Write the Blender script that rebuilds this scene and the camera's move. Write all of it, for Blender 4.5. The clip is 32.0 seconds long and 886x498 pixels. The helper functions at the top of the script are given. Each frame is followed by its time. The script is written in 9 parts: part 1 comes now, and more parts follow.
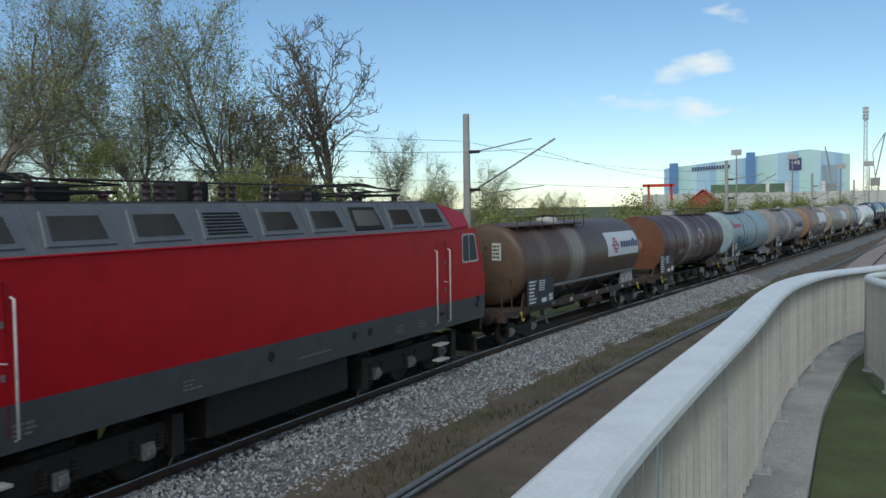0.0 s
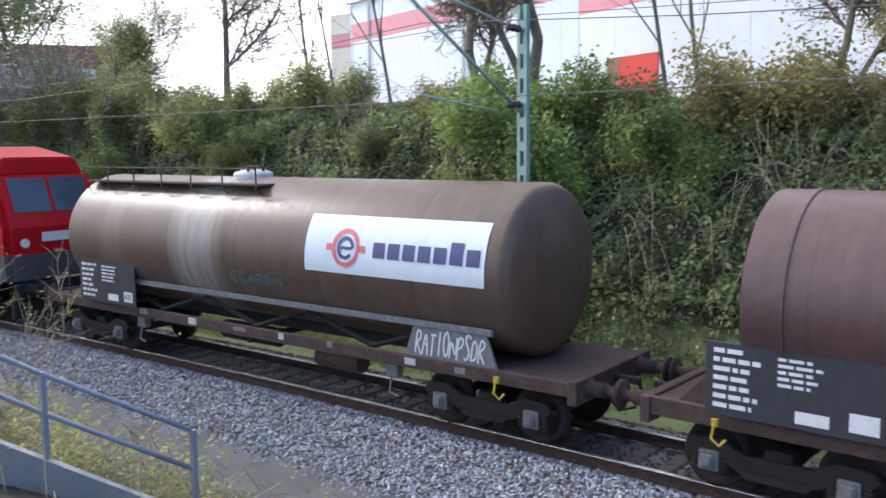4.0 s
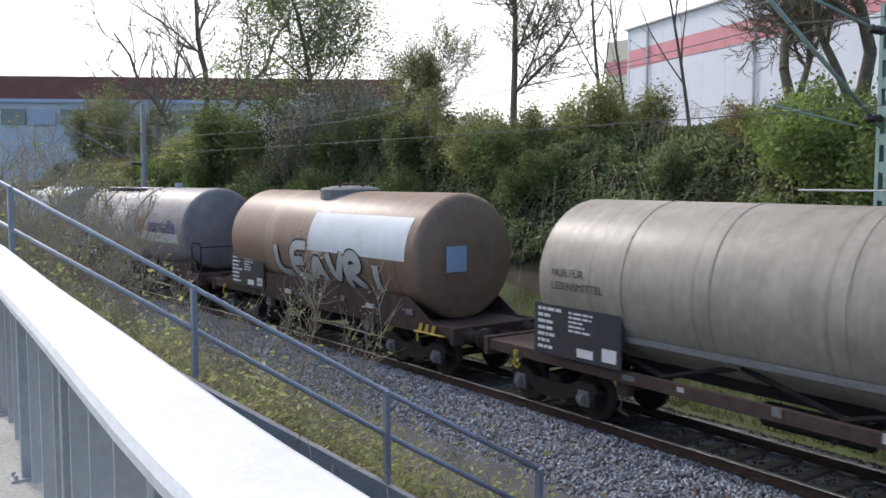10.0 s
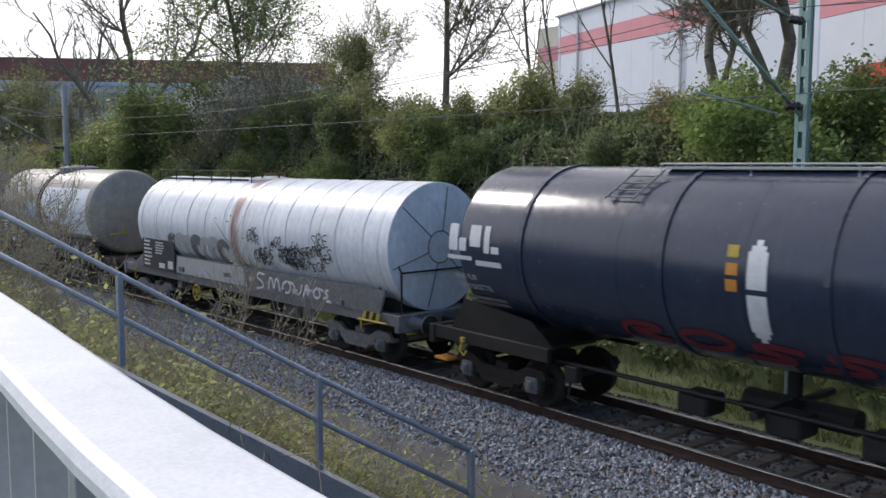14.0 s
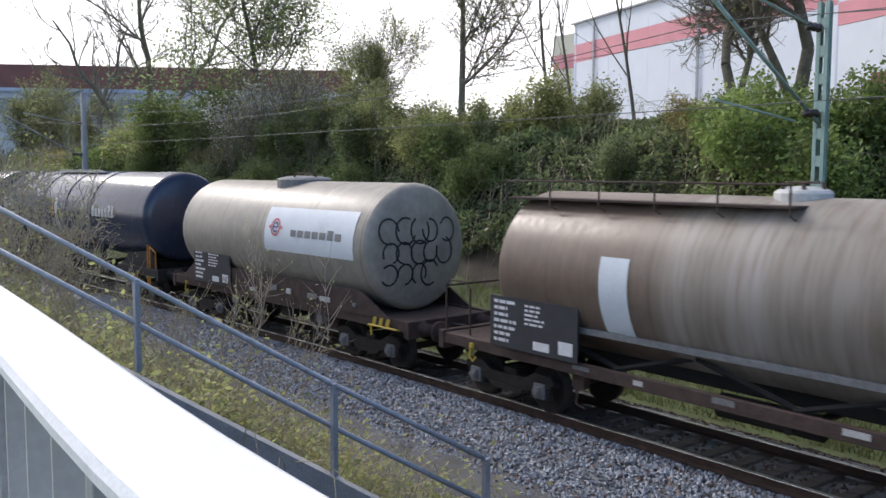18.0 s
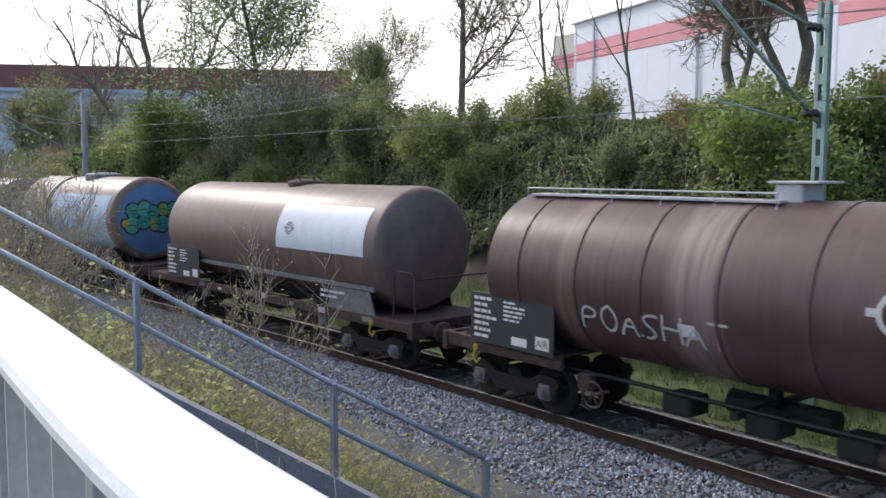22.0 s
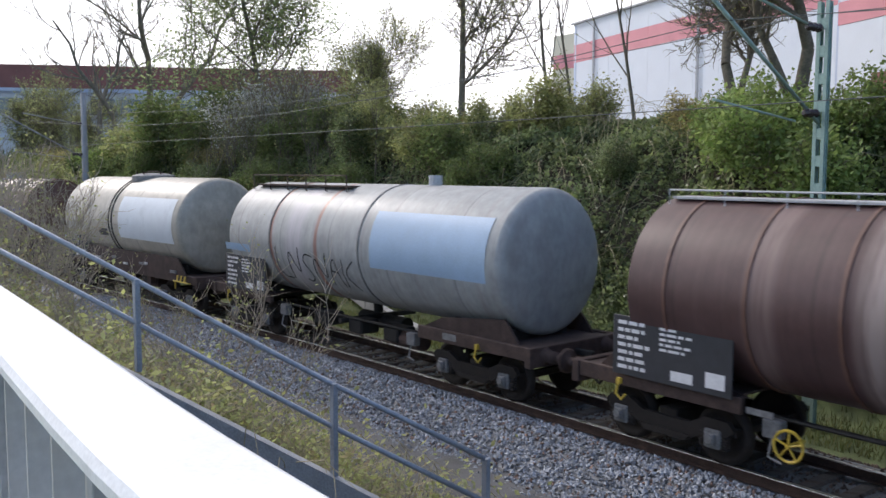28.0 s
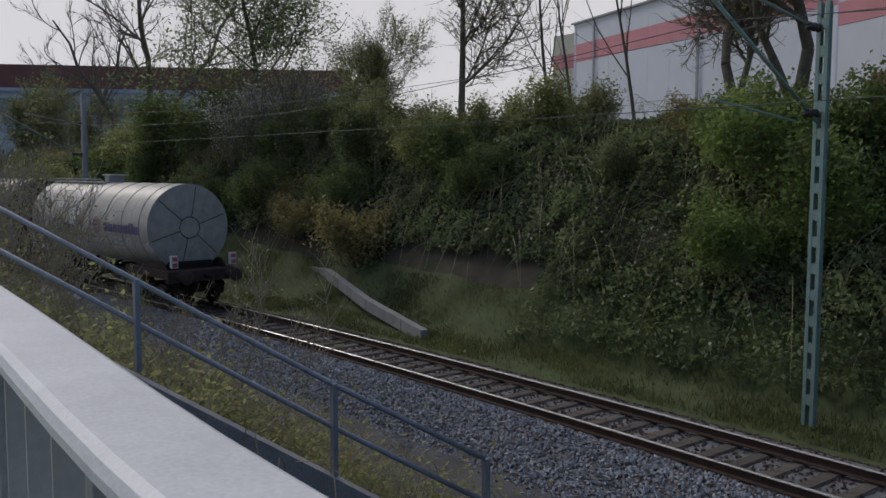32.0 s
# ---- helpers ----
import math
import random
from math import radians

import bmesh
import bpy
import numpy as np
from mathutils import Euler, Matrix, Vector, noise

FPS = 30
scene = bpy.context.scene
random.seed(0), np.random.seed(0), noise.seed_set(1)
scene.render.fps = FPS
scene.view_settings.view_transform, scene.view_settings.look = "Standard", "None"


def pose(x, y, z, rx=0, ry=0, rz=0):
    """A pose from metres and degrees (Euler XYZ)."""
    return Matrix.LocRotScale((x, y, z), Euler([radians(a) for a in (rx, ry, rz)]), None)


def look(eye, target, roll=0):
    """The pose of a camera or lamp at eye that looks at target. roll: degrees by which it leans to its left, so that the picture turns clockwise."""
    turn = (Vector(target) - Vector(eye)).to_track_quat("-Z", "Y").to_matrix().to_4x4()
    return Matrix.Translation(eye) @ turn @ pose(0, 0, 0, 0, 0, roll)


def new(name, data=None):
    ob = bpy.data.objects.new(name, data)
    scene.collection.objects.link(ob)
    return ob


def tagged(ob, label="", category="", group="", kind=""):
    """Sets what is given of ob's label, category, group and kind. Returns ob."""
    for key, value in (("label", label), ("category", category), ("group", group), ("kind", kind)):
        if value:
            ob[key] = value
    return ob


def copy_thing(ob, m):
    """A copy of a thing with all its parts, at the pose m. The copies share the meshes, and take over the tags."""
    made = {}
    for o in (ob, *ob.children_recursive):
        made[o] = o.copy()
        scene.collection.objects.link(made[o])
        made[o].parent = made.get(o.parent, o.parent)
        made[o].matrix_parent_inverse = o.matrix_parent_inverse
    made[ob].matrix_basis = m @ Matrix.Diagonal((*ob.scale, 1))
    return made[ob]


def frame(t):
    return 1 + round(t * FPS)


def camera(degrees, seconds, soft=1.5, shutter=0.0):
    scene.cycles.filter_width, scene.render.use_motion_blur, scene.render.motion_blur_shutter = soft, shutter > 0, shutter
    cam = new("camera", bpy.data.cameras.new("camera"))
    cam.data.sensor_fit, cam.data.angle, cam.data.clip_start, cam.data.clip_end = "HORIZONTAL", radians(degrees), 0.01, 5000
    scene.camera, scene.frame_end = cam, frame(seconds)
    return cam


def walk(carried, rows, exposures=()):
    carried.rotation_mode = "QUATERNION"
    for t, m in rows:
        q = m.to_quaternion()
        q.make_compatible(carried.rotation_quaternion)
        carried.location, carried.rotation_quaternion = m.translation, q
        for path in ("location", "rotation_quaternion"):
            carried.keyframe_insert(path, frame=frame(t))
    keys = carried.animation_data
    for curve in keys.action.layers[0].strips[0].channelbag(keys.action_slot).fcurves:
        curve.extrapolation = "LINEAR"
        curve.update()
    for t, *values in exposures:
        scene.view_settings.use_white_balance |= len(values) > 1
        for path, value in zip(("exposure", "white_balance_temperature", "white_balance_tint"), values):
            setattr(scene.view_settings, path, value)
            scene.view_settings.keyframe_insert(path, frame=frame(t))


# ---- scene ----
cam = camera(53.8, 32.0, soft=1.5, shutter=0.12)
walk(cam, [
    (0.0, pose(-0.948, 0.131, 4.698, 87.29, 0.90, -68.62)),
    (0.5, pose(-0.940, 0.100, 4.730, 87.20, 0.55, -67.90)),
    (1.0, pose(-0.918, 0.059, 4.772, 87.11, 0.23, -64.07)),
    (1.5, pose(-0.550, 0.030, 4.700, 86.80, -0.80, -54.35)),
    (2.0, pose(-0.016, -0.016, 4.623, 86.44, -1.76, -39.10)),
    (2.3, pose(-0.04, -0.03, 4.56, 86.9, -1.4, -28.7)),
    (2.6, pose(-0.07, -0.04, 4.5, 87.35, -1.1, -19.2)),
    (3.0, pose(-0.05, -0.03, 4.462, 87.83, -1.03, -6.05)),
    (3.3, pose(0.6, 0.0, 4.53, 86.75, -0.4, 8.4)),
    (3.6, pose(1.3, 0.03, 4.6, 85.6, 0.2, 23.9)),
    (4.0, pose(1.25, 0.05, 4.72, 83.3, 0.6, 37.5)),
    (4.5, pose(1.45, 0.08, 4.74, 83.5, 0.6, 46.2)),
    (6.5, pose(-2.255, 0.231, 4.484, 84.35, -1.40, 50.67)),
    (7.0, pose(-2.245, 0.229, 4.485, 84.74, -1.25, 51.39)),
    (7.5, pose(-2.251, 0.227, 4.485, 85.00, -1.20, 51.84)),
    (8.0, pose(-2.264, 0.226, 4.486, 85.15, -1.11, 52.09)),
    (8.5, pose(-1.750, 0.200, 4.500, 85.10, -0.80, 52.70)),
    (9.0, pose(-0.920, 0.100, 4.520, 84.90, -0.30, 54.30)),
    (9.5, pose(-0.620, 0.050, 4.478, 85.30, -0.12, 54.35)),
    (10.0, pose(-0.514, 0.006, 4.473, 85.48, -0.00, 53.99)),
    (10.5, pose(-0.511, 0.007, 4.473, 85.50, -0.04, 53.30)),
    (11.0, pose(-0.505, 0.007, 4.473, 85.36, -0.03, 52.46)),
    (11.5, pose(-0.500, 0.007, 4.473, 85.03, -0.06, 51.52)),
    (12.0, pose(-0.493, 0.008, 4.472, 84.86, -0.07, 50.60)),
    (12.5, pose(-0.487, 0.008, 4.473, 84.73, -0.09, 50.07)),
    (13.0, pose(-0.482, 0.008, 4.473, 84.63, -0.01, 49.91)),
    (13.5, pose(-0.481, 0.008, 4.472, 84.56, -0.08, 49.77)),
    (14.0, pose(-0.479, 0.008, 4.472, 84.51, -0.10, 49.63)),
    (14.5, pose(-0.477, 0.008, 4.472, 84.50, -0.16, 49.49)),
    (15.0, pose(-0.478, 0.008, 4.473, 84.69, -0.21, 49.32)),
    (15.5, pose(-0.479, 0.008, 4.473, 84.88, -0.21, 49.78)),
    (17.5, pose(-0.488, 0.008, 4.473, 84.97, -0.19, 50.63)),
    (32.0, pose(-0.488, 0.008, 4.473, 84.97, -0.19, 50.63)),
], exposures=[(0.0, -0.46, 6150, 2), (1.5, -0.38, 6150, 3), (2.0, 0.06, 6300, 6), (2.6, 0.45, 6400, 11), (3.6, 1.0, 6450, 15), (4.0, 1.22, 6150, 15), (4.5, 1.1, 6150, 15), (6.5, 0.6, 6450, 15), (9.0, 0.58, 6450, 15), (10.5, 0.52, 6450, 15), (12.0, 0.4, 6450, 15), (13.0, 0.28, 6450, 15), (14.0, 0.32, 6450, 15), (15.0, 0.45, 6450, 15), (17.5, 0.62, 6450, 15), (20.0, 0.7, 6450, 15), (25.0, 0.71, 6450, 15), (28.0, 0.62, 6450, 15), (28.6, 0.62, 6450, 15),
              (29.0, 0.56, 6450, 15), (30.0, -0.05, 6450, 15), (31.0, -0.5, 6450, 15), (32.0, -0.85, 6450, 15)])

# ---- daylight: blue sky to the east, bright thin cloud over the western half that veils the sun ----
SUN_DIR = Vector((-0.8, -0.08, 0.56)).normalized()
world = bpy.data.worlds.new("world")
scene.world = world
world.use_nodes = True
wn, wl = world.node_tree.nodes, world.node_tree.links
sky = wn.new("ShaderNodeTexSky")
sky.sky_type, sky.sun_disc = "NISHITA", False
sky.sun_elevation = math.asin(SUN_DIR.z)
sky.sun_rotation = math.atan2(SUN_DIR.x, SUN_DIR.y)
sky.air_density, sky.dust_density, sky.ozone_density = 0.9, 0.0, 3.0
coord = wn.new("ShaderNodeTexCoord")
cloud_map = wn.new("ShaderNodeMapping")
cloud_map.inputs["Scale"].default_value = (3.0, 3.0, 9.0)
wl.new(coord.outputs["Generated"], cloud_map.inputs["Vector"])
cloud_noise = wn.new("ShaderNodeTexNoise")
cloud_noise.inputs["Scale"].default_value = 1.6
cloud_noise.inputs["Detail"].default_value = 7
wl.new(cloud_map.outputs[0], cloud_noise.inputs["Vector"])
cloud_ramp = wn.new("ShaderNodeValToRGB")
cloud_ramp.color_ramp.elements[0].position = 0.66
cloud_ramp.color_ramp.elements[1].position = 0.74
wl.new(cloud_noise.outputs["Fac"], cloud_ramp.inputs[0])
cloud_mix = wn.new("ShaderNodeMixRGB")
cloud_mix.inputs[2].default_value = (8.2, 8.1, 8.0, 1)
toward = wn.new("ShaderNodeVectorMath")
toward.operation = "DOT_PRODUCT"
toward.inputs[1].default_value = tuple(Vector((-0.92, 0.15, 0.25)).normalized())
wl.new(coord.outputs["Generated"], toward.inputs[0])
veil_noise = wn.new("ShaderNodeMath")
veil_noise.operation = "MULTIPLY_ADD"
veil_noise.inputs[1].default_value = 0.5
wl.new(cloud_noise.outputs["Fac"], veil_noise.inputs[0])
wl.new(toward.outputs["Value"], veil_noise.inputs[2])
veil = wn.new("ShaderNodeMapRange")
veil.interpolation_type = "SMOOTHSTEP"
veil.inputs["From Min"].default_value, veil.inputs["From Max"].default_value = 0.15, 0.95
veil.inputs["To Max"].default_value = 0.92
wl.new(veil_noise.outputs[0], veil.inputs["Value"])
cover = wn.new("ShaderNodeMath")
cover.operation = "MAXIMUM"
wl.new(veil.outputs[0], cover.inputs[0])
wl.new(cloud_ramp.outputs[0], cover.inputs[1])
wl.new(cover.outputs[0], cloud_mix.inputs[0])
wl.new(sky.outputs[0], cloud_mix.inputs[1])
wl.new(cloud_mix.outputs[0], wn["Background"].inputs[0])
wn["Background"].inputs[1].default_value = 0.15
sun_lamp = bpy.data.lights.new("sun", "SUN")
sun_lamp.energy, sun_lamp.angle, sun_lamp.color = 1.35, radians(9), (1.0, 0.95, 0.87)
sun = new("sun", sun_lamp)
sun.matrix_world = look((0, 0, 60), Vector((0, 0, 60)) - SUN_DIR)


# ---- materials ----
def mat(name, colour, rough=0.7, metal=0.0, var=0.25, scale=4.0, bump=0.0, dirt=None, dirt_at=0.55, streak=None,
        fine=30.0, obj_random=0.0, island=0.0, stretch=(1, 1, 1), spec=None, dirt_scale=None):
    """A painted or natural surface: base colour varied at two scales, patches of dirt, optional run-down streaks and relief."""
    m = bpy.data.materials.new(name)
    m.use_nodes = True
    n, l = m.node_tree.nodes, m.node_tree.links
    b = n["Principled BSDF"]
    b.inputs["Roughness"].default_value, b.inputs["Metallic"].default_value = rough, metal
    if spec is not None:
        b.inputs["Specular IOR Level"].default_value = spec
    tc = n.new("ShaderNodeTexCoord")
    mp = n.new("ShaderNodeMapping")
    mp.inputs["Scale"].default_value = stretch
    l.new(tc.outputs["Object"], mp.inputs["Vector"])
    big, small = n.new("ShaderNodeTexNoise"), n.new("ShaderNodeTexNoise")
    for node, s, d in ((big, scale, 5), (small, fine, 3)):
        node.inputs["Scale"].default_value, node.inputs["Detail"].default_value = s, d
        l.new(mp.outputs[0], node.inputs["Vector"])
    mix = n.new("ShaderNodeMixRGB")
    mix.blend_type = "MULTIPLY"
    mix.inputs[0].default_value = 1.0
    mix.inputs[1].default_value = (*colour, 1)
    add = n.new("ShaderNodeMath")
    add.operation = "ADD"
    l.new(big.outputs["Fac"], add.inputs[0])
    l.new(small.outputs["Fac"], add.inputs[1])
    ramp = n.new("ShaderNodeMapRange")
    ramp.inputs["From Min"].default_value, ramp.inputs["From Max"].default_value = 0.7, 1.3
    ramp.inputs["To Min"].default_value, ramp.inputs["To Max"].default_value = 1 - var, 1 + var
    l.new(add.outputs[0], ramp.inputs["Value"])
    fac = ramp.outputs[0]
    for kind, amount in (("Object", obj_random), ("Island", island)):
        if amount:
            info = n.new("ShaderNodeObjectInfo" if kind == "Object" else "ShaderNodeNewGeometry")
            r2 = n.new("ShaderNodeMapRange")
            r2.inputs["To Min"].default_value, r2.inputs["To Max"].default_value = 1 - amount, 1 + amount
            l.new(info.outputs["Random" if kind == "Object" else "Random Per Island"], r2.inputs["Value"])
            mul = n.new("ShaderNodeMath")
            mul.operation = "MULTIPLY"
            l.new(fac, mul.inputs[0])
            l.new(r2.outputs[0], mul.inputs[1])
            fac = mul.outputs[0]
    l.new(fac, mix.inputs[2])
    out = mix.outputs[0]
    if dirt:
        dn = n.new("ShaderNodeTexNoise")
        dn.inputs["Scale"].default_value, dn.inputs["Detail"].default_value = dirt_scale or scale * 0.6, 8
        dn.inputs["Roughness"].default_value = 0.65
        l.new(mp.outputs[0], dn.inputs["Vector"])
        dr = n.new("ShaderNodeMapRange")
        dr.inputs["From Min"].default_value, dr.inputs["From Max"].default_value = dirt_at, dirt_at + 0.16
        l.new(dn.outputs["Fac"], dr.inputs["Value"])
        dm = n.new("ShaderNodeMixRGB")
        dm.inputs[2].default_value = (*dirt, 1)
        l.new(dr.outputs[0], dm.inputs[0])
        l.new(out, dm.inputs[1])
        out = dm.outputs[0]
    if streak:
        sm = n.new("ShaderNodeMapping")
        sm.inputs["Scale"].default_value = (3.2, 0.3, 0.12)
        l.new(tc.outputs["Object"], sm.inputs["Vector"])
        sn = n.new("ShaderNodeTexNoise")
        sn.inputs["Scale"].default_value, sn.inputs["Detail"].default_value = 2.2, 5
        l.new(sm.outputs[0], sn.inputs["Vector"])
        sr = n.new("ShaderNodeMapRange")
        sr.inputs["From Min"].default_value, sr.inputs["From Max"].default_value = 0.5, 0.72
        sr.inputs["To Max"].default_value = 0.42
        l.new(sn.outputs["Fac"], sr.inputs["Value"])
        sx = n.new("ShaderNodeMixRGB")
        sx.inputs[2].default_value = (*streak, 1)
        l.new(sr.outputs[0], sx.inputs[0])
        l.new(out, sx.inputs[1])
        out = sx.outputs[0]
    l.new(out, b.inputs["Base Color"])
    rr = n.new("ShaderNodeMapRange")
    rr.inputs["To Min"].default_value, rr.inputs["To Max"].default_value = max(0.03, rough - 0.12), min(1, rough + 0.12)
    l.new(small.outputs["Fac"], rr.inputs["Value"])
    l.new(rr.outputs[0], b.inputs["Roughness"])
    if bump:
        bp = n.new("ShaderNodeBump")
        bp.inputs["Strength"].default_value = bump
        bp.inputs["Distance"].default_value = 0.02
        l.new(add.outputs[0], bp.inputs["Height"])
        l.new(bp.outputs[0], b.inputs["Normal"])
    return m


def leaf_mat(name, colour, alt, rough=0.6):
    """Thin leaves: two greens by island, some light let through."""
    m = bpy.data.materials.new(name)
    m.use_nodes = True
    n, l = m.node_tree.nodes, m.node_tree.links
    b = n["Principled BSDF"]
    geo = n.new("ShaderNodeNewGeometry")
    mix = n.new("ShaderNodeMixRGB")
    mix.inputs[1].default_value, mix.inputs[2].default_value = (*colour, 1), (*alt, 1)
    l.new(geo.outputs["Random Per Island"], mix.inputs[0])
    tc = n.new("ShaderNodeTexCoord")
    no = n.new("ShaderNodeTexNoise")
    no.inputs["Scale"].default_value = 0.45
    l.new(tc.outputs["Object"], no.inputs["Vector"])
    mr = n.new("ShaderNodeMapRange")
    mr.inputs["From Min"].default_value, mr.inputs["From Max"].default_value = 0.3, 0.7
    mr.inputs["To Min"].default_value, mr.inputs["To Max"].default_value = 0.6, 1.4
    l.new(no.outputs["Fac"], mr.inputs["Value"])
    mu = n.new("ShaderNodeMixRGB")
    mu.blend_type = "MULTIPLY"
    mu.inputs[0].default_value = 1
    l.new(mix.outputs[0], mu.inputs[1])
    l.new(mr.outputs[0], mu.inputs[2])
    l.new(mu.outputs[0], b.inputs["Base Color"])
    b.inputs["Roughness"].default_value = rough
    tr = n.new("ShaderNodeBsdfTranslucent")
    l.new(mu.outputs[0], tr.inputs[0])
    ms = n.new("ShaderNodeMixShader")
    ms.inputs[0].default_value = 0.5
    l.new(b.outputs[0], ms.inputs[1])
    l.new(tr.outputs[0], ms.inputs[2])
    l.new(ms.outputs[0], n["Material Output"].inputs[0])
    return m


def glass_mat(name, tint=(0.05, 0.07, 0.09)):
    m = bpy.data.materials.new(name)
    m.use_nodes = True
    b = m.node_tree.nodes["Principled BSDF"]
    b.inputs["Base Color"].default_value = (*tint, 1)
    b.inputs["Roughness"].default_value = 0.06
    b.inputs["Specular IOR Level"].default_value = 0.9
    return m


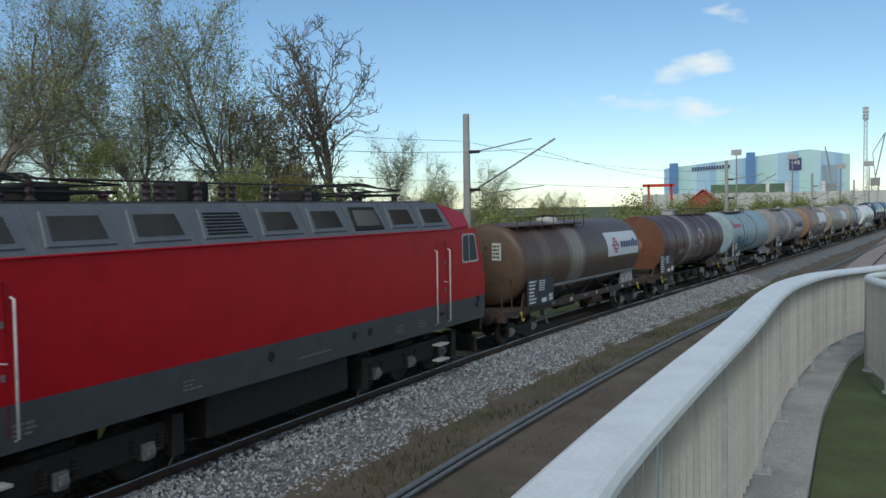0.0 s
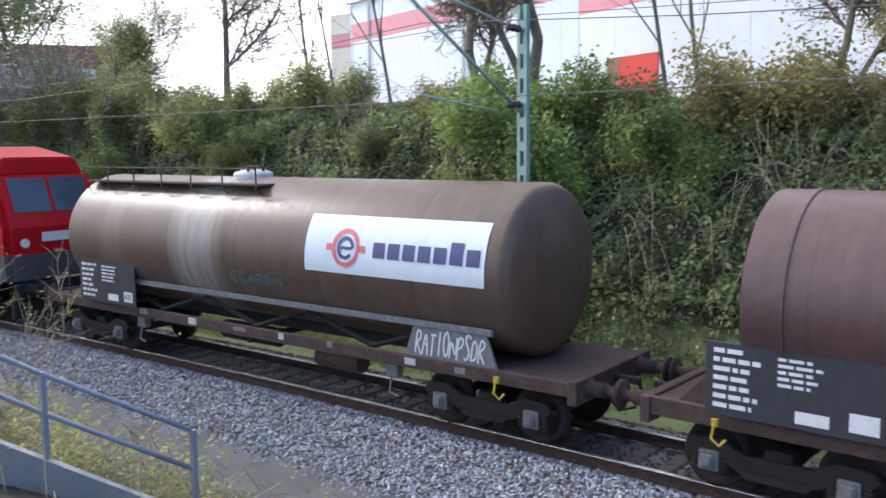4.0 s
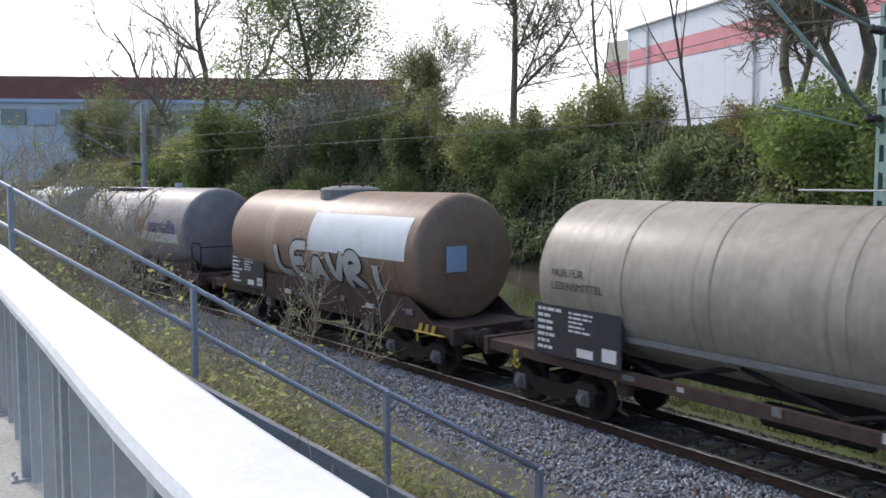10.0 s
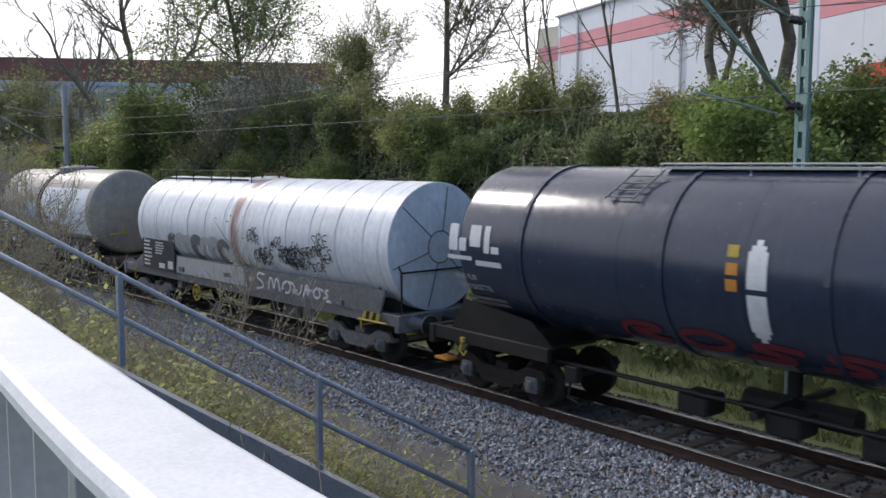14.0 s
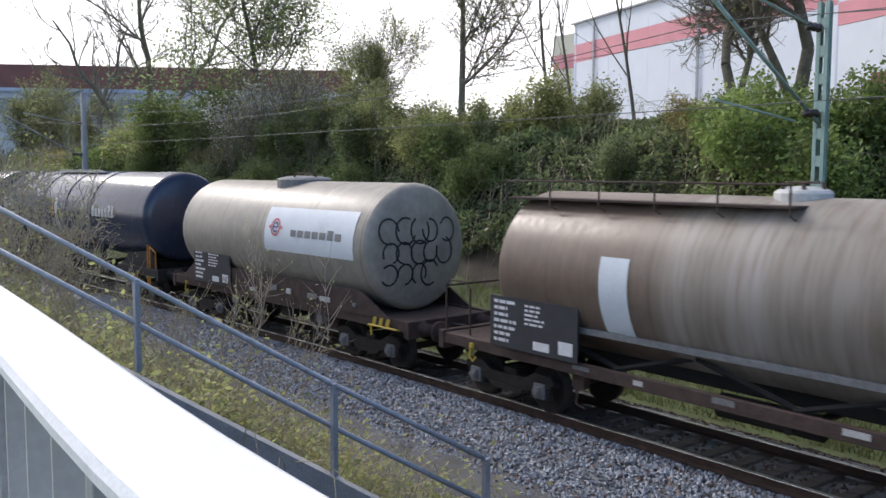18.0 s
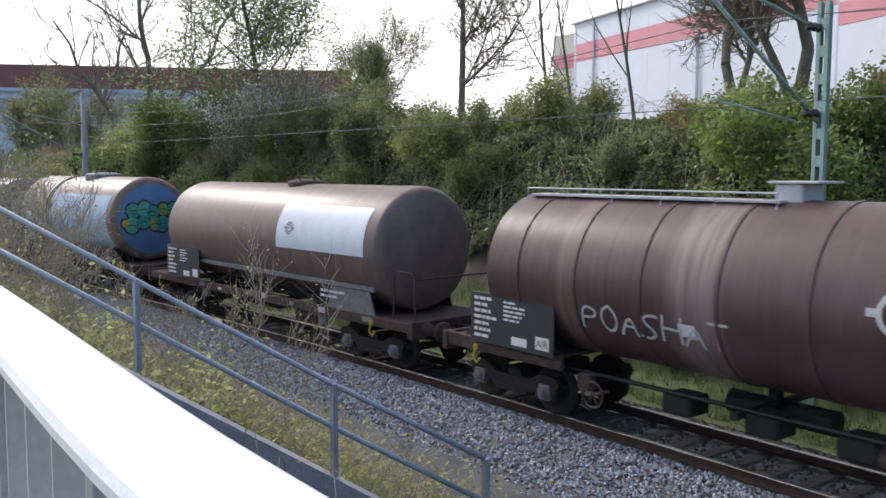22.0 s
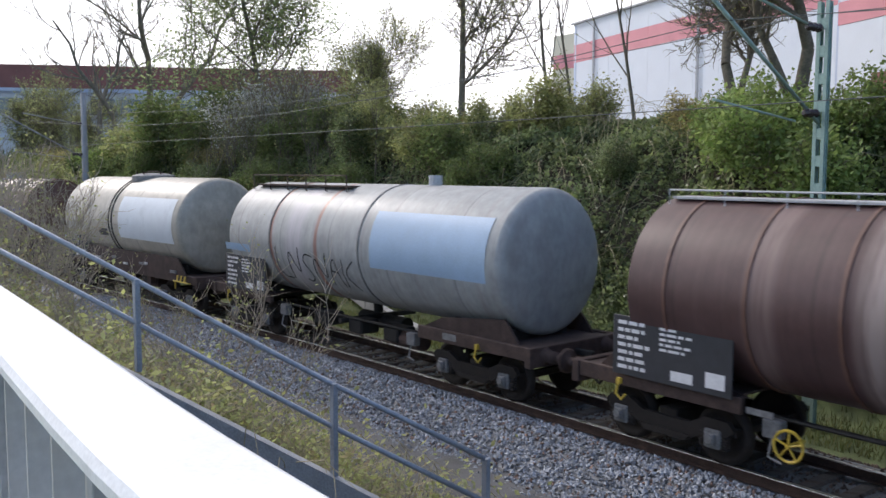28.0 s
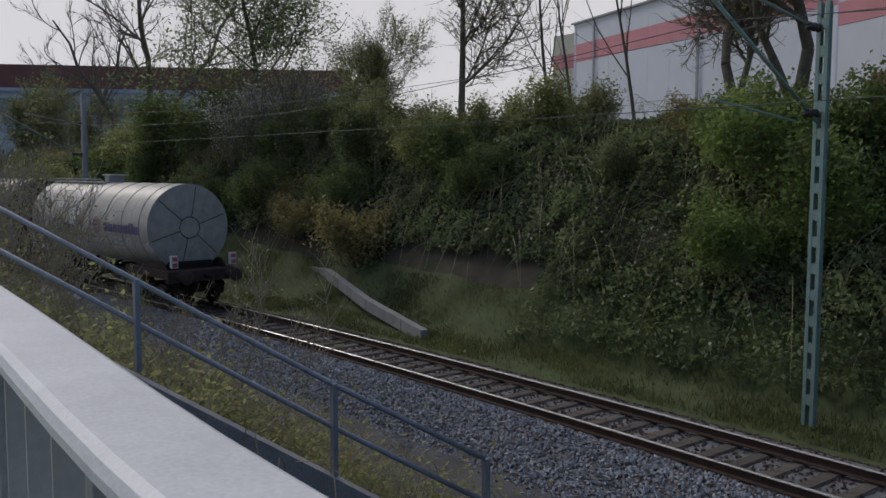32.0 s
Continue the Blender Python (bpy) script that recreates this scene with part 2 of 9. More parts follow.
M = {
    "steel_rail": mat("rail_rust", (0.06, 0.034, 0.024), 0.8, 0.0, 0.35, 6, 0.2),
    "rail_head": mat("rail_polished", (0.8, 0.79, 0.78), 0.33, 1.0, 0.12, 8),
    "sleeper": mat("sleeper_concrete", (0.15, 0.13, 0.112), 0.9, 0, 0.3, 5, 0.3, (0.1, 0.07, 0.05), 0.5, obj_random=0.2),
    "ballast_bed": mat("ballast_bed", (0.2, 0.205, 0.21), 0.95, 0, 0.5, 3, 0.8, (0.13, 0.115, 0.1), 0.55, fine=40),
    "stone": mat("ballast_stone", (0.315, 0.328, 0.35), 0.9, 0, 0.25, 4, 0.2, island=0.5),
    "stone_brown": mat("ballast_stone_rusty", (0.12, 0.085, 0.065), 0.9, 0, 0.3, 4, 0.2, island=0.5),
    "stone_rust": mat("ballast_stone_reddish", (0.2, 0.13, 0.1), 0.9, 0, 0.3, 4, 0.2, island=0.5),
    "gravel_path": mat("gravel_path", (0.105, 0.105, 0.105), 0.95, 0, 0.35, 1.2, 0.5, (0.075, 0.078, 0.06), 0.55, fine=60),
    "dirt": mat("dirt_track", (0.13, 0.105, 0.08), 0.95, 0, 0.35, 0.8, 0.5, (0.07, 0.078, 0.04), 0.56, fine=35),
    "soil": mat("bank_soil", (0.062, 0.052, 0.035), 0.95, 0, 0.5, 1.5, 0.6, (0.03, 0.036, 0.016), 0.5, fine=25),
    "turf": mat("mown_grass", (0.09, 0.115, 0.042), 0.9, 0, 0.4, 2.0, 0.5, (0.1, 0.1, 0.04), 0.56, fine=50),
    # made-up pale ground, out of view, that bounces daylight onto the hall front
    "yard": mat("pale_bounce_yard", (0.42, 0.41, 0.39), 0.9, 0, 0.2, 0.5, 0.1, (0.3, 0.3, 0.27), 0.58),
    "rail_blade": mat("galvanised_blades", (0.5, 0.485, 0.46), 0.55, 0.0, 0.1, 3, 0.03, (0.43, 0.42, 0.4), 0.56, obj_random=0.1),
    "kerb": mat("worn_kerb_concrete", (0.43, 0.42, 0.39), 0.88, 0, 0.3, 1.6, 0.35, (0.27, 0.265, 0.24), 0.52, fine=45),
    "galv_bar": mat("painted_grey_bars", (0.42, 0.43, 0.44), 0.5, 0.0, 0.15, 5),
    # handrail steel paler than its blades: sunlight on the top put into the colour
    "handrail_top": mat("worn_sunlit_handrail_top", (0.78, 0.79, 0.8), 0.45, 0.0, 0.1, 5, 0.05, (0.66, 0.67, 0.69), 0.6, fine=70),
    "pipe_rail": mat("grey_tube_rail", (0.3, 0.33, 0.37), 0.5, 0.3, 0.2, 6),
    "pipe": mat("dull_pipe", (0.17, 0.185, 0.2), 0.65, 0.1, 0.25, 4, 0.05, (0.12, 0.12, 0.11), 0.55),
    "concrete": mat("concrete", (0.36, 0.36, 0.355), 0.85, 0, 0.2, 2, 0.3, (0.2, 0.21, 0.19), 0.56, fine=40),
    "mast_green": mat("mast_green_paint", (0.27, 0.38, 0.33), 0.55, 0.1, 0.18, 3, 0.05, (0.2, 0.26, 0.22), 0.6),
    "mast_concrete": mat("mast_concrete", (0.3, 0.3, 0.3), 0.85, 0, 0.2, 2, 0.2),
    "insulator": mat("brown_insulator", (0.045, 0.03, 0.03), 0.25),
    "wire": mat("copper_wire", (0.1, 0.11, 0.11), 0.7, 0.0),
    "wall_white": mat("hall_white_cladding", (0.63, 0.67, 0.72), 0.6, 0, 0.05, 0.6, 0, (0.56, 0.6, 0.66), 0.58),
    "wall_cream": mat("hall_cream_cladding", (0.6, 0.58, 0.46), 0.6, 0, 0.06, 0.6),
    # white cladding with blue shade put into it; depot windows and gutter reuse it
    "wall_lilac": mat("hall_shade_blue_cladding", (0.5, 0.56, 0.68), 0.6, 0, 0.08, 0.6),
    "red_band": mat("red_cladding_band", (0.6, 0.24, 0.27), 0.55, 0, 0.1, 0.8),
    "red_door": mat("red_gate", (0.55, 0.035, 0.025), 0.5, 0, 0.1, 1),
    "roof_maroon": mat("dark_red_roof", (0.24, 0.095, 0.08), 0.7, 0, 0.15, 1),
    "glass": glass_mat("window_glass"),
    "bark": mat("bark", (0.16, 0.14, 0.105), 0.9, 0, 0.4, 6, 0.5, (0.12, 0.13, 0.085), 0.55),
    "bark_pale": mat("pale_bark", (0.2, 0.175, 0.14), 0.9, 0, 0.4, 6, 0.5, (0.1, 0.085, 0.07), 0.55),
    "leaf_spring": leaf_mat("spring_leaves", (0.33, 0.36, 0.13), (0.43, 0.44, 0.19)),
    "leaf_green": leaf_mat("fresh_green_leaves", (0.21, 0.275, 0.105), (0.31, 0.36, 0.16)),
    "leaf_mid": leaf_mat("deep_green_leaves", (0.115, 0.165, 0.052), (0.24, 0.3, 0.105)),
    "leaf_birch": leaf_mat("pale_birch_leaves", (0.33, 0.4, 0.15), (0.45, 0.5, 0.22)),
    "leaf_fresh": leaf_mat("bright_young_leaves", (0.17, 0.26, 0.065), (0.33, 0.41, 0.135)),
    "leaf_grey": leaf_mat("grey_white_blossom", (0.42, 0.44, 0.4), (0.55, 0.56, 0.53)),
    "leaf_ivy": leaf_mat("bramble_leaves", (0.1, 0.14, 0.06), (0.3, 0.355, 0.165), 0.4),
    "leaf_olive": leaf_mat("olive_buds", (0.32, 0.28, 0.11), (0.4, 0.35, 0.15)),
    "blossom": leaf_mat("white_blossom", (0.76, 0.73, 0.71), (0.84, 0.82, 0.8)),
    "bramble": leaf_mat("dry_bramble_leaves", (0.34, 0.38, 0.16), (0.29, 0.23, 0.15)),
    "cane": mat("bramble_canes", (0.36, 0.31, 0.19), 0.8, 0, 0.3, 10),
    "twig_pale": mat("grey_brown_twigs", (0.36, 0.3, 0.23), 0.9, 0, 0.3, 10),
    "twig": mat("twigs", (0.2, 0.16, 0.11), 0.9, 0, 0.3, 10),
    "grass": leaf_mat("grass_blades", (0.095, 0.13, 0.038), (0.19, 0.185, 0.075)),
    "black": mat("black_underframe", (0.013, 0.012, 0.011), 0.75, 0, 0.4, 5, 0.1, (0.04, 0.027, 0.02), 0.6),
    "under": mat("dusty_underframe", (0.064, 0.041, 0.034), 0.85, 0, 0.4, 5, 0.1, (0.115, 0.08, 0.064), 0.6),
    "bogie": mat("bogie_grime", (0.022, 0.017, 0.014), 0.85, 0, 0.4, 6, 0.1, (0.06, 0.042, 0.03), 0.6),
    "axlebox": mat("axle_box_grey", (0.2, 0.2, 0.2), 0.7, 0.2, 0.3, 8),
    "wheel": mat("wheel_steel", (0.03, 0.023, 0.019), 0.75, 0.1, 0.3, 8),
    "yellow": mat("yellow_paint", (0.47, 0.34, 0.04), 0.6, 0, 0.2, 6),
    "orange": mat("orange_paint", (0.62, 0.25, 0.03), 0.6, 0, 0.2, 6),
    "board": mat("dark_notice_board", (0.035, 0.037, 0.043), 0.6, 0, 0.2, 4),
    "white": mat("white_lettering", (0.7, 0.7, 0.7), 0.7, 0, 0.12, 6),
    "grime_white": mat("faded_white_paint", (0.5, 0.5, 0.48), 0.7, 0, 0.2, 6),
    "logo_blue": mat("navy_logo_paint", (0.055, 0.055, 0.16), 0.6, 0, 0.1, 5),
    "logo_red": mat("red_logo_paint", (0.58, 0.14, 0.15), 0.6, 0, 0.15, 5),
    "faded_red": mat("faded_red_paint", (0.42, 0.17, 0.15), 0.7, 0, 0.3, 4),
    "faded_blue": mat("faded_blue_paint", (0.13, 0.12, 0.22), 0.7, 0, 0.3, 4),
    "loco_red": mat("locomotive_red", (0.43, 0.005, 0.013), 0.45, 0, 0.12, 1.5, 0, (0.3, 0.0035, 0.009), 0.58, fine=12, spec=0.2),
    "loco_grey": mat("locomotive_grey", (0.065, 0.07, 0.075), 0.6, 0, 0.2, 3, 0, (0.08, 0.07, 0.065), 0.6),
    "loco_roof": mat("locomotive_roof_grey", (0.14, 0.15, 0.165), 0.6, 0, 0.15, 3),
    "rubber": mat("rubber", (0.02, 0.02, 0.021), 0.7),
    "lamp_white": mat("lamp_glass", (0.7, 0.7, 0.68), 0.1),
}

# ---- mesh helpers ----
def part(name, bm, material, parent=None, label="", smooth=False):
    me = bpy.data.meshes.new(name)
    bm.to_mesh(me)
    bm.free()
    me.materials.append(material)
    if smooth:
        me.polygons.foreach_set("use_smooth", [True] * len(me.polygons))
    ob = new(name, me)
    if parent is not None:
        ob.parent = parent
    return tagged(ob, label)


def from_arrays(name, verts, faces, material, parent=None, label="", smooth=False):
    me = bpy.data.meshes.new(name)
    me.from_pydata(verts, [], faces)
    me.materials.append(material)
    if smooth:
        me.polygons.foreach_set("use_smooth", [True] * len(me.polygons))
    ob = new(name, me)
    if parent is not None:
        ob.parent = parent
    return tagged(ob, label)


def quads(name, v, material, parent=None, label="", tri=False):
    """v: array (n, 4, 3) of separate quads."""
    n, k = v.shape[0], v.shape[1]
    me = bpy.data.meshes.new(name)
    me.vertices.add(n * k)
    me.vertices.foreach_set("co", v.reshape(-1).astype(np.float32))
    me.loops.add(n * k)
    me.loops.foreach_set("vertex_index", np.arange(n * k, dtype=np.int32))
    me.polygons.add(n)
    me.polygons.foreach_set("loop_start", np.arange(0, n * k, k, dtype=np.int32))
    me.update(calc_edges=True)
    me.materials.append(material)
    ob = new(name, me)
    if parent is not None:
        ob.parent = parent
    return tagged(ob, label)


def same(name, ob, parent, m=None, label=""):
    """Another object on ob's mesh."""
    o = new(name, ob.data)
    o.parent = parent
    if m is not None:
        o.matrix_basis = m
    return tagged(o, label)


def thing(name, label, category, group="", kind="", m=None):
    e = new(name)
    e.empty_display_size = 0.3
    if m is not None:
        e.matrix_basis = m
    return tagged(e, label, category, group, kind)


def box(bm, x0, x1, y0, y1, z0, z1, bevel=0.0, rot=None):
    r = bmesh.ops.create_cube(bm, size=1.0)
    vs = r["verts"]
    for v in vs:
        v.co = Vector((x0 + (v.co.x + 0.5) * (x1 - x0), y0 + (v.co.y + 0.5) * (y1 - y0), z0 + (v.co.z + 0.5) * (z1 - z0)))
    if bevel:
        es = list({e for v in vs for e in v.link_edges})
        b = bmesh.ops.bevel(bm, geom=es, offset=bevel, segments=1, affect="EDGES")
    return vs


def prism(bm, pts, y0, y1):
    """Outline pts (x, z) swept from y0 to y1."""
    a = [bm.verts.new((x, y0, z)) for x, z in pts]
    b = [bm.verts.new((x, y1, z)) for x, z in pts]
    n = len(pts)
    bm.faces.new(a)
    bm.faces.new(b[::-1])
    for i in range(n):
        bm.faces.new((a[i], b[i], b[(i + 1) % n], a[(i + 1) % n]))


def tube(bm, pts, r, seg=6, r1=None, caps=True):
    """A round bar along pts; r to r1."""
    pts = [Vector(p) for p in pts]
    rings = []
    for i, p in enumerate(pts):
        d = (pts[min(i + 1, len(pts) - 1)] - pts[max(i - 1, 0)]).normalized()
        a = d.orthogonal().normalized() if abs(d.z) > 0.9 else d.cross(Vector((0, 0, 1))).normalized()
        c = d.cross(a)
        rad = r if r1 is None else r + (r1 - r) * i / max(1, len(pts) - 1)
        rings.append([bm.verts.new(p + (a * math.cos(t) + c * math.sin(t)) * rad) for t in [2 * math.pi * k / seg for k in range(seg)]])
    for q, w in zip(rings, rings[1:]):
        for k in range(seg):
            bm.faces.new((q[k], q[(k + 1) % seg], w[(k + 1) % seg], w[k]))
    if caps:
        bm.faces.new(rings[0][::-1])
        bm.faces.new(rings[-1])


def lathe(bm, prof, seg=24, axis="x", centre=(0, 0, 0)):
    """prof: (along, radius) rings round an axis; radius 0 closes."""
    rings = []
    for a, r in prof:
        ring = []
        for k in range(seg if r > 1e-6 else 1):
            t = 2 * math.pi * k / seg
            u, w = r * math.cos(t), r * math.sin(t)
            co = (a, u, w) if axis == "x" else (w, a, u) if axis == "y" else (u, w, a)
            ring.append(bm.verts.new(Vector(co) + Vector(centre)))
        rings.append(ring)
    for p, q in zip(rings, rings[1:]):
        for k in range(seg):
            k2 = (k + 1) % seg
            if len(p) == 1 and len(q) == 1:
                continue
            if len(p) == 1:
                bm.faces.new((p[0], q[k2], q[k]))
            elif len(q) == 1:
                bm.faces.new((p[k], p[k2], q[0]))
            else:
                bm.faces.new((p[k], p[k2], q[k2], q[k]))
    bmesh.ops.recalc_face_normals(bm, faces=bm.faces)


# ---- the line: near rail's heading, and the centre line by its length ----
PX = np.arange(-420.0, 520.0, 0.25)
HEADING = np.where(PX < -30, 0.06, np.where(PX > 40, -0.18, -0.015 - 0.00343 * (PX + 8)))
PY = np.concatenate([[0], np.cumsum((HEADING[1:] + HEADING[:-1]) / 2 * 0.25)])
PY += 11.75 - np.interp(-8, PX, PY)
NRM = np.sqrt(1 + HEADING ** 2)
NX, NY = -HEADING / NRM, 1 / NRM
CX, CY = PX + 0.75 * NX, PY + 0.75 * NY
CS = np.concatenate([[0], np.cumsum(np.hypot(np.diff(CX), np.diff(CY)))])
CS -= np.interp(0, CX, CS)


def on_line(s, q=0.0, z=0.0):
    """The point s metres along the line, q metres to its far side."""
    return Vector((np.interp(s, CS, CX) + q * np.interp(s, CS, NX), np.interp(s, CS, CY) + q * np.interp(s, CS, NY), z))


def line_q(x, y):
    """How far a point lies to the far side of the line."""
    return (y - np.interp(x, CX, CY)) * np.interp(x, CX, NY)


def line_pose(s, q=0.0, z=0.0):
    p = on_line(s, q, z)
    return Matrix.Translation(p) @ Matrix.Rotation(math.atan(float(np.interp(s, CS, CX * 0 + HEADING))), 4, "Z")


def sweep(bm, prof, s0, s1, step):
    """A cross-section (q, z) swept along the line."""
    rings = []
    for s in np.arange(s0, s1 + step * 0.5, step):
        rings.append([bm.verts.new(on_line(s, q, z)) for q, z in prof])
    n = len(prof)
    for a, b in zip(rings, rings[1:]):
        for k in range(n):
            bm.faces.new((a[k], b[k], b[(k + 1) % n], a[(k + 1) % n]))
    bm.faces.new(rings[0])
    bm.faces.new(rings[-1][::-1])


def smooth01(x):
    x = np.clip(x, 0, 1)
    return x * x * (3 - 2 * x)


WALK_Z = 2.97


def rail_y(x):
    """The line of the railing along the raised walk."""
    k = ([-14, -9, -5.4, -4, -3, -2, 0, 1.1, 2.1, 3.4, 4.3, 5, 6.1, 7.3, 8.3, 9.5, 11, 12.8, 14.4, 17, 20], [1.5, 1.25, 0.93, 0.83, 0.745, 0.67, 0.66, 0.655, 0.585, 0.47, 0.385, 0.335, 0.26, 0.16, 0.04, -0.1, -0.28, -0.67, -1.24, -2.4, -4.0])
    return (np.interp(x - 0.4, *k) + np.interp(x, *k) + np.interp(x + 0.4, *k)) / 3


def walk_z(x):
    """The raised walk dips towards the west and falls away eastwards."""
    return WALK_Z - 0.1 * smooth01((1.0 - x) / 2.5) - 0.35 * smooth01((x - 5.5) / 10)


def ground_z(x, y):
    """Height of the terrain: cutting, far bank, near bank with the raised walk."""
    q = line_q(x, y)
    far = np.interp(q, [2.0, 3.0, 4.2, 6.0, 9.0, 11.5, 20, 400], [-0.55, -0.42, -0.3, 1.25, 4.3, 5.5, 5.6, 5.6])
    fade = smooth01((x - 10) / 45)          # the far bank sinks towards the docks
    far = far * (1 - fade) + np.interp(q, [2, 4, 8, 400], [-0.5, -0.4, 0.2, 0.2]) * fade
    fade_l = smooth01((-x - 32) / 30)
    far = far * (1 - 0.55 * fade_l * smooth01((q - 4) / 8))
    rise = np.clip(-0.55 + 0.0324 * (0.634 * y - 0.773 * (x + 0.5)), 0, 1.1)      # the far side climbs westwards
    far = far + rise * smooth01((q - 4.0) / 4.0)
    wall = rail_y(x) + 0.1
    wz = walk_z(x) - 0.3
    left = np.where(y < 1.2, wz, np.interp(y, [1.2, 1.9, 7.2], [2.46, 2.4, -0.55]))
    right = np.where(y > wall, -0.6, wz)
    right = np.where(x > 15, -0.6, right)
    k = smooth01((x + 3.0) / 5.0)
    near = left * (1 - k) + right * k
    near = np.where((y < wall) & (x < 15), wz, near)
    z = np.where(q > 0, far, np.where(q > -2.9, -0.5, near))
    return z


def grid_sheet(name, xs, ys, material, label, category, kind="structure", zoff=0.0, keep=None):
    X, Y = np.meshgrid(xs, ys)
    Zv = ground_z(X, Y) + zoff
    wob = 0.12 * np.sin(X * 1.7 + Y * 0.6) * np.sin(Y * 1.9 - X * 0.4)
    Q = line_q(X, Y)
    Zv = Zv + np.where((Q > 4.5) | ((Q < -5.5) & (Y > 0.6) & (X < 2)), wob, wob * 0.1)
    v = np.stack([X, Y, Zv], -1).reshape(-1, 3)
    nx, ny = len(xs), len(ys)
    idx = np.arange(nx * ny).reshape(ny, nx)
    f = np.stack([idx[:-1, :-1], idx[:-1, 1:], idx[1:, 1:], idx[1:, :-1]], -1).reshape(-1, 4)
    ob = from_arrays(name, v.tolist(), f.tolist(), material, smooth=True)
    return tagged(ob, label, category, kind=kind)


def spaced(*stretches):
    out = []
    for a, b, st in stretches:
        out += list(np.arange(a, b, st))
    return np.array(out)


ground = grid_sheet("ground", spaced((-2500, -420, 260), (-420, -100, 20), (-100, -45, 5), (-45, 60, 0.7), (60, 140, 5), (140, 500, 20), (500, 2600, 260)),
                    spaced((-2500, -300, 200), (-300, -40, 20), (-40, -4, 3), (-4, 34, 0.45), (34, 60, 3), (60, 300, 20), (300, 2600, 200)),
                    M["soil"], "dark overgrown soil of the cutting and both banks", "ground")
mats = ground.data.materials
mats.append(M["dirt"])
mats.append(M["gravel_path"])
mats.append(M["turf"])
mats.append(M["yard"])
for p in ground.data.polygons:
    c = p.center
    q = float(line_q(c.x, c.y))
    if -5.2 < q < -1.5 and c.x < 11:
        p.material_index = 2
    elif q <= -1.5 and c.x > 3 and c.z < 0.3:
        p.material_index = 1
    elif q <= -1.5 and (c.y < -1.2 or c.x > 9):
        p.material_index = 3
    elif 2.5 < q < 5.8 and c.x < 45:
        p.material_index = 3
    elif q > 14 and -70 < c.x < 20 and c.y < 150:
        p.material_index = 4
    elif (q > 3 and c.x > 45):
        p.material_index = 3

# ---- track ----
bm = bmesh.new()
sweep(bm, [(-2.95, -0.6), (-1.75, -0.24), (1.6, -0.24), (2.6, -0.6)], -400, 460, 4)
ballast_bed = tagged(part("ballast_bed", bm, M["ballast_bed"], None), "grey crushed-stone ballast bed under the track", "ballast", kind="structure")
track = thing("railway_track", "single railway track of rusty rails on concrete sleepers", "railway track", kind="structure")
for q in (-0.75, 0.75):
    bm = bmesh.new()
    sweep(bm, [(q - 0.075, -0.172), (q + 0.075, -0.172), (q + 0.075, -0.155), (q + 0.012, -0.135), (q + 0.012, -0.045), (q + 0.034, -0.035), (q + 0.034, -0.004),
               (q - 0.034, -0.004), (q - 0.034, -0.035), (q - 0.012, -0.045), (q - 0.012, -0.135), (q - 0.075, -0.155)], -400, 460, 2)
    part("rail", bm, M["steel_rail"], track, "rust-brown steel rail")
    bm = bmesh.new()
    sweep(bm, [(q - 0.036, -0.016), (q + 0.036, -0.016), (q + 0.032, -0.005), (q + 0.022, 0.001), (q - 0.022, 0.001), (q - 0.032, -0.005)], -400, 460, 2)
    part("rail_head", bm, M["rail_head"], track, "polished running surface of the rail")
bm = bmesh.new()
prism(bm, [(-0.13, -0.42), (0.13, -0.42), (0.13, -0.23), (0.1, -0.2), (-0.1, -0.2), (-0.13, -0.23)], -1.3, 1.3)
first = None
near_sleepers, far_sleepers = [], []
for i, s in enumerate(np.arange(-330.3, 330, 0.6)):
    (near_sleepers if -50 < s < 60 else far_sleepers).append(s)
first = part("sleeper", bm, M["sleeper"], track)
first.matrix_basis = line_pose(near_sleepers[0])
for s in near_sleepers[1:]:
    same("sleeper", first, track, line_pose(s))
bm = bmesh.new()
for s in far_sleepers:
    k = len(bm.verts)
    vs = box(bm, -0.13, 0.13, -1.3, 1.3, -0.42, -0.2)
    bmesh.ops.transform(bm, matrix=line_pose(s), verts=vs)
tagged(part("sleeper_row", bm, M["sleeper"], track, "concrete sleepers further along the line"), kind="stuff")


def stones(name, n, s0, s1, q0, q1, zf, size, material, label, seed):
    rng = np.random.default_rng(seed)
    s, q = rng.uniform(s0, s1, n), rng.uniform(q0, q1, n)
    x = np.interp(s, CS, CX) + q * np.interp(s, CS, NX)
    y = np.interp(s, CS, CY) + q * np.interp(s, CS, NY)
    r = size * rng.uniform(0.6, 1.35, n)
    z = zf(q) + r * 0.35
    base = np.array([[1, 0, 0], [-1, 0, 0], [0, 1, 0], [0, -1, 0], [0, 0, 0.8], [0, 0, -0.8]])
    v = base[None] * rng.uniform(0.6, 1.3, (n, 6, 1)) + rng.normal(0, 0.16, (n, 6, 3))
    a = rng.uniform(0, 6.3, n)
    ca, sa = np.cos(a)[:, None], np.sin(a)[:, None]
    tilt = rng.normal(0, 0.5, (n, 1))
    v = np.stack([v[..., 0] * ca - v[..., 1] * sa, v[..., 0] * sa + v[..., 1] * ca, v[..., 2] + v[..., 0] * tilt], -1)
    v = v * r[:, None, None] + np.stack([x, y, z], -1)[:, None]
    f = np.array([[0, 2, 4], [2, 1, 4], [1, 3, 4], [3, 0, 4], [2, 0, 5], [1, 2, 5], [3, 1, 5], [0, 3, 5]])
    faces = (np.arange(n)[:, None, None] * 6 + f[None]).reshape(-1, 3)
    ob = from_arrays(name, v.reshape(-1, 3).tolist(), faces.tolist(), material)
    return tagged(ob, label, "ballast", kind="stuff")


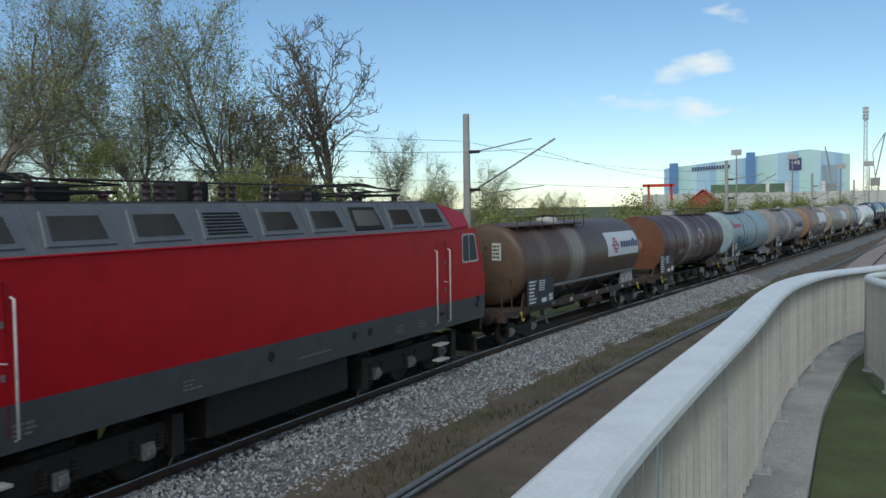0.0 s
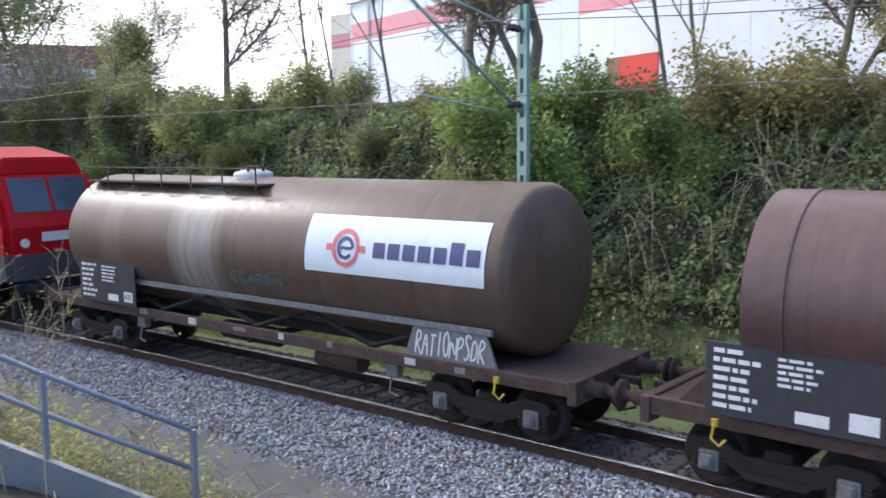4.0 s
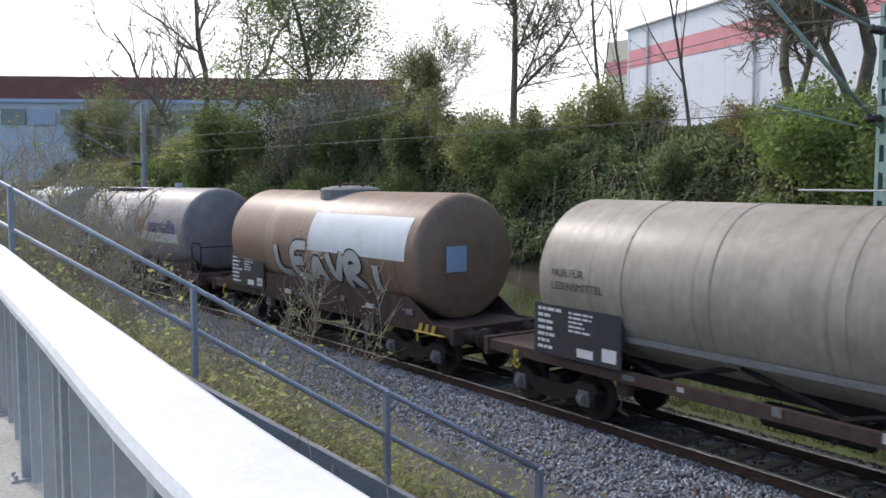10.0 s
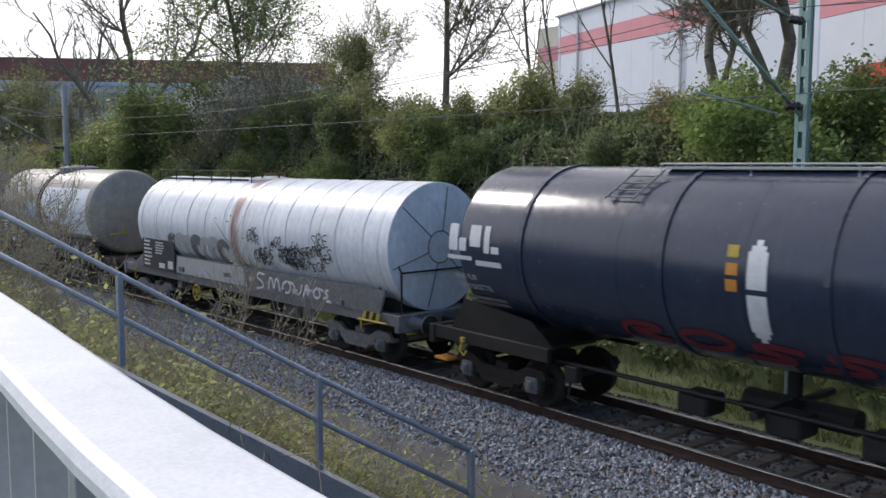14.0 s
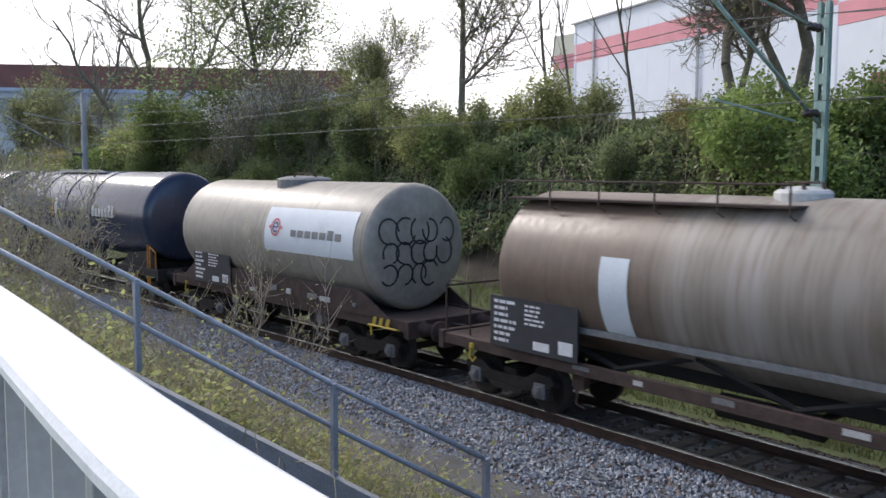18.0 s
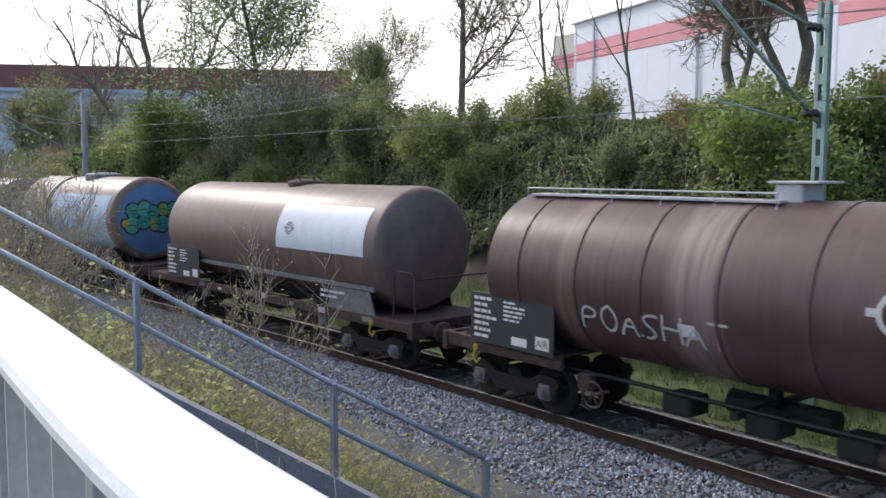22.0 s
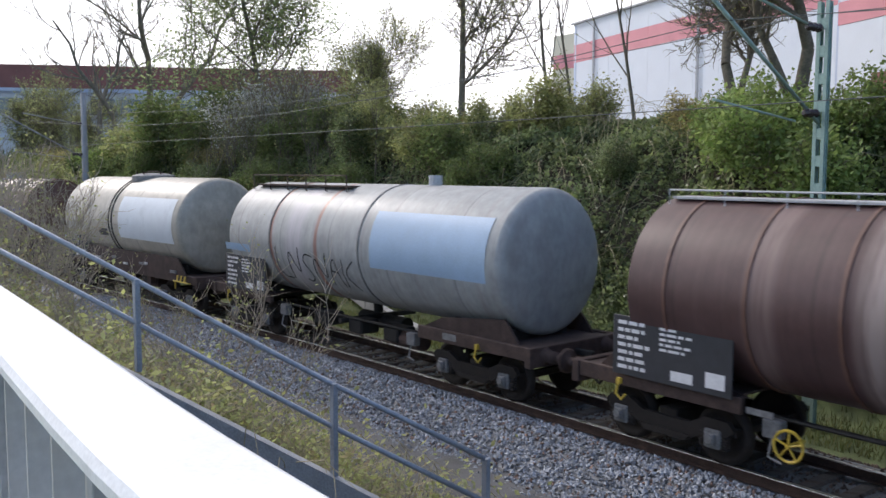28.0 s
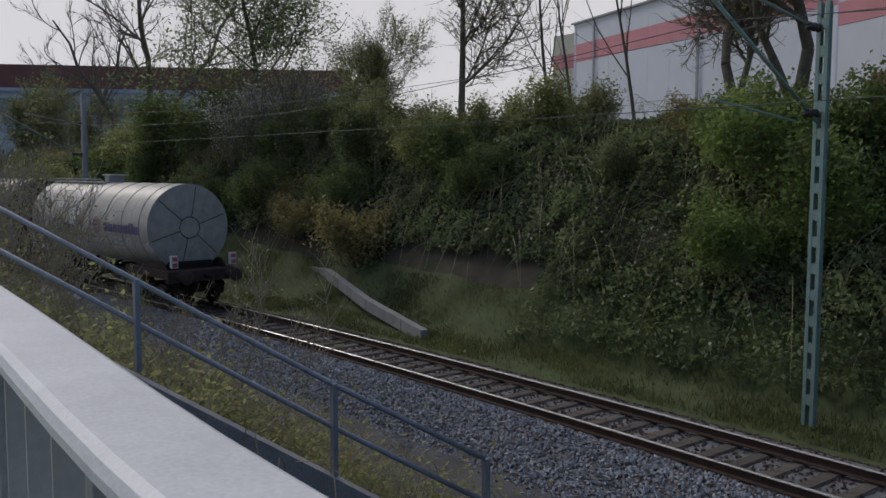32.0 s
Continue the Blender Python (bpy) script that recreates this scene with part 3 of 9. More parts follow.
SHOULDER = lambda q: np.interp(q, [-3.3, -2.95, -1.75, -1.45, -0.95, -0.8, 1.6, 2.6], [-0.6, -0.58, -0.23, -0.175, -0.175, -0.24, -0.24, -0.58])
stones("ballast_stones", 44000, -34, 12, -3.15, -0.85, SHOULDER, 0.034, M["stone"], "loose grey ballast stones on the track shoulder", 1)
stones("ballast_stones", 18000, 12, 62, -3.1, -0.85, SHOULDER, 0.04, M["stone"], "grey ballast stones further along the track shoulder", 2)
stones("ballast_stones", 9000, -34, 30, -0.65, 0.65, SHOULDER, 0.033, M["stone_brown"], "rust-stained ballast stones between the rails", 3)
stones("ballast_stones", 2600, -30, 10, -2.9, -0.9, SHOULDER, 0.036, M["stone_rust"], "reddish ballast stones scattered on the shoulder", 5)
stones("ballast_stones", 5000, -34, 20, 0.85, 2.4, SHOULDER, 0.035, M["stone_brown"], "rust-stained ballast stones beyond the rails", 4)

# ---- raised walk with its railing ----
RAIL_TOP = 4.0


def xs_between(a, b, st):
    return [a + (b - a) * i / max(1, round((b - a) / st)) for i in range(max(1, round((b - a) / st)) + 1)]


bm = bmesh.new()
wx = xs_between(-9, 17, 0.5)
top0 = [bm.verts.new((x, float(rail_y(x)) + 0.22, float(walk_z(x)))) for x in wx]
top1 = [bm.verts.new((x, float(rail_y(x)) - 0.36, float(walk_z(x)))) for x in wx]
bot0 = [bm.verts.new((x, float(rail_y(x)) + 0.22, WALK_Z - 4.4)) for x in wx]
bot1 = [bm.verts.new((x, float(rail_y(x)) - 0.36, WALK_Z - 4.4)) for x in wx]
for i in range(len(wx) - 1):
    bm.faces.new((top0[i], top1[i], top1[i + 1], top0[i + 1]))
    bm.faces.new((bot0[i], top0[i], top0[i + 1], bot0[i + 1]))
    bm.faces.new((top1[i], bot1[i], bot1[i + 1], top1[i + 1]))
tagged(part("retaining_wall", bm, M["kerb"]), "worn concrete retaining wall with a pale kerb under the railing", "wall", kind="structure")
bm = bmesh.new()
for i in range(len(wx) - 1):
    a, b = wx[i], wx[i + 1]
    ya, yb = float(rail_y(a)), float(rail_y(b))
    bm.faces.new([bm.verts.new(c) for c in ((a, ya - 0.37, float(walk_z(a)) - 0.06), (b, yb - 0.37, float(walk_z(b)) - 0.06), (b, yb - 3.2, float(walk_z(b)) - 0.06), (a, ya - 3.2, float(walk_z(a)) - 0.06))][::-1])
tagged(part("walkway", bm, M["turf"]), "strip of mown grass along the raised walk", "grass", kind="structure")


def railing(name, fy, x0, x1, top, width, label, depth=0.13):
    """Flat-topped steel railing with upright blades and bolted posts."""
    t = thing(name, label, "railing")
    pts = xs_between(x0, x1, 0.4)
    tz = lambda x: top + float(walk_z(x)) - WALK_Z
    foot = WALK_Z - top
    bm = bmesh.new()
    def prof(x):
        w = width / 2 * (1 - 0.28 * float(smooth01((x + 0.5) / 2)))
        return [(-w, -0.025), (-w + 0.012, -0.002), (-w + 0.035, 0.012), (w - 0.035, 0.012), (w - 0.012, -0.002), (w, -0.025), (w, -0.05), (w - 0.01, -0.06), (-w + 0.01, -0.06), (-w, -0.05)]
    rings = []
    for x in pts:
        h = (fy(x + 0.05) - fy(x - 0.05)) / 0.1
        n = Vector((-h, 1, 0)).normalized()
        rings.append([bm.verts.new(Vector((x, fy(x), tz(x))) + n * a + Vector((0, 0, b))) for a, b in prof(x)])
    for a, b in zip(rings, rings[1:]):
        for k in range(10):
            bm.faces.new((a[k], b[k], b[(k + 1) % 10], a[(k + 1) % 10]))
    bm.faces.new(rings[0])
    bm.faces.new(rings[-1][::-1])
    bmesh.ops.recalc_face_normals(bm, faces=bm.faces)
    part("handrail", bm, M["handrail_top"], t, "broad flat galvanised handrail, sunlight painted into its pale colour")
    for z in (foot + 0.075,):
        bm = bmesh.new()
        tube(bm, [(x, fy(x), tz(x) + z) for x in pts], 0.02, 6)
        part("crossbar", bm, M["galv_bar"], t)
    # blades set across the rail, wider apart over the western bays
    bm = bmesh.new()
    box(bm, -0.007, 0.007, -depth / 2, depth / 2, foot + 0.09, -0.058)
    bar = None
    for x in sorted([*np.arange(x0 + 0.05, -0.5, 0.42), *np.arange(max(-0.35, x0 + 0.07), x1 - 0.05, 0.142)]):
        m = pose(x, float(fy(x)), tz(x))
        if bar is None:
            bar = part("bar", bm, M["rail_blade"], t, "flat upright blade")
            bar.matrix_basis = m
        else:
            same("bar", bar, t, m)
    posts, plates = bmesh.new(), bmesh.new()
    box(posts, -0.02, 0.02, -depth / 2 - 0.012, depth / 2 + 0.012, foot + 0.012, -0.056, 0.003)
    box(plates, -0.06, 0.06, -depth / 2 - 0.07, depth / 2 + 0.03, foot, foot + 0.012)
    for y in (-depth / 2 - 0.045, ):
        for x in (-0.035, 0.035):
            tube(plates, [(x, y, foot + 0.012), (x, y, foot + 0.035)], 0.012, 6)
    post = None
    for x in np.arange(x0 + 0.44, x1, 1.5):
        m = pose(x, float(fy(x)), tz(x))
        if post is None:
            post, plate_ = part("post", posts, M["galv_bar"], t), part("foot_plate", plates, M["galv_bar"], t, "bolted steel foot plate")
            post.matrix_basis = plate_.matrix_basis = m
        else:
            same("post", post, t, m)
            same("foot_plate", plate_, t, m)
    return t


railing("railing", lambda x: float(rail_y(x)), -9.0, 16.5, RAIL_TOP, 0.29, "grey steel railing with upright bars and a broad flat top")

# ---- sloping wing wall with tube rail ----
wing = thing("wing_wall", "sloping concrete wing wall running down the bank", "wall", kind="structure")
WA, WB = Vector((-12.78, 0.84, 3.97)), Vector((-6.7, 6.85, -0.1))
bm = bmesh.new()
d = (WB - WA)
nrm = Vector((d.y, -d.x, 0)).normalized()
for k, (a, b) in enumerate((((WA, WB)),)):
    top = [a - nrm * 0.06, b - nrm * 0.06, b + nrm * 0.05, a + nrm * 0.05]
    vt = [bm.verts.new(p) for p in top]
    vb = [bm.verts.new((p.x, p.y, p.z - 1.6)) for p in top]
    bm.faces.new(vt)
    bm.faces.new(vb[::-1])
    for i in range(4):
        bm.faces.new((vt[i], vb[i], vb[(i + 1) % 4], vt[(i + 1) % 4]))
bmesh.ops.recalc_face_normals(bm, faces=bm.faces)
part("coping", bm, M["concrete"], wing)
tube_rail = thing("tube_railing", "grey steel tube railing with two rails down the slope", "railing")
P1, P2, P3 = Vector((-10.11, 3.49, 3.28)), Vector((-8.54, 5.07, 2.16)), Vector((-7.35, 6.26, 1.38))
start = P1 + (P1 - P2) * 1.6
for drop in (0.02, 0.5):
    bm = bmesh.new()
    tube(bm, [start - Vector((0, 0, drop)), P1 - Vector((0, 0, drop)), P2 - Vector((0, 0, drop)), P3 - Vector((0, 0, drop))], 0.03, 10)
    part("rail", bm, M["pipe_rail"], tube_rail, smooth=True)
for p in (P1 + (P1 - P2), P1, P2, P3):
    bm = bmesh.new()
    box(bm, p.x - 0.045, p.x + 0.045, p.y - 0.03, p.y + 0.03, p.z - 1.05, p.z, 0.008)
    part("post", bm, M["pipe_rail"], tube_rail)

# ---- overhead line ----
def lattice_mast(s, q, h, label):
    t = thing("catenary_mast", label, "catenary mast", "catenary masts", m=line_pose(s, q, -0.4))
    bm = bmesh.new()
    box(bm, -0.28, 0.28, -0.28, 0.28, -0.4, -0.02, 0.03)
    part("foundation", bm, M["concrete"], t)
    for x in (-0.08, 0.08):
        bm = bmesh.new()
        box(bm, x - 0.008, x + 0.008, -0.0548, 0.0548, 0.1, h)
        up = part("upright", bm, M["mast_green"], t)
        for y in (-0.0625, 0.0625):
            bm = bmesh.new()
            box(bm, x - 0.035, x + 0.035, y - 0.0075, y + 0.0075, 0.1, h)
            part("flange", bm, M["mast_green"], up)
    first = None
    for z in np.arange(0.6, h, 0.5):
        if first is None:
            bm = bmesh.new()
            box(bm, -0.044, 0.044, -0.066, 0.066, -0.1, 0.1)
            first = part("batten", bm, M["mast_green"], t)
            first.matrix_basis = pose(0, 0, z)
        else:
            same("batten", first, t, pose(0, 0, z))
    return t


def cantilever(t, h, material):
    """Hinged bracket arm that reaches over the track towards local -y."""
    for nm, pts, r in (("stay", [(0, -0.1, h - 0.1), (0, -2.9, h + 0.35)], 0.025), ("strut", [(0, -0.1, h - 1.75), (0, -3.9, h + 0.3)], 0.035),
                       ("registration_arm", [(0, -0.9, h - 1.75), (0, -3.4, h - 1.5)], 0.02)):
        bm = bmesh.new()
        tube(bm, pts, r, 8)
        part(nm, bm, material, t, smooth=True)
    for z in (h - 0.08, h - 1.62):
        bm = bmesh.new()
        lathe(bm, [(-0.12, 0.0), (-0.12, 0.05), (-0.22, 0.085), (-0.3, 0.05), (-0.38, 0.085), (-0.46, 0.05), (-0.54, 0.085), (-0.62, 0.04), (-0.62, 0.0)], 10, "y", (0, 0, z + 0.03))
        part("insulator", bm, M["insulator"], t)


g_mast = lattice_mast(-8.68, 3.2, 8.0, "pale green steel lattice mast for the overhead line")
cantilever(g_mast, 7.55, M["mast_green"])
for s, q, h in ((-46.3, 3.2, 8.8), (32.5, 3.2, 8.9), (75, 3.0, 8.6), (118, 3.0, 8.6), (160, 3.0, 8.6), (-86, 3.2, 8.4)):
    t = thing("catenary_mast", "grey concrete mast for the overhead line beside the track", "catenary mast", "catenary masts", m=line_pose(s, q, -0.4))
    bm = bmesh.new()
    lathe(bm, [(-0.3, 0.0), (-0.3, 0.2), (h, 0.13), (h, 0.0)], 12, "z")
    part("pole", bm, M["mast_concrete"], t, smooth=True)
    cantilever(t, h - 1.5, M["mast_concrete"])
wires = thing("overhead_wire", "thin dark overhead contact and carrier wires above the track", "overhead wire")
stops = (-126, -86, -46.3, -8.9, 32.5, 75, 118, 160)
for lab, q, z, sag in (("contact_wire", 0.0, 5.55, 0.0), ("carrier_wire", 0.0, 6.95, 0.85), ("feeder_wire", 3.3, 7.4, 0.5)):
    bm = bmesh.new()
    pts = []
    for a, b in zip(stops, stops[1:]):
        for k in range(8):
            u = k / 8
            pts.append(on_line(a + (b - a) * u, q + (0.2 if q == 0 else 0), z - sag * 4 * u * (1 - u)))
    tube(bm, pts, 0.008, 4)
    part(lab, bm, M["wire"], wires)
for a, b in zip(stops, stops[1:]):
    for u in (0.2, 0.4, 0.6, 0.8):
        bm = bmesh.new()
        s = a + (b - a) * u
        tube(bm, [on_line(s, 0.2, 5.55), on_line(s, 0.2, 6.95 - 0.85 * 4 * u * (1 - u))], 0.006, 3)
        part("dropper", bm, M["wire"], wires)

# ---- grey duct along the line, beside the dirt track ----
bm = bmesh.new()
sweep(bm, [(-4.75 + 0.065 * math.cos(a), -0.47 + 0.065 * math.sin(a)) for a in [k * math.pi / 4 for k in range(8)]], 6, 160, 2)
tagged(part("cable_pipe", bm, M["pipe"], smooth=True), "long grey-blue pipe lying beside the dirt track", "pipe")
bm = bmesh.new()
sweep(bm, [(-4.93 + 0.045 * math.cos(a), -0.49 + 0.045 * math.sin(a)) for a in [k * math.pi / 4 for k in range(8)]], 6, 160, 2)
tagged(part("cable_pipe", bm, M["pipe"], smooth=True), "thinner grey pipe lying beside the dirt track", "pipe")

# ---- the train ----
def s_of_train(t):
    """Where the train's reference mark stands on the line at t seconds."""
    return float(np.interp(t, [0, 2, 4, 4.4, 40], [40.42, 17.15, -6.12, -10.8, -413.8]))


RIDING = []          # (thing, middle of its wheelbase on the train, half the wheelbase)


def dish(p, r):
    """How far a dished end bulges at the distance p from its axis."""
    return 0.34 - 0.16 * (p / (r - 0.13)) ** 2


def tank_mesh(x0, x1, r, zc, end, seg=64):
    bm = bmesh.new()
    if end == "flat":
        half = [(-0.16, 0.0), (-0.14, 0.5), (-0.09, r * 0.75), (-0.06, r - 0.07), (-0.065, r - 0.015), (-0.05, r), (0.05, r)]
    else:
        half = [(-0.14 - dish(p, r), p) for p in (0.0, 0.35 * r, 0.6 * r, 0.8 * r, r - 0.13)] + [(-0.14 - e, r - d) for d, e in ((0.09, 0.155), (0.055, 0.12), (0.03, 0.085), (0.01, 0.045), (0.0, 0.0))]
    prof = [(x0 + p, q) for p, q in half] + [(x1 - p, q) for p, q in half[::-1]]
    lathe(bm, prof, seg, "x", (0, 0, zc))
    return bm


def skin(bm, x0, x1, z0, z1, r, zc, lift=0.01, nx=4, nz=14):
    """A curved plate on the near side of the tank, from height z0 to z1."""
    a0, a1 = math.asin(max(-1, min(1, (z0 - zc) / r))), math.asin(max(-1, min(1, (z1 - zc) / r)))
    g = [[bm.verts.new((x0 + (x1 - x0) * i / nx, -(r + lift) * math.cos(a0 + (a1 - a0) * j / nz), zc + (r + lift) * math.sin(a0 + (a1 - a0) * j / nz)))
          for j in range(nz + 1)] for i in range(nx + 1)]
    for i in range(nx):
        for j in range(nz):
            bm.faces.new((g[i][j], g[i + 1][j], g[i + 1][j + 1], g[i][j + 1]))


def stroke(bm, pts, w, r, zc, lift=0.014):
    """A painted line on the near side: pts (x, height), width w."""
    def at(x, z):
        a = math.asin(max(-1, min(1, (z - zc) / r)))
        return (x, -(r + lift) * math.cos(a), zc + (r + lift) * math.sin(a))
    pts = [Vector((p[0], p[1])) for p in pts]
    prev = None
    for i, p in enumerate(pts):
        d = (pts[min(i + 1, len(pts) - 1)] - pts[max(i - 1, 0)])
        d = d.normalized() if d.length > 1e-6 else Vector((1, 0))
        n = Vector((-d.y, d.x)) * w / 2
        cur = (bm.verts.new(at(*(p + n))), bm.verts.new(at(*(p - n))))
        if prev:
            try:
                bm.faces.new((prev[0], prev[1], cur[1], cur[0]))
            except ValueError:
                pass
        prev = cur


def dense(pts, n=5):
    out = []
    for a, b in zip(pts, pts[1:]):
        out += [(a[0] + (b[0] - a[0]) * k / n, a[1] + (b[1] - a[1]) * k / n) for k in range(n)]
    return out + [pts[-1]]


LETTERS = {"L": [[(0, 1), (0, 0), (1, 0)]], "E": [[(1, 1), (0, 1), (0, 0), (1, 0)], [(0, .5), (.8, .5)]], "A": [[(0, 0), (.5, 1), (1, 0)], [(.2, .4), (.8, .4)]],
           "U": [[(0, 1), (0.05, .2), (.5, 0), (.95, .2), (1, 1)]], "R": [[(0, 0), (0, 1), (.8, .9), (.8, .6), (0, .5), (1, 0)]], "I": [[(.5, 0), (.5, 1)]],
           "D": [[(0, 0), (0, 1), (.7, .85), (.9, .5), (.7, .1), (0, 0)]], "C": [[(1, .9), (.4, 1), (0, .5), (.4, 0), (1, .1)]], "K": [[(0, 0), (0, 1)], [(.9, 1), (.1, .5), (1, 0)]],
           "S": [[(1, .9), (.4, 1), (.05, .75), (.9, .3), (.5, 0), (0, .1)]], "M": [[(0, 0), (.1, 1), (.5, .3), (.9, 1), (1, 0)]], "O": [[(.5, 1), (.1, .8), (0, .4), (.4, 0), (.9, .2), (1, .7), (.5, 1)]],
           "T": [[(0, 1), (1, 1)], [(.5, 1), (.5, 0)]], "N": [[(0, 0), (0, 1), (1, 0), (1, 1)]], "P": [[(0, 0), (0, 1), (.9, .85), (.8, .5), (0, .45)]], "H": [[(0, 0), (0, 1)], [(1, 0), (1, 1)], [(0, .5), (1, .5)]],
           "V": [[(0, 1), (.5, 0), (1, 1)]], "B": [[(0, 0), (0, 1), (.8, .8), (.1, .5), (.9, .25), (0, 0)]], "G": [[(1, .9), (.4, 1), (0, .5), (.4, 0), (1, .1), (1, .45), (.6, .45)]]}


def rounded(pts):
    """Cuts the corners of a hand-drawn line twice."""
    for _ in range(2):
        if len(pts) < 3:
            return pts
        out = [pts[0]]
        for a, b in zip(pts, pts[1:]):
            out += [(a[0] * 0.75 + b[0] * 0.25, a[1] * 0.75 + b[1] * 0.25), (a[0] * 0.25 + b[0] * 0.75, a[1] * 0.25 + b[1] * 0.75)]
        pts = out + [pts[-1]]
    return pts


def scrawl(name, word, x, z, w, h, line, r, zc, material, parent, label, slant=0.15, seed=0, lift=0.014, drop=0.0, flat=None):
    """Sprayed tag: angular strokes from x to the right, along the tank's near side."""
    rng = random.Random(seed)
    bm = bmesh.new()
    step = w / len(word)
    for i, ch in enumerate(word):
        for path in LETTERS[ch]:
            pts = [(x + step * (i + 0.82 * px) + slant * h * py + rng.uniform(-.03, .03) * step, z - drop * i + h * py * (1 + 0.12 * math.sin(i * 2.1)) + rng.uniform(-.04, .04) * h) for px, py in path]
            stroke(bm, dense(rounded(pts), 2), line, r, zc, lift)
    if flat is not None:
        for v in bm.verts:
            v.co.y = flat
    return part(name, bm, material, parent, label)


def ring_logo(parent, x, z, r, zc, rad=0.34, red="logo_red", blue="logo_blue"):
    """A ring with two short wings round a small open ring."""
    bm = bmesh.new()
    stroke(bm, [(x + rad * math.cos(k * math.pi / 18), z + rad * math.sin(k * math.pi / 18)) for k in range(37)], 0.27 * rad, r, zc, 0.02)
    part("emblem_ring", bm, M[red], parent)
    for s in (-1, 1):
        bm = bmesh.new()
        stroke(bm, [(x + s * rad * 1.1, z), (x + s * rad * 1.6, z)], 0.4 * rad, r, zc, 0.018)
        part("emblem_wing", bm, M[red], parent)
    bm = bmesh.new()
    stroke(bm, [(x + rad * 0.58 * math.cos(a), z + rad * 0.58 * math.sin(a)) for a in [0.0 + 5.6 * k / 24 for k in range(25)]], 0.22 * rad, r, zc, 0.022)
    part("emblem_arc", bm, M[blue], parent)
    bm = bmesh.new()
    stroke(bm, [(x - rad * 0.5, z), (x + rad * 0.55, z)], 0.16 * rad, r, zc, 0.024)
    part("emblem_bar", bm, M[blue], parent)


def word_bars(parent, x0, x1, z0, z1, r, zc, material, n=7, rise=()):
    """A brand word drawn as plain rounded bars."""
    st = (x1 - x0) / n
    for i in range(n):
        bm = bmesh.new()
        top = z1 + (z1 - z0) * (0.35 if i in rise else 0)
        skin(bm, x0 + st * i, x0 + st * (i + 0.78), z0, top, r, zc, 0.02, 2, 6)
        part("lettering_bar", bm, material, parent)


def bars(parent, x0, x1, y, z0, z1, seed, material=None, rows=5, name="lettering_bar"):
    """Unreadable small print on a board in the plane y: plain bars, one mesh a line."""
    rng = random.Random(seed)
    h = (z1 - z0) / rows
    for k in range(rows):
        bm = bmesh.new()
        x = x0
        end = x0 + (x1 - x0) * rng.uniform(0.55, 1.0)
        while x < end - 0.03:
            w = min(rng.uniform(0.06, 0.22), end - x)
            box(bm, x, x + w, y - 0.004, y, z0 + h * (k + 0.25), z0 + h * (k + 0.75))
            x += w + 0.035
        part(name, bm, material or M["white"], parent)


# one bogie of each make, reused by every wagon
def make_bogie_meshes():
    out = {}
    bm = bmesh.new()
    for y in (-1.0, 1.0):
        prism(bm, [(-1.25, 0.62), (-1.15, 0.74), (-0.75, 0.76), (-0.45, 0.6), (0.45, 0.6), (0.75, 0.76), (1.15, 0.74), (1.25, 0.62), (1.12, 0.5), (0.78, 0.5), (0.5, 0.36), (-0.5, 0.36), (-0.78, 0.5), (-1.12, 0.5)], y - 0.05, y + 0.05)
        prism(bm, [(-0.4, 0.3), (0.4, 0.3), (0.5, 0.4), (-0.5, 0.4)], y - 0.09, y + 0.09)
    box(bm, -0.18, 0.18, -0.98, 0.98, 0.45, 0.72, 0.02)
    box(bm, -0.3, 0.3, -0.3, 0.3, 0.68, 0.86, 0.02)
    for x in (-1.2, 1.2):
        box(bm, x - 0.05, x + 0.05, -0.98, 0.98, 0.52, 0.62)
    bmesh.ops.recalc_face_normals(bm, faces=bm.faces)
    out["frame"] = bm
    bm = bmesh.new()
    lathe(bm, [(-0.07, 0.0), (-0.07, 0.12), (-0.05, 0.2), (-0.05, 0.36), (-0.065, 0.37), (-0.065, 0.46), (0.05, 0.47), (0.075, 0.49), (0.075, 0.38), (0.05, 0.36), (0.05, 0.2), (0.075, 0.12), (0.075, 0.0)], 28, "y")
    out["wheel"] = bm
    bm = bmesh.new()
    tube(bm, [(0, -0.78, 0), (0, 0.78, 0)], 0.08, 10)
    out["axle"] = bm
    bm = bmesh.new()
    box(bm, -0.14, 0.14, -0.1, 0.1, -0.16, 0.13, 0.02)
    box(bm, -0.09, 0.09, -0.16, -0.1, -0.1, 0.09, 0.02)
    tube(bm, [(0, -0.19, 0), (0, -0.1, 0)], 0.07, 10)
    out["axle_box"] = bm
    bm = bmesh.new()
    prof = [(0.0, 0.0)]
    for k in range(5):
        prof += [(0.0 + k * 0.05, 0.055), (0.025 + k * 0.05, 0.075)]
    lathe(bm, prof + [(0.25, 0.055), (0.25, 0.0)], 8, "z", (0, 0, -0.17))
    out["spring"] = bm
    return out


KIT = {}
for key, bm in make_bogie_meshes().items():
    ob = part(key, bm, {"frame": M["bogie"], "wheel": M["wheel"], "axle": M["wheel"], "axle_box": M["axlebox"], "spring": M["bogie"]}[key], None, smooth=key in ("wheel", "axle"))
    KIT[key] = ob.data
    bpy.data.objects.remove(ob)


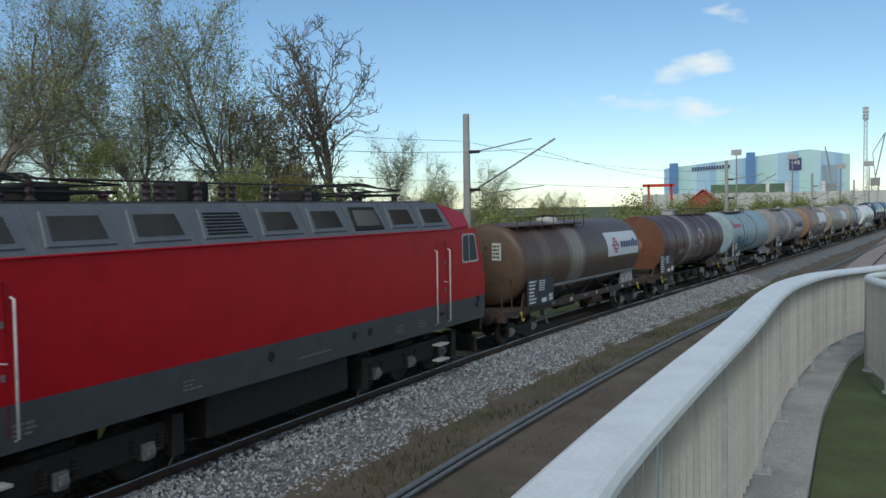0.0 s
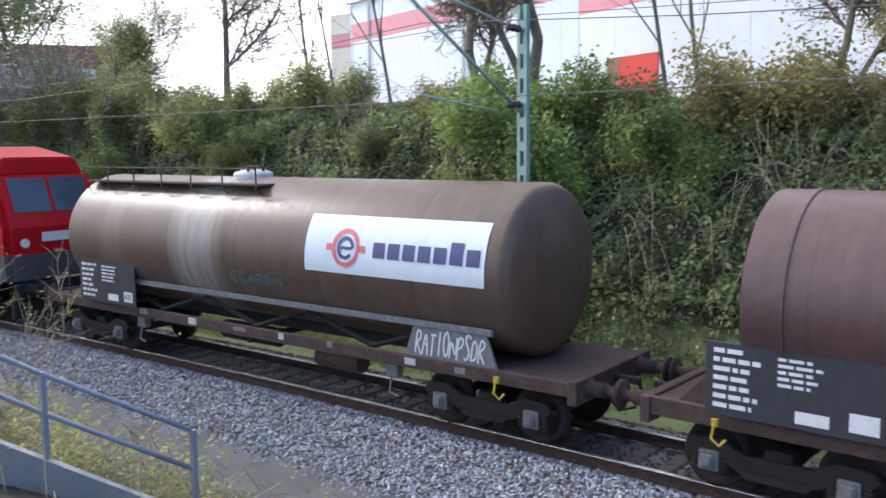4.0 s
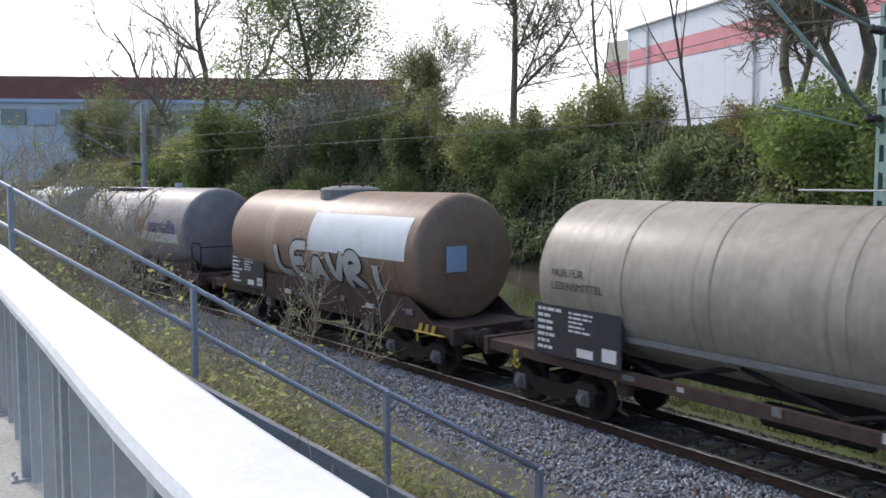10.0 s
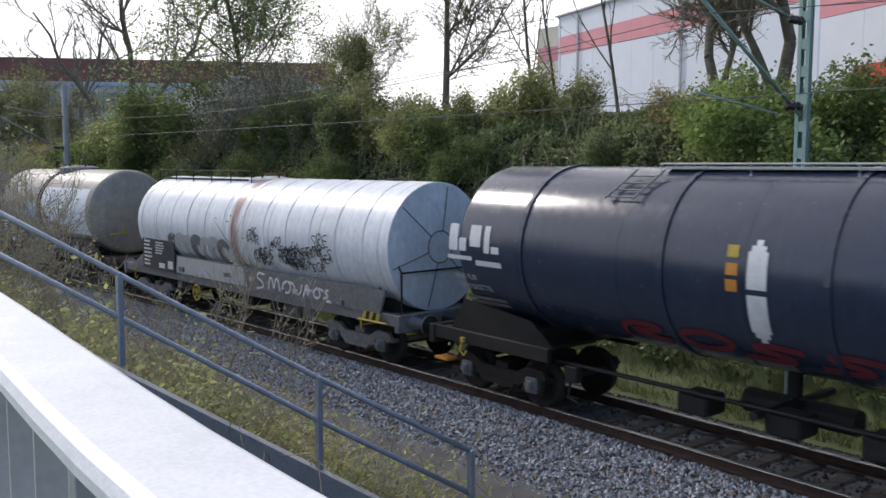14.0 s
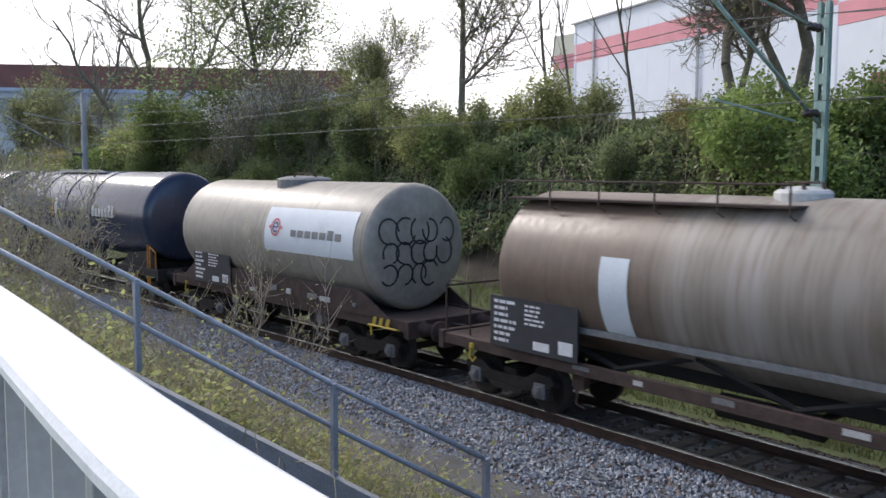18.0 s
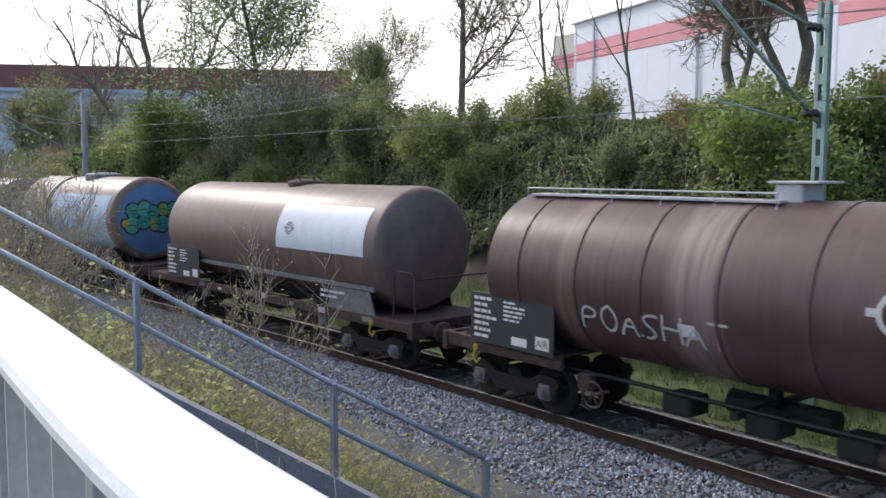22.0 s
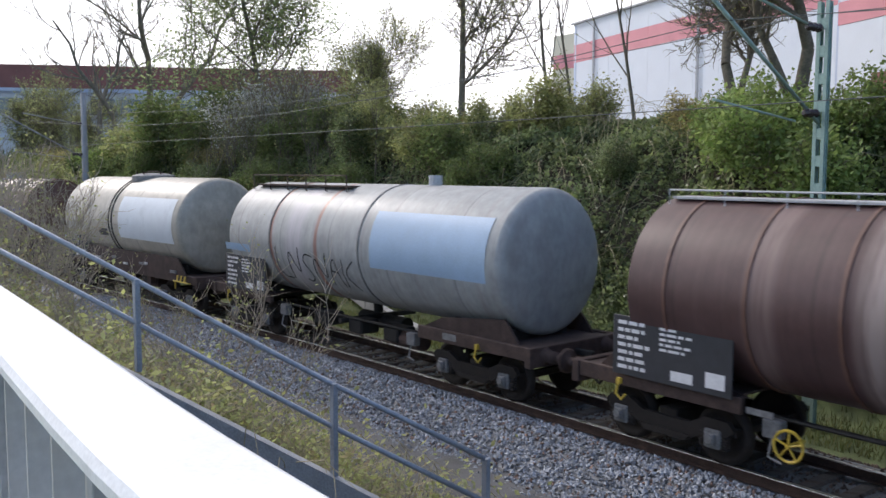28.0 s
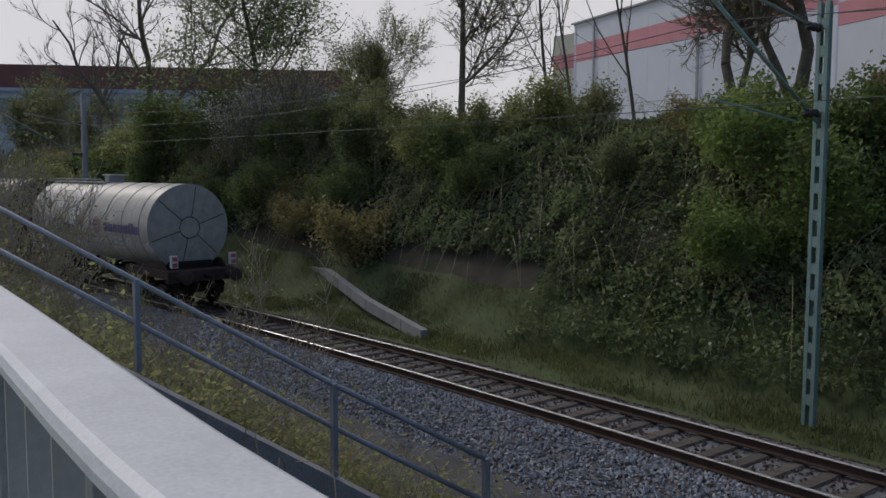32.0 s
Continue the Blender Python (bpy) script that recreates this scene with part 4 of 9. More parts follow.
def bogie(parent, x, material=None):
    b = new("bogie", KIT["frame"])
    b.parent = parent
    b.matrix_basis = pose(x, 0, 0)
    if material is not None:
        b.data = KIT["frame"].copy()
        b.data.materials[0] = material
    for ax in (-0.9, 0.9):
        a = new("axle", KIT["axle"])
        a.parent, a.matrix_basis = b, pose(ax, 0, 0.46)
        for y, turn in ((-0.75, 0), (0.75, 180)):
            w = new("wheel", KIT["wheel"])
            w.parent, w.matrix_basis = b, pose(ax, y, 0.46, 0, 0, turn)
        for y, turn in ((-1.0, 0), (1.0, 180)):
            for nm, dx in (("axle_box", 0), ("spring", -0.2), ("spring", 0.2)):
                o = new(nm, KIT[nm])
                o.parent, o.matrix_basis = b, pose(ax + dx, y, 0.46, 0, 0, turn)
    return b


def buffers_and_beam(parent, x, out, material):
    """Headstock with two buffers, coupling hook and hose; out is +1 or -1."""
    bm = bmesh.new()
    box(bm, x - 0.08, x + 0.08, -1.3, 1.3, 0.86, 1.24, 0.015)
    part("headstock", bm, material, parent)
    for y in (-0.875, 0.875):
        bm = bmesh.new()
        lathe(bm, [(0.05, 0.0), (0.05, 0.17), (0.08, 0.17), (0.09, 0.12), (0.36, 0.12), (0.36, 0.085), (0.55, 0.085), (0.55, 0.2), (0.575, 0.23), (0.6, 0.2), (0.605, 0.0)], 16, "x")
        if out < 0:
            bmesh.ops.scale(bm, vec=(-1, 1, 1), verts=bm.verts)
            bmesh.ops.reverse_faces(bm, faces=bm.faces)
        ob = part("buffer", bm, material, parent, smooth=True)
        ob.matrix_basis = pose(x, y, 1.06)
    bm = bmesh.new()
    box(bm, min(x, x + out * 0.5), max(x, x + out * 0.5), -0.05, 0.05, 0.98, 1.1, 0.02)
    tube(bm, [(x + out * 0.45, 0.02, 1.04), (x + out * 0.55, 0.02, 0.8), (x + out * 0.62, 0.02, 0.72)], 0.03, 6)
    tube(bm, [(x, -0.35, 0.95), (x + out * 0.3, -0.33, 0.62), (x + out * 0.55, -0.25, 0.7)], 0.025, 6)
    part("coupling", bm, M["black"], parent)


def walkway_top(parent, x0, x1, zt, y=-0.55, posts=5, rail=0.32, material=None):
    material = material or M["under"]
    bm = bmesh.new()
    box(bm, x0, x1, y - 0.22, y + 0.3, zt - 0.03, zt + 0.015, 0.006)
    part("catwalk", bm, material, parent)
    bm = bmesh.new()
    tube(bm, [(x0, y - 0.3, zt + rail), (x1, y - 0.3, zt + rail)], 0.018, 6)
    part("catwalk_rail", bm, material, parent)
    for i in range(posts):
        x = x0 + (x1 - x0) * i / (posts - 1)
        bm = bmesh.new()
        tube(bm, [(x, y - 0.3, zt + rail), (x, y - 0.3, zt - 0.12), (x, y - 0.12, zt - 0.2)], 0.018, 5)
        part("catwalk_bracket", bm, material, parent)


def dome(parent, x, zt, material, rad=0.5, h=0.28):
    bm = bmesh.new()
    lathe(bm, [(-0.35, 0.0), (-0.35, rad), (h - 0.06, rad), (h - 0.02, rad * 0.92), (h + 0.03, rad * 0.6), (h + 0.05, 0.0)], 20, "z", (x, 0, zt))
    ob = part("manhole_dome", bm, material, parent, smooth=False)
    bm = bmesh.new()
    for a in range(6):
        c, s = math.cos(a * 1.047), math.sin(a * 1.047)
        tube(bm, [(x + rad * 0.75 * c, rad * 0.75 * s, zt + h - 0.02), (x + rad * 0.75 * c, rad * 0.75 * s, zt + h + 0.1)], 0.03, 6)
    tube(bm, [(x - rad * 0.6, 0, zt + h + 0.1), (x + rad * 0.6, 0, zt + h + 0.1)], 0.02, 6)
    part("hatch_bolts", bm, M["under"], parent)


def valve_box(parent, x, zt):
    bm = bmesh.new()
    box(bm, x - 0.22, x + 0.22, -0.3, 0.3, zt - 0.1, zt + 0.3, 0.02)
    box(bm, x - 0.3, x + 0.5, -0.36, 0.36, zt + 0.3, zt + 0.34, 0.01)
    part("valve_housing", bm, M["galv_bar"], parent)


def hoop(parent, x, r, zc, material, w=0.06, lift=0.02):
    bm = bmesh.new()
    lathe(bm, [(x - w / 2, r - 0.01), (x - w / 2, r + lift), (x + w / 2, r + lift), (x + w / 2, r - 0.01)], 40, "x", (0, 0, zc))
    part("tank_band", bm, material, parent, smooth=False)


def ladder(parent, x, y, z0, z1, material, w=0.36):
    bm = bmesh.new()
    for dx in (-w / 2, w / 2):
        tube(bm, [(x + dx, y, z0), (x + dx, y, z1)], 0.018, 5)
    for k in range(int((z1 - z0) / 0.3)):
        tube(bm, [(x - w / 2, y, z0 + 0.2 + k * 0.3), (x + w / 2, y, z0 + 0.2 + k * 0.3)], 0.014, 5)
    part("ladder", bm, material, parent)


def end_rail(parent, x, out, material):
    """Guard rail of the end platform: a bent tube on the near side and across."""
    bm = bmesh.new()
    tube(bm, [(x - out * 0.75, -1.15, 1.22), (x - out * 0.75, -1.15, 2.15), (x - out * 0.6, -1.15, 2.28), (x - out * 0.1, -1.15, 2.28), (x, -1.15, 2.15), (x, -1.15, 1.22)], 0.022, 6)
    tube(bm, [(x, -1.15, 2.15), (x, 1.15, 2.15)], 0.022, 6)
    tube(bm, [(x, 1.15, 1.22), (x, 1.15, 2.15)], 0.022, 6)
    part("platform_rail", bm, material, parent)


def notice(parent, x0, x1, z0, z1, seed, y=-1.36, air=False):
    bm = bmesh.new()
    box(bm, x0, x1, y, y + 0.03, z0, z1, 0.005)
    b = part("notice_board", bm, M["board"], parent, "dark board with rows of white lettering")
    w, h = x1 - x0, z1 - z0
    bars(b, x0 + 0.05 * w, x0 + 0.34 * w, y - 0.002, z0 + 0.08 * h, z1 - 0.05 * h, seed, rows=7)
    bars(b, x0 + 0.42 * w, x0 + 0.7 * w, y - 0.002, z0 + 0.5 * h, z1 - 0.08 * h, seed + 1, rows=5)
    bm = bmesh.new()
    box(bm, x0 + 0.8 * w, x0 + 0.95 * w, y - 0.005, y, z0 + 0.1 * h, z0 + 0.34 * h)
    part("white_label", bm, M["white"], b)
    bm = bmesh.new()
    box(bm, x0 + 0.52 * w, x0 + 0.7 * w, y - 0.005, y, z0 + 0.08 * h, z0 + 0.24 * h)
    part("white_label", bm, M["white"], b)
    if air:
        cu = bpy.data.curves.new("air", "FONT")
        cu.body, cu.size, cu.align_x = "AIR", 0.2 * h, "CENTER"
        ob = new("air_text", cu)
        me = bpy.data.meshes.new_from_object(ob)
        bpy.data.objects.remove(ob)
        me.materials.append(M["board"])
        t = new("lettering", me)
        t.parent = b
        t.matrix_basis = pose(x0 + 0.875 * w, y - 0.007, z0 + 0.15 * h, 90, 0, 0)
    return b


def hand_wheel(parent, x, z, material):
    bm = bmesh.new()
    for k in range(20):
        a, b = 2 * math.pi * k / 20, 2 * math.pi * (k + 1) / 20
        tube(bm, [(x + 0.22 * math.cos(a), -1.3, z + 0.22 * math.sin(a)), (x + 0.22 * math.cos(b), -1.3, z + 0.22 * math.sin(b))], 0.022, 5, caps=False)
    for k in range(5):
        a = 2 * math.pi * k / 5 + 0.3
        tube(bm, [(x, -1.3, z), (x + 0.22 * math.cos(a), -1.3, z + 0.22 * math.sin(a))], 0.016, 5)
    tube(bm, [(x, -1.34, z), (x, -0.9, z)], 0.03, 6)
    part("brake_wheel", bm, material, parent)


def yellow_hook(parent, x, z=0.95, material=None):
    bm = bmesh.new()
    tube(bm, [(x, -1.38, z + 0.12), (x - 0.03, -1.4, z - 0.08), (x + 0.08, -1.4, z - 0.16), (x + 0.17, -1.4, z - 0.06)], 0.02, 6)
    box(bm, x - 0.04, x + 0.04, -1.39, -1.33, z + 0.08, z + 0.18)
    part("rope_hook", bm, material or M["yellow"], parent)


def shunting_handle(parent, x):
    """Yellow grab rod with a striped plate at the corner of the frame."""
    bm = bmesh.new()
    tube(bm, [(x, -1.4, 1.0), (x, -1.46, 1.06), (x + 1.0, -1.46, 1.06), (x + 1.0, -1.38, 1.04)], 0.022, 6)
    tube(bm, [(x + 0.08, -1.44, 1.05), (x + 0.08, -1.44, 0.82)], 0.024, 6)
    rod = part("shunting_handle", bm, M["yellow"], parent, "yellow grab rod")
    for k in range(5):
        bm = bmesh.new()
        xa = x + 0.05 + k * 0.12
        prism(bm, [(xa, 1.07), (xa + 0.12, 1.07), (xa + 0.18, 1.24), (xa + 0.06, 1.24)], -1.4, -1.385)
        bmesh.ops.recalc_face_normals(bm, faces=bm.faces)
        part("stripe", bm, M["yellow"] if k % 2 == 0 else M["black"], rod)


def end_seams(w, material, rays=6):
    """Weld seams on a flat tank end: spokes and a ring."""
    bm = bmesh.new()
    r, zc, x = w["r"], w["zc"], w["x1"]
    at = lambda p: x + 0.004 + float(np.interp(p, [0, 0.5, r * 0.75, r - 0.07], [0.16, 0.14, 0.09, 0.06]))
    for k in range(rays):
        a = 2 * math.pi * (k + 0.3) / rays
        tube(bm, [(at(p), p * math.cos(a), zc + p * math.sin(a)) for p in (0.36, 0.7, 1.05, r - 0.08)], 0.014, 4, caps=False)
    tube(bm, [(at(0.36), 0.36 * math.cos(k * math.pi / 12), zc + 0.36 * math.sin(k * math.pi / 12)) for k in range(25)], 0.016, 4, caps=False)
    part("end_seam", bm, material, w["w"], "dark weld seams on the tank end")


def tank_wagon(label, b0, b1, t0, t1, r, top, end, frame, paint, under="under", seed=0, board="left", group="tank wagons of the goods train"):
    """A bogie tank wagon between buffer faces b0 and b1, its tank's shell from t0 to t1 (metres along the train)."""
    mid = (b0 + b1) / 2
    w = thing("tank_wagon", label, "tank wagon", group)
    x0, x1 = t0 + (0.55 if end == "flat" else 0.85) - mid, t1 - mid
    e0, e1 = b0 - mid + 0.62, b1 - mid - 0.62
    zc = top - r
    piv = (e1 - e0) / 2 - 1.75
    RIDING.append((w, mid, piv))
    tank = part("tank", tank_mesh(x0, x1, r, zc, end), paint, w, smooth=True)
    ob = tank.data
    ob.set_sharp_from_angle(angle=radians(40))
    um = M[under]
    for x, o in ((e0, -1), (e1, 1)):
        buffers_and_beam(w, x, o, um)
    for x in (-piv, piv):
        bogie(w, x, M["axlebox"] if under == "axlebox" else None)
    for y in (-1.22, 1.22):
        for a, b in ((e0, -piv + 1.5), (piv - 1.5, e1)) if frame == "cradle" else ((e0, e1),):
            bm = bmesh.new()
            box(bm, a, b, y - 0.05, y + 0.05, 0.98, 1.2 if frame == "truss" else 1.24, 0.012)
            part("sole_bar", bm, um, w)
    for a, b in ((e0, -piv + 1.3), (piv - 1.3, e1)):
        bm = bmesh.new()
        box(bm, a, b, -1.17, 1.17, 1.16, 1.2, 0.006)
        part("end_platform", bm, um, w)
    yb = lambda z: -math.sqrt(max(0.02, r * r - (z - zc) ** 2))
    if frame == "truss":
        for y, sg in ((-1, 1), (1, -1)):
            bm = bmesh.new()
            za = zc - 0.62 * r
            yy = sg * yb(za) * 1.0
            box(bm, x0 + 1.2, x1 - 0.1, min(yy, yy + 0.1 * y), max(yy, yy + 0.1 * y), za - 0.06, za + 0.05, 0.01)
            part("side_runner", bm, M["axlebox"], w, "pale dusty steel strip")
        for a in (-1, 1):
            for y in (-1.2, 1.16):
                bm = bmesh.new()
                c = a * (piv - 0.6)
                prism(bm, [(c - 0.95, 1.2), (c + 0.95, 1.2), (c + 0.75, zc - 0.66 * r), (c - 0.75, zc - 0.66 * r)], y, y + 0.04)
                part("saddle_plate", bm, M["axlebox"] if a > 0 and y < 0 else um, w, "grey gusset plate" if a > 0 and y < 0 else "")
        for k in range(6):
            xa = -piv + 1.0 + (2 * piv - 2.0) * k / 6
            xb = xa + (2 * piv - 2.0) / 6
            for y in (-1.0, 1.0):
                bm = bmesh.new()
                za, zb = (1.15, zc - 0.72 * r) if k % 2 else (zc - 0.72 * r, 1.15)
                tube(bm, [(xa, y, za), (xb, y * 0.9, zb)], 0.05, 5)
                part("truss_strut", bm, M["black"], w)
        bm = bmesh.new()
        box(bm, -piv + 0.9, piv - 0.9, -0.2, 0.2, 1.0, 1.25, 0.02)
        tube(bm, [(-1.5, -0.5, 0.85), (0.2, -0.5, 0.85)], 0.2, 12)
        part("centre_sill", bm, M["black"], w)
    elif frame == "plate":
        for y in (-1.3, 1.24):
            bm = bmesh.new()
            prism(bm, [(e0 + 0.6, 1.2), (e1 - 0.6, 1.2), (x1 - 0.2, 1.75), (x0 + 0.2, 1.75)], y, y + 0.05)
            bmesh.ops.recalc_face_normals(bm, faces=bm.faces)
            part("side_plate", bm, um, w)
        bm = bmesh.new()
        box(bm, x0 + 0.3, x1 - 0.3, -0.9, 0.9, 1.0, 1.6, 0.05)
        part("cradle", bm, M["black"], w)
    else:
        for a in (-1, 1):
            xa = a * piv
            for y in (-1.1, 1.05):
                bm = bmesh.new()
                prism(bm, [(xa - a * 1.5, 1.2), (xa + a * 1.35, 1.2), (xa + a * 0.95, zc - 0.72 * r), (xa - a * 0.9, zc - 0.85 * r)][::a], y, y + 0.05)
                bmesh.ops.recalc_face_normals(bm, faces=bm.faces)
                part("saddle_plate", bm, um, w)
            bm = bmesh.new()
            box(bm, xa - 0.9, xa + 0.9, -0.8, 0.8, 1.0, 1.45, 0.05)
            part("bolster", bm, M["black"], w)
    if frame != "truss":
        bm = bmesh.new()
        tube(bm, [(-piv + 1.4, -0.95, 0.98), (piv - 1.4, -0.95, 0.98)], 0.03, 6)
        tube(bm, [(-piv + 1.4, -0.6, 0.88), (piv - 1.4, -0.6, 0.88)], 0.04, 6)
        for k in (-1.2, 0.3, 1.7):
            box(bm, k - 0.25, k + 0.3, -0.95, -0.4, 0.62, 0.95, 0.04)
        tube(bm, [(-0.9, 0.2, 0.75), (0.9, 0.2, 0.75)], 0.2, 12)
        part("brake_gear", bm, M["black"], w)
    bm = bmesh.new()
    tube(bm, [(0, 0, 1.0), (0, 0, zc - r + 0.05)], 0.12, 8)
    tube(bm, [(0, -1.15, 0.9), (0, 1.15, 0.9)], 0.07, 8)
    part("outlet_pipe", bm, M["black"], w)
    if board:
        xb = e0 + (0.9 if frame == "cradle" else 1.6)
        notice(w, xb, xb + 2.25, 1.2, 2.17, seed * 7 + 3, air=seed % 2 == 1)
    side = -1.35 if frame == "plate" else -1.272
    yellow_hook(w, -piv - 0.7)
    if frame == "plate":
        shunting_handle(w, e1 - 1.15)
    else:
        yellow_hook(w, piv + 0.45)
    # stencilled labels and small plates along the sole bar
    rng = random.Random(400 + seed)
    for k in range(7):
        x = e0 + 3.2 + (e1 - e0 - 4.6) * (k + rng.uniform(0.1, 0.8)) / 7
        if frame == "cradle" and abs(x) < piv - 1.6:
            continue
        wd, hh, z = rng.uniform(0.12, 0.5), rng.uniform(0.07, 0.14), rng.uniform(1.03, 1.08) if frame != "plate" else rng.uniform(1.24, 1.42)
        bm = bmesh.new()
        box(bm, x, x + wd, side - 0.004, side + 0.03, z, z + hh)
        part("white_label", bm, M["grime_white"] if k % 2 else M["axlebox"], w)
    # brake rigging, air tank and handles under the frame
    for x in (-piv + 1.75, piv - 2.1):
        bm = bmesh.new()
        box(bm, x, x + 0.3, -1.12, -0.95, 0.7, 0.98, 0.02)
        tube(bm, [(x + 0.15, -1.1, 0.7), (x + 0.15, -1.16, 0.45), (x + 0.35, -1.16, 0.4)], 0.022, 6)
        part("brake_lever", bm, M["axlebox"] if seed % 3 else um, w)
    bm = bmesh.new()
    tube(bm, [(1.6, -0.72, 0.72), (2.7, -0.72, 0.72)], 0.19, 14)
    part("air_tank", bm, um, w, smooth=False)
    return dict(tank=tank, w=w, x0=x0, x1=x1, e0=e0, e1=e1, zc=zc, r=r, top=top, piv=piv, seed=seed)


def paint(name, colour, dirt, streak, rough=0.46, dirt_at=0.56, metal=0.0, mottle=0.8):
    m = mat(name, colour, rough, metal, 0.14, 0.7, 0.03, dirt, dirt_at, streak, fine=9.0, stretch=(1, 1, 0.6), dirt_scale=0.8)
    # fine rain streaks and blotches of road film down the shell
    n, l = m.node_tree.nodes, m.node_tree.links
    b = n["Principled BSDF"]
    tc = n.new("ShaderNodeTexCoord")
    for scale, size, lo, hi in (((7.0, 0.7, 0.22), 1.5, 0.94, 1.05), ((1.0, 1.0, 1.0), 2.6, 1 - 0.16 * mottle, 1 + 0.14 * mottle)):
        mp = n.new("ShaderNodeMapping")
        mp.inputs["Scale"].default_value = scale
        l.new(tc.outputs["Object"], mp.inputs["Vector"])
        no = n.new("ShaderNodeTexNoise")
        no.inputs["Scale"].default_value, no.inputs["Detail"].default_value = size, 7
        l.new(mp.outputs[0], no.inputs["Vector"])
        mr = n.new("ShaderNodeMapRange")
        mr.inputs["From Min"].default_value, mr.inputs["From Max"].default_value = 0.33, 0.67
        mr.inputs["To Min"].default_value, mr.inputs["To Max"].default_value = lo, hi
        l.new(no.outputs["Fac"], mr.inputs["Value"])
        mu = n.new("ShaderNodeMixRGB")
        mu.blend_type = "MULTIPLY"
        mu.inputs[0].default_value = 1
        l.new(b.inputs["Base Color"].links[0].from_socket, mu.inputs[1])
        l.new(mr.outputs[0], mu.inputs[2])
        l.new(mu.outputs[0], b.inputs["Base Color"])
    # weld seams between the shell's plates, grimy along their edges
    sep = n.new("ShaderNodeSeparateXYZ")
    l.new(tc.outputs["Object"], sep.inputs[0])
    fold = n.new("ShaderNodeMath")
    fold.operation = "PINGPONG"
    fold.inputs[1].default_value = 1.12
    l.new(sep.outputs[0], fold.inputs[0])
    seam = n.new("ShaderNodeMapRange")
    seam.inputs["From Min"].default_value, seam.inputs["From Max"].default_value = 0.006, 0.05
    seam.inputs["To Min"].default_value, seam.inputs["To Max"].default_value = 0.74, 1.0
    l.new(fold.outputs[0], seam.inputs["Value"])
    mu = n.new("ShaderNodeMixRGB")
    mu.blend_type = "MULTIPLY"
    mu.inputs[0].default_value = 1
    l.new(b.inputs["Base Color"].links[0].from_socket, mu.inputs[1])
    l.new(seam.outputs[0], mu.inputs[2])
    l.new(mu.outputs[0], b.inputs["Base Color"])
    return m


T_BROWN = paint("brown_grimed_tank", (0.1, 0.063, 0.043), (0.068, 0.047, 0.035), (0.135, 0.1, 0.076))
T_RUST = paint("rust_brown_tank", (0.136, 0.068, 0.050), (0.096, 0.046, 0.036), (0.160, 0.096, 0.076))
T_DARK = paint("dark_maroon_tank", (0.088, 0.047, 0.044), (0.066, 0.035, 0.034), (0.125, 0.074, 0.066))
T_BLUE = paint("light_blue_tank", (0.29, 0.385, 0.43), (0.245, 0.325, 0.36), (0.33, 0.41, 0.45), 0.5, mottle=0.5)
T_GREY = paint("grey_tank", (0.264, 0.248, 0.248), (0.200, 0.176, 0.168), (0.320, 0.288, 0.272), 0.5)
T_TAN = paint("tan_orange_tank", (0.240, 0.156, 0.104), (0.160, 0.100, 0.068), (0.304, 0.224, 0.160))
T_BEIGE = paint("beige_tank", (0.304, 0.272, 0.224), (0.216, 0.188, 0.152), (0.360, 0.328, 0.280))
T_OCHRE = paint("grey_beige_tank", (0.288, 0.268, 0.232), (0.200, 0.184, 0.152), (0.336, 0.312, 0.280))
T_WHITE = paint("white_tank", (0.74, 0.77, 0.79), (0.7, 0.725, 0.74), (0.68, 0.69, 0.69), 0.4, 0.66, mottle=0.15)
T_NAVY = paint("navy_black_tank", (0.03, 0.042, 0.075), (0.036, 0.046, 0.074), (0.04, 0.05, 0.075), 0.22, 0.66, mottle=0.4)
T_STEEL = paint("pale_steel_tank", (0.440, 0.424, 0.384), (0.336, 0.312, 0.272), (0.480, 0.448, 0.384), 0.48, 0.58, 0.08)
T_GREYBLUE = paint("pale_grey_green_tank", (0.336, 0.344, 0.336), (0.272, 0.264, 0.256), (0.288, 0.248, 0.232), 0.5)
PATCH_BLUE = mat("sun_bleached_blue_patch", (0.3, 0.42, 0.56), 0.5, 0, 0.1, 2)
SPRAY_OLIVE = mat("yellow_green_spray", (0.2, 0.28, 0.06), 0.6, 0, 0.5, 3, 0, (0.05, 0.2, 0.1), 0.5)
SPRAY_SEA = mat("sea_green_spray", (0.03, 0.27, 0.22), 0.6, 0, 0.5, 3, 0, (0.16, 0.26, 0.07), 0.55)
PATCH_WHITE = mat("white_sign_panel", (0.62, 0.665, 0.7), 0.5, 0, 0.08, 2, 0, (0.5, 0.54, 0.57), 0.56)
SPRAY_TEAL = mat("teal_spray", (0.04, 0.26, 0.32), 0.6, 0, 0.15, 5)
SPRAY_BLACK = mat("black_spray", (0.025, 0.025, 0.028), 0.6, 0, 0.2, 5)
SPRAY_SILVER = mat("silver_spray", (0.5, 0.52, 0.52), 0.5, 0.2, 0.1, 5)
SPRAY_GREEN = mat("green_spray", (0.08, 0.34, 0.22), 0.6, 0, 0.2, 5)
SPRAY_PINK = mat("pink_spray", (0.62, 0.2, 0.26), 0.6, 0, 0.2, 5)


def plate(w, x0, x1, z0, z1, material, name="sign_panel", label="", lift=0.01):
    bm = bmesh.new()
    skin(bm, x0, x1, z0, z1, w["r"], w["zc"], lift)
    return part(name, bm, material, w["w"], label, smooth=True)


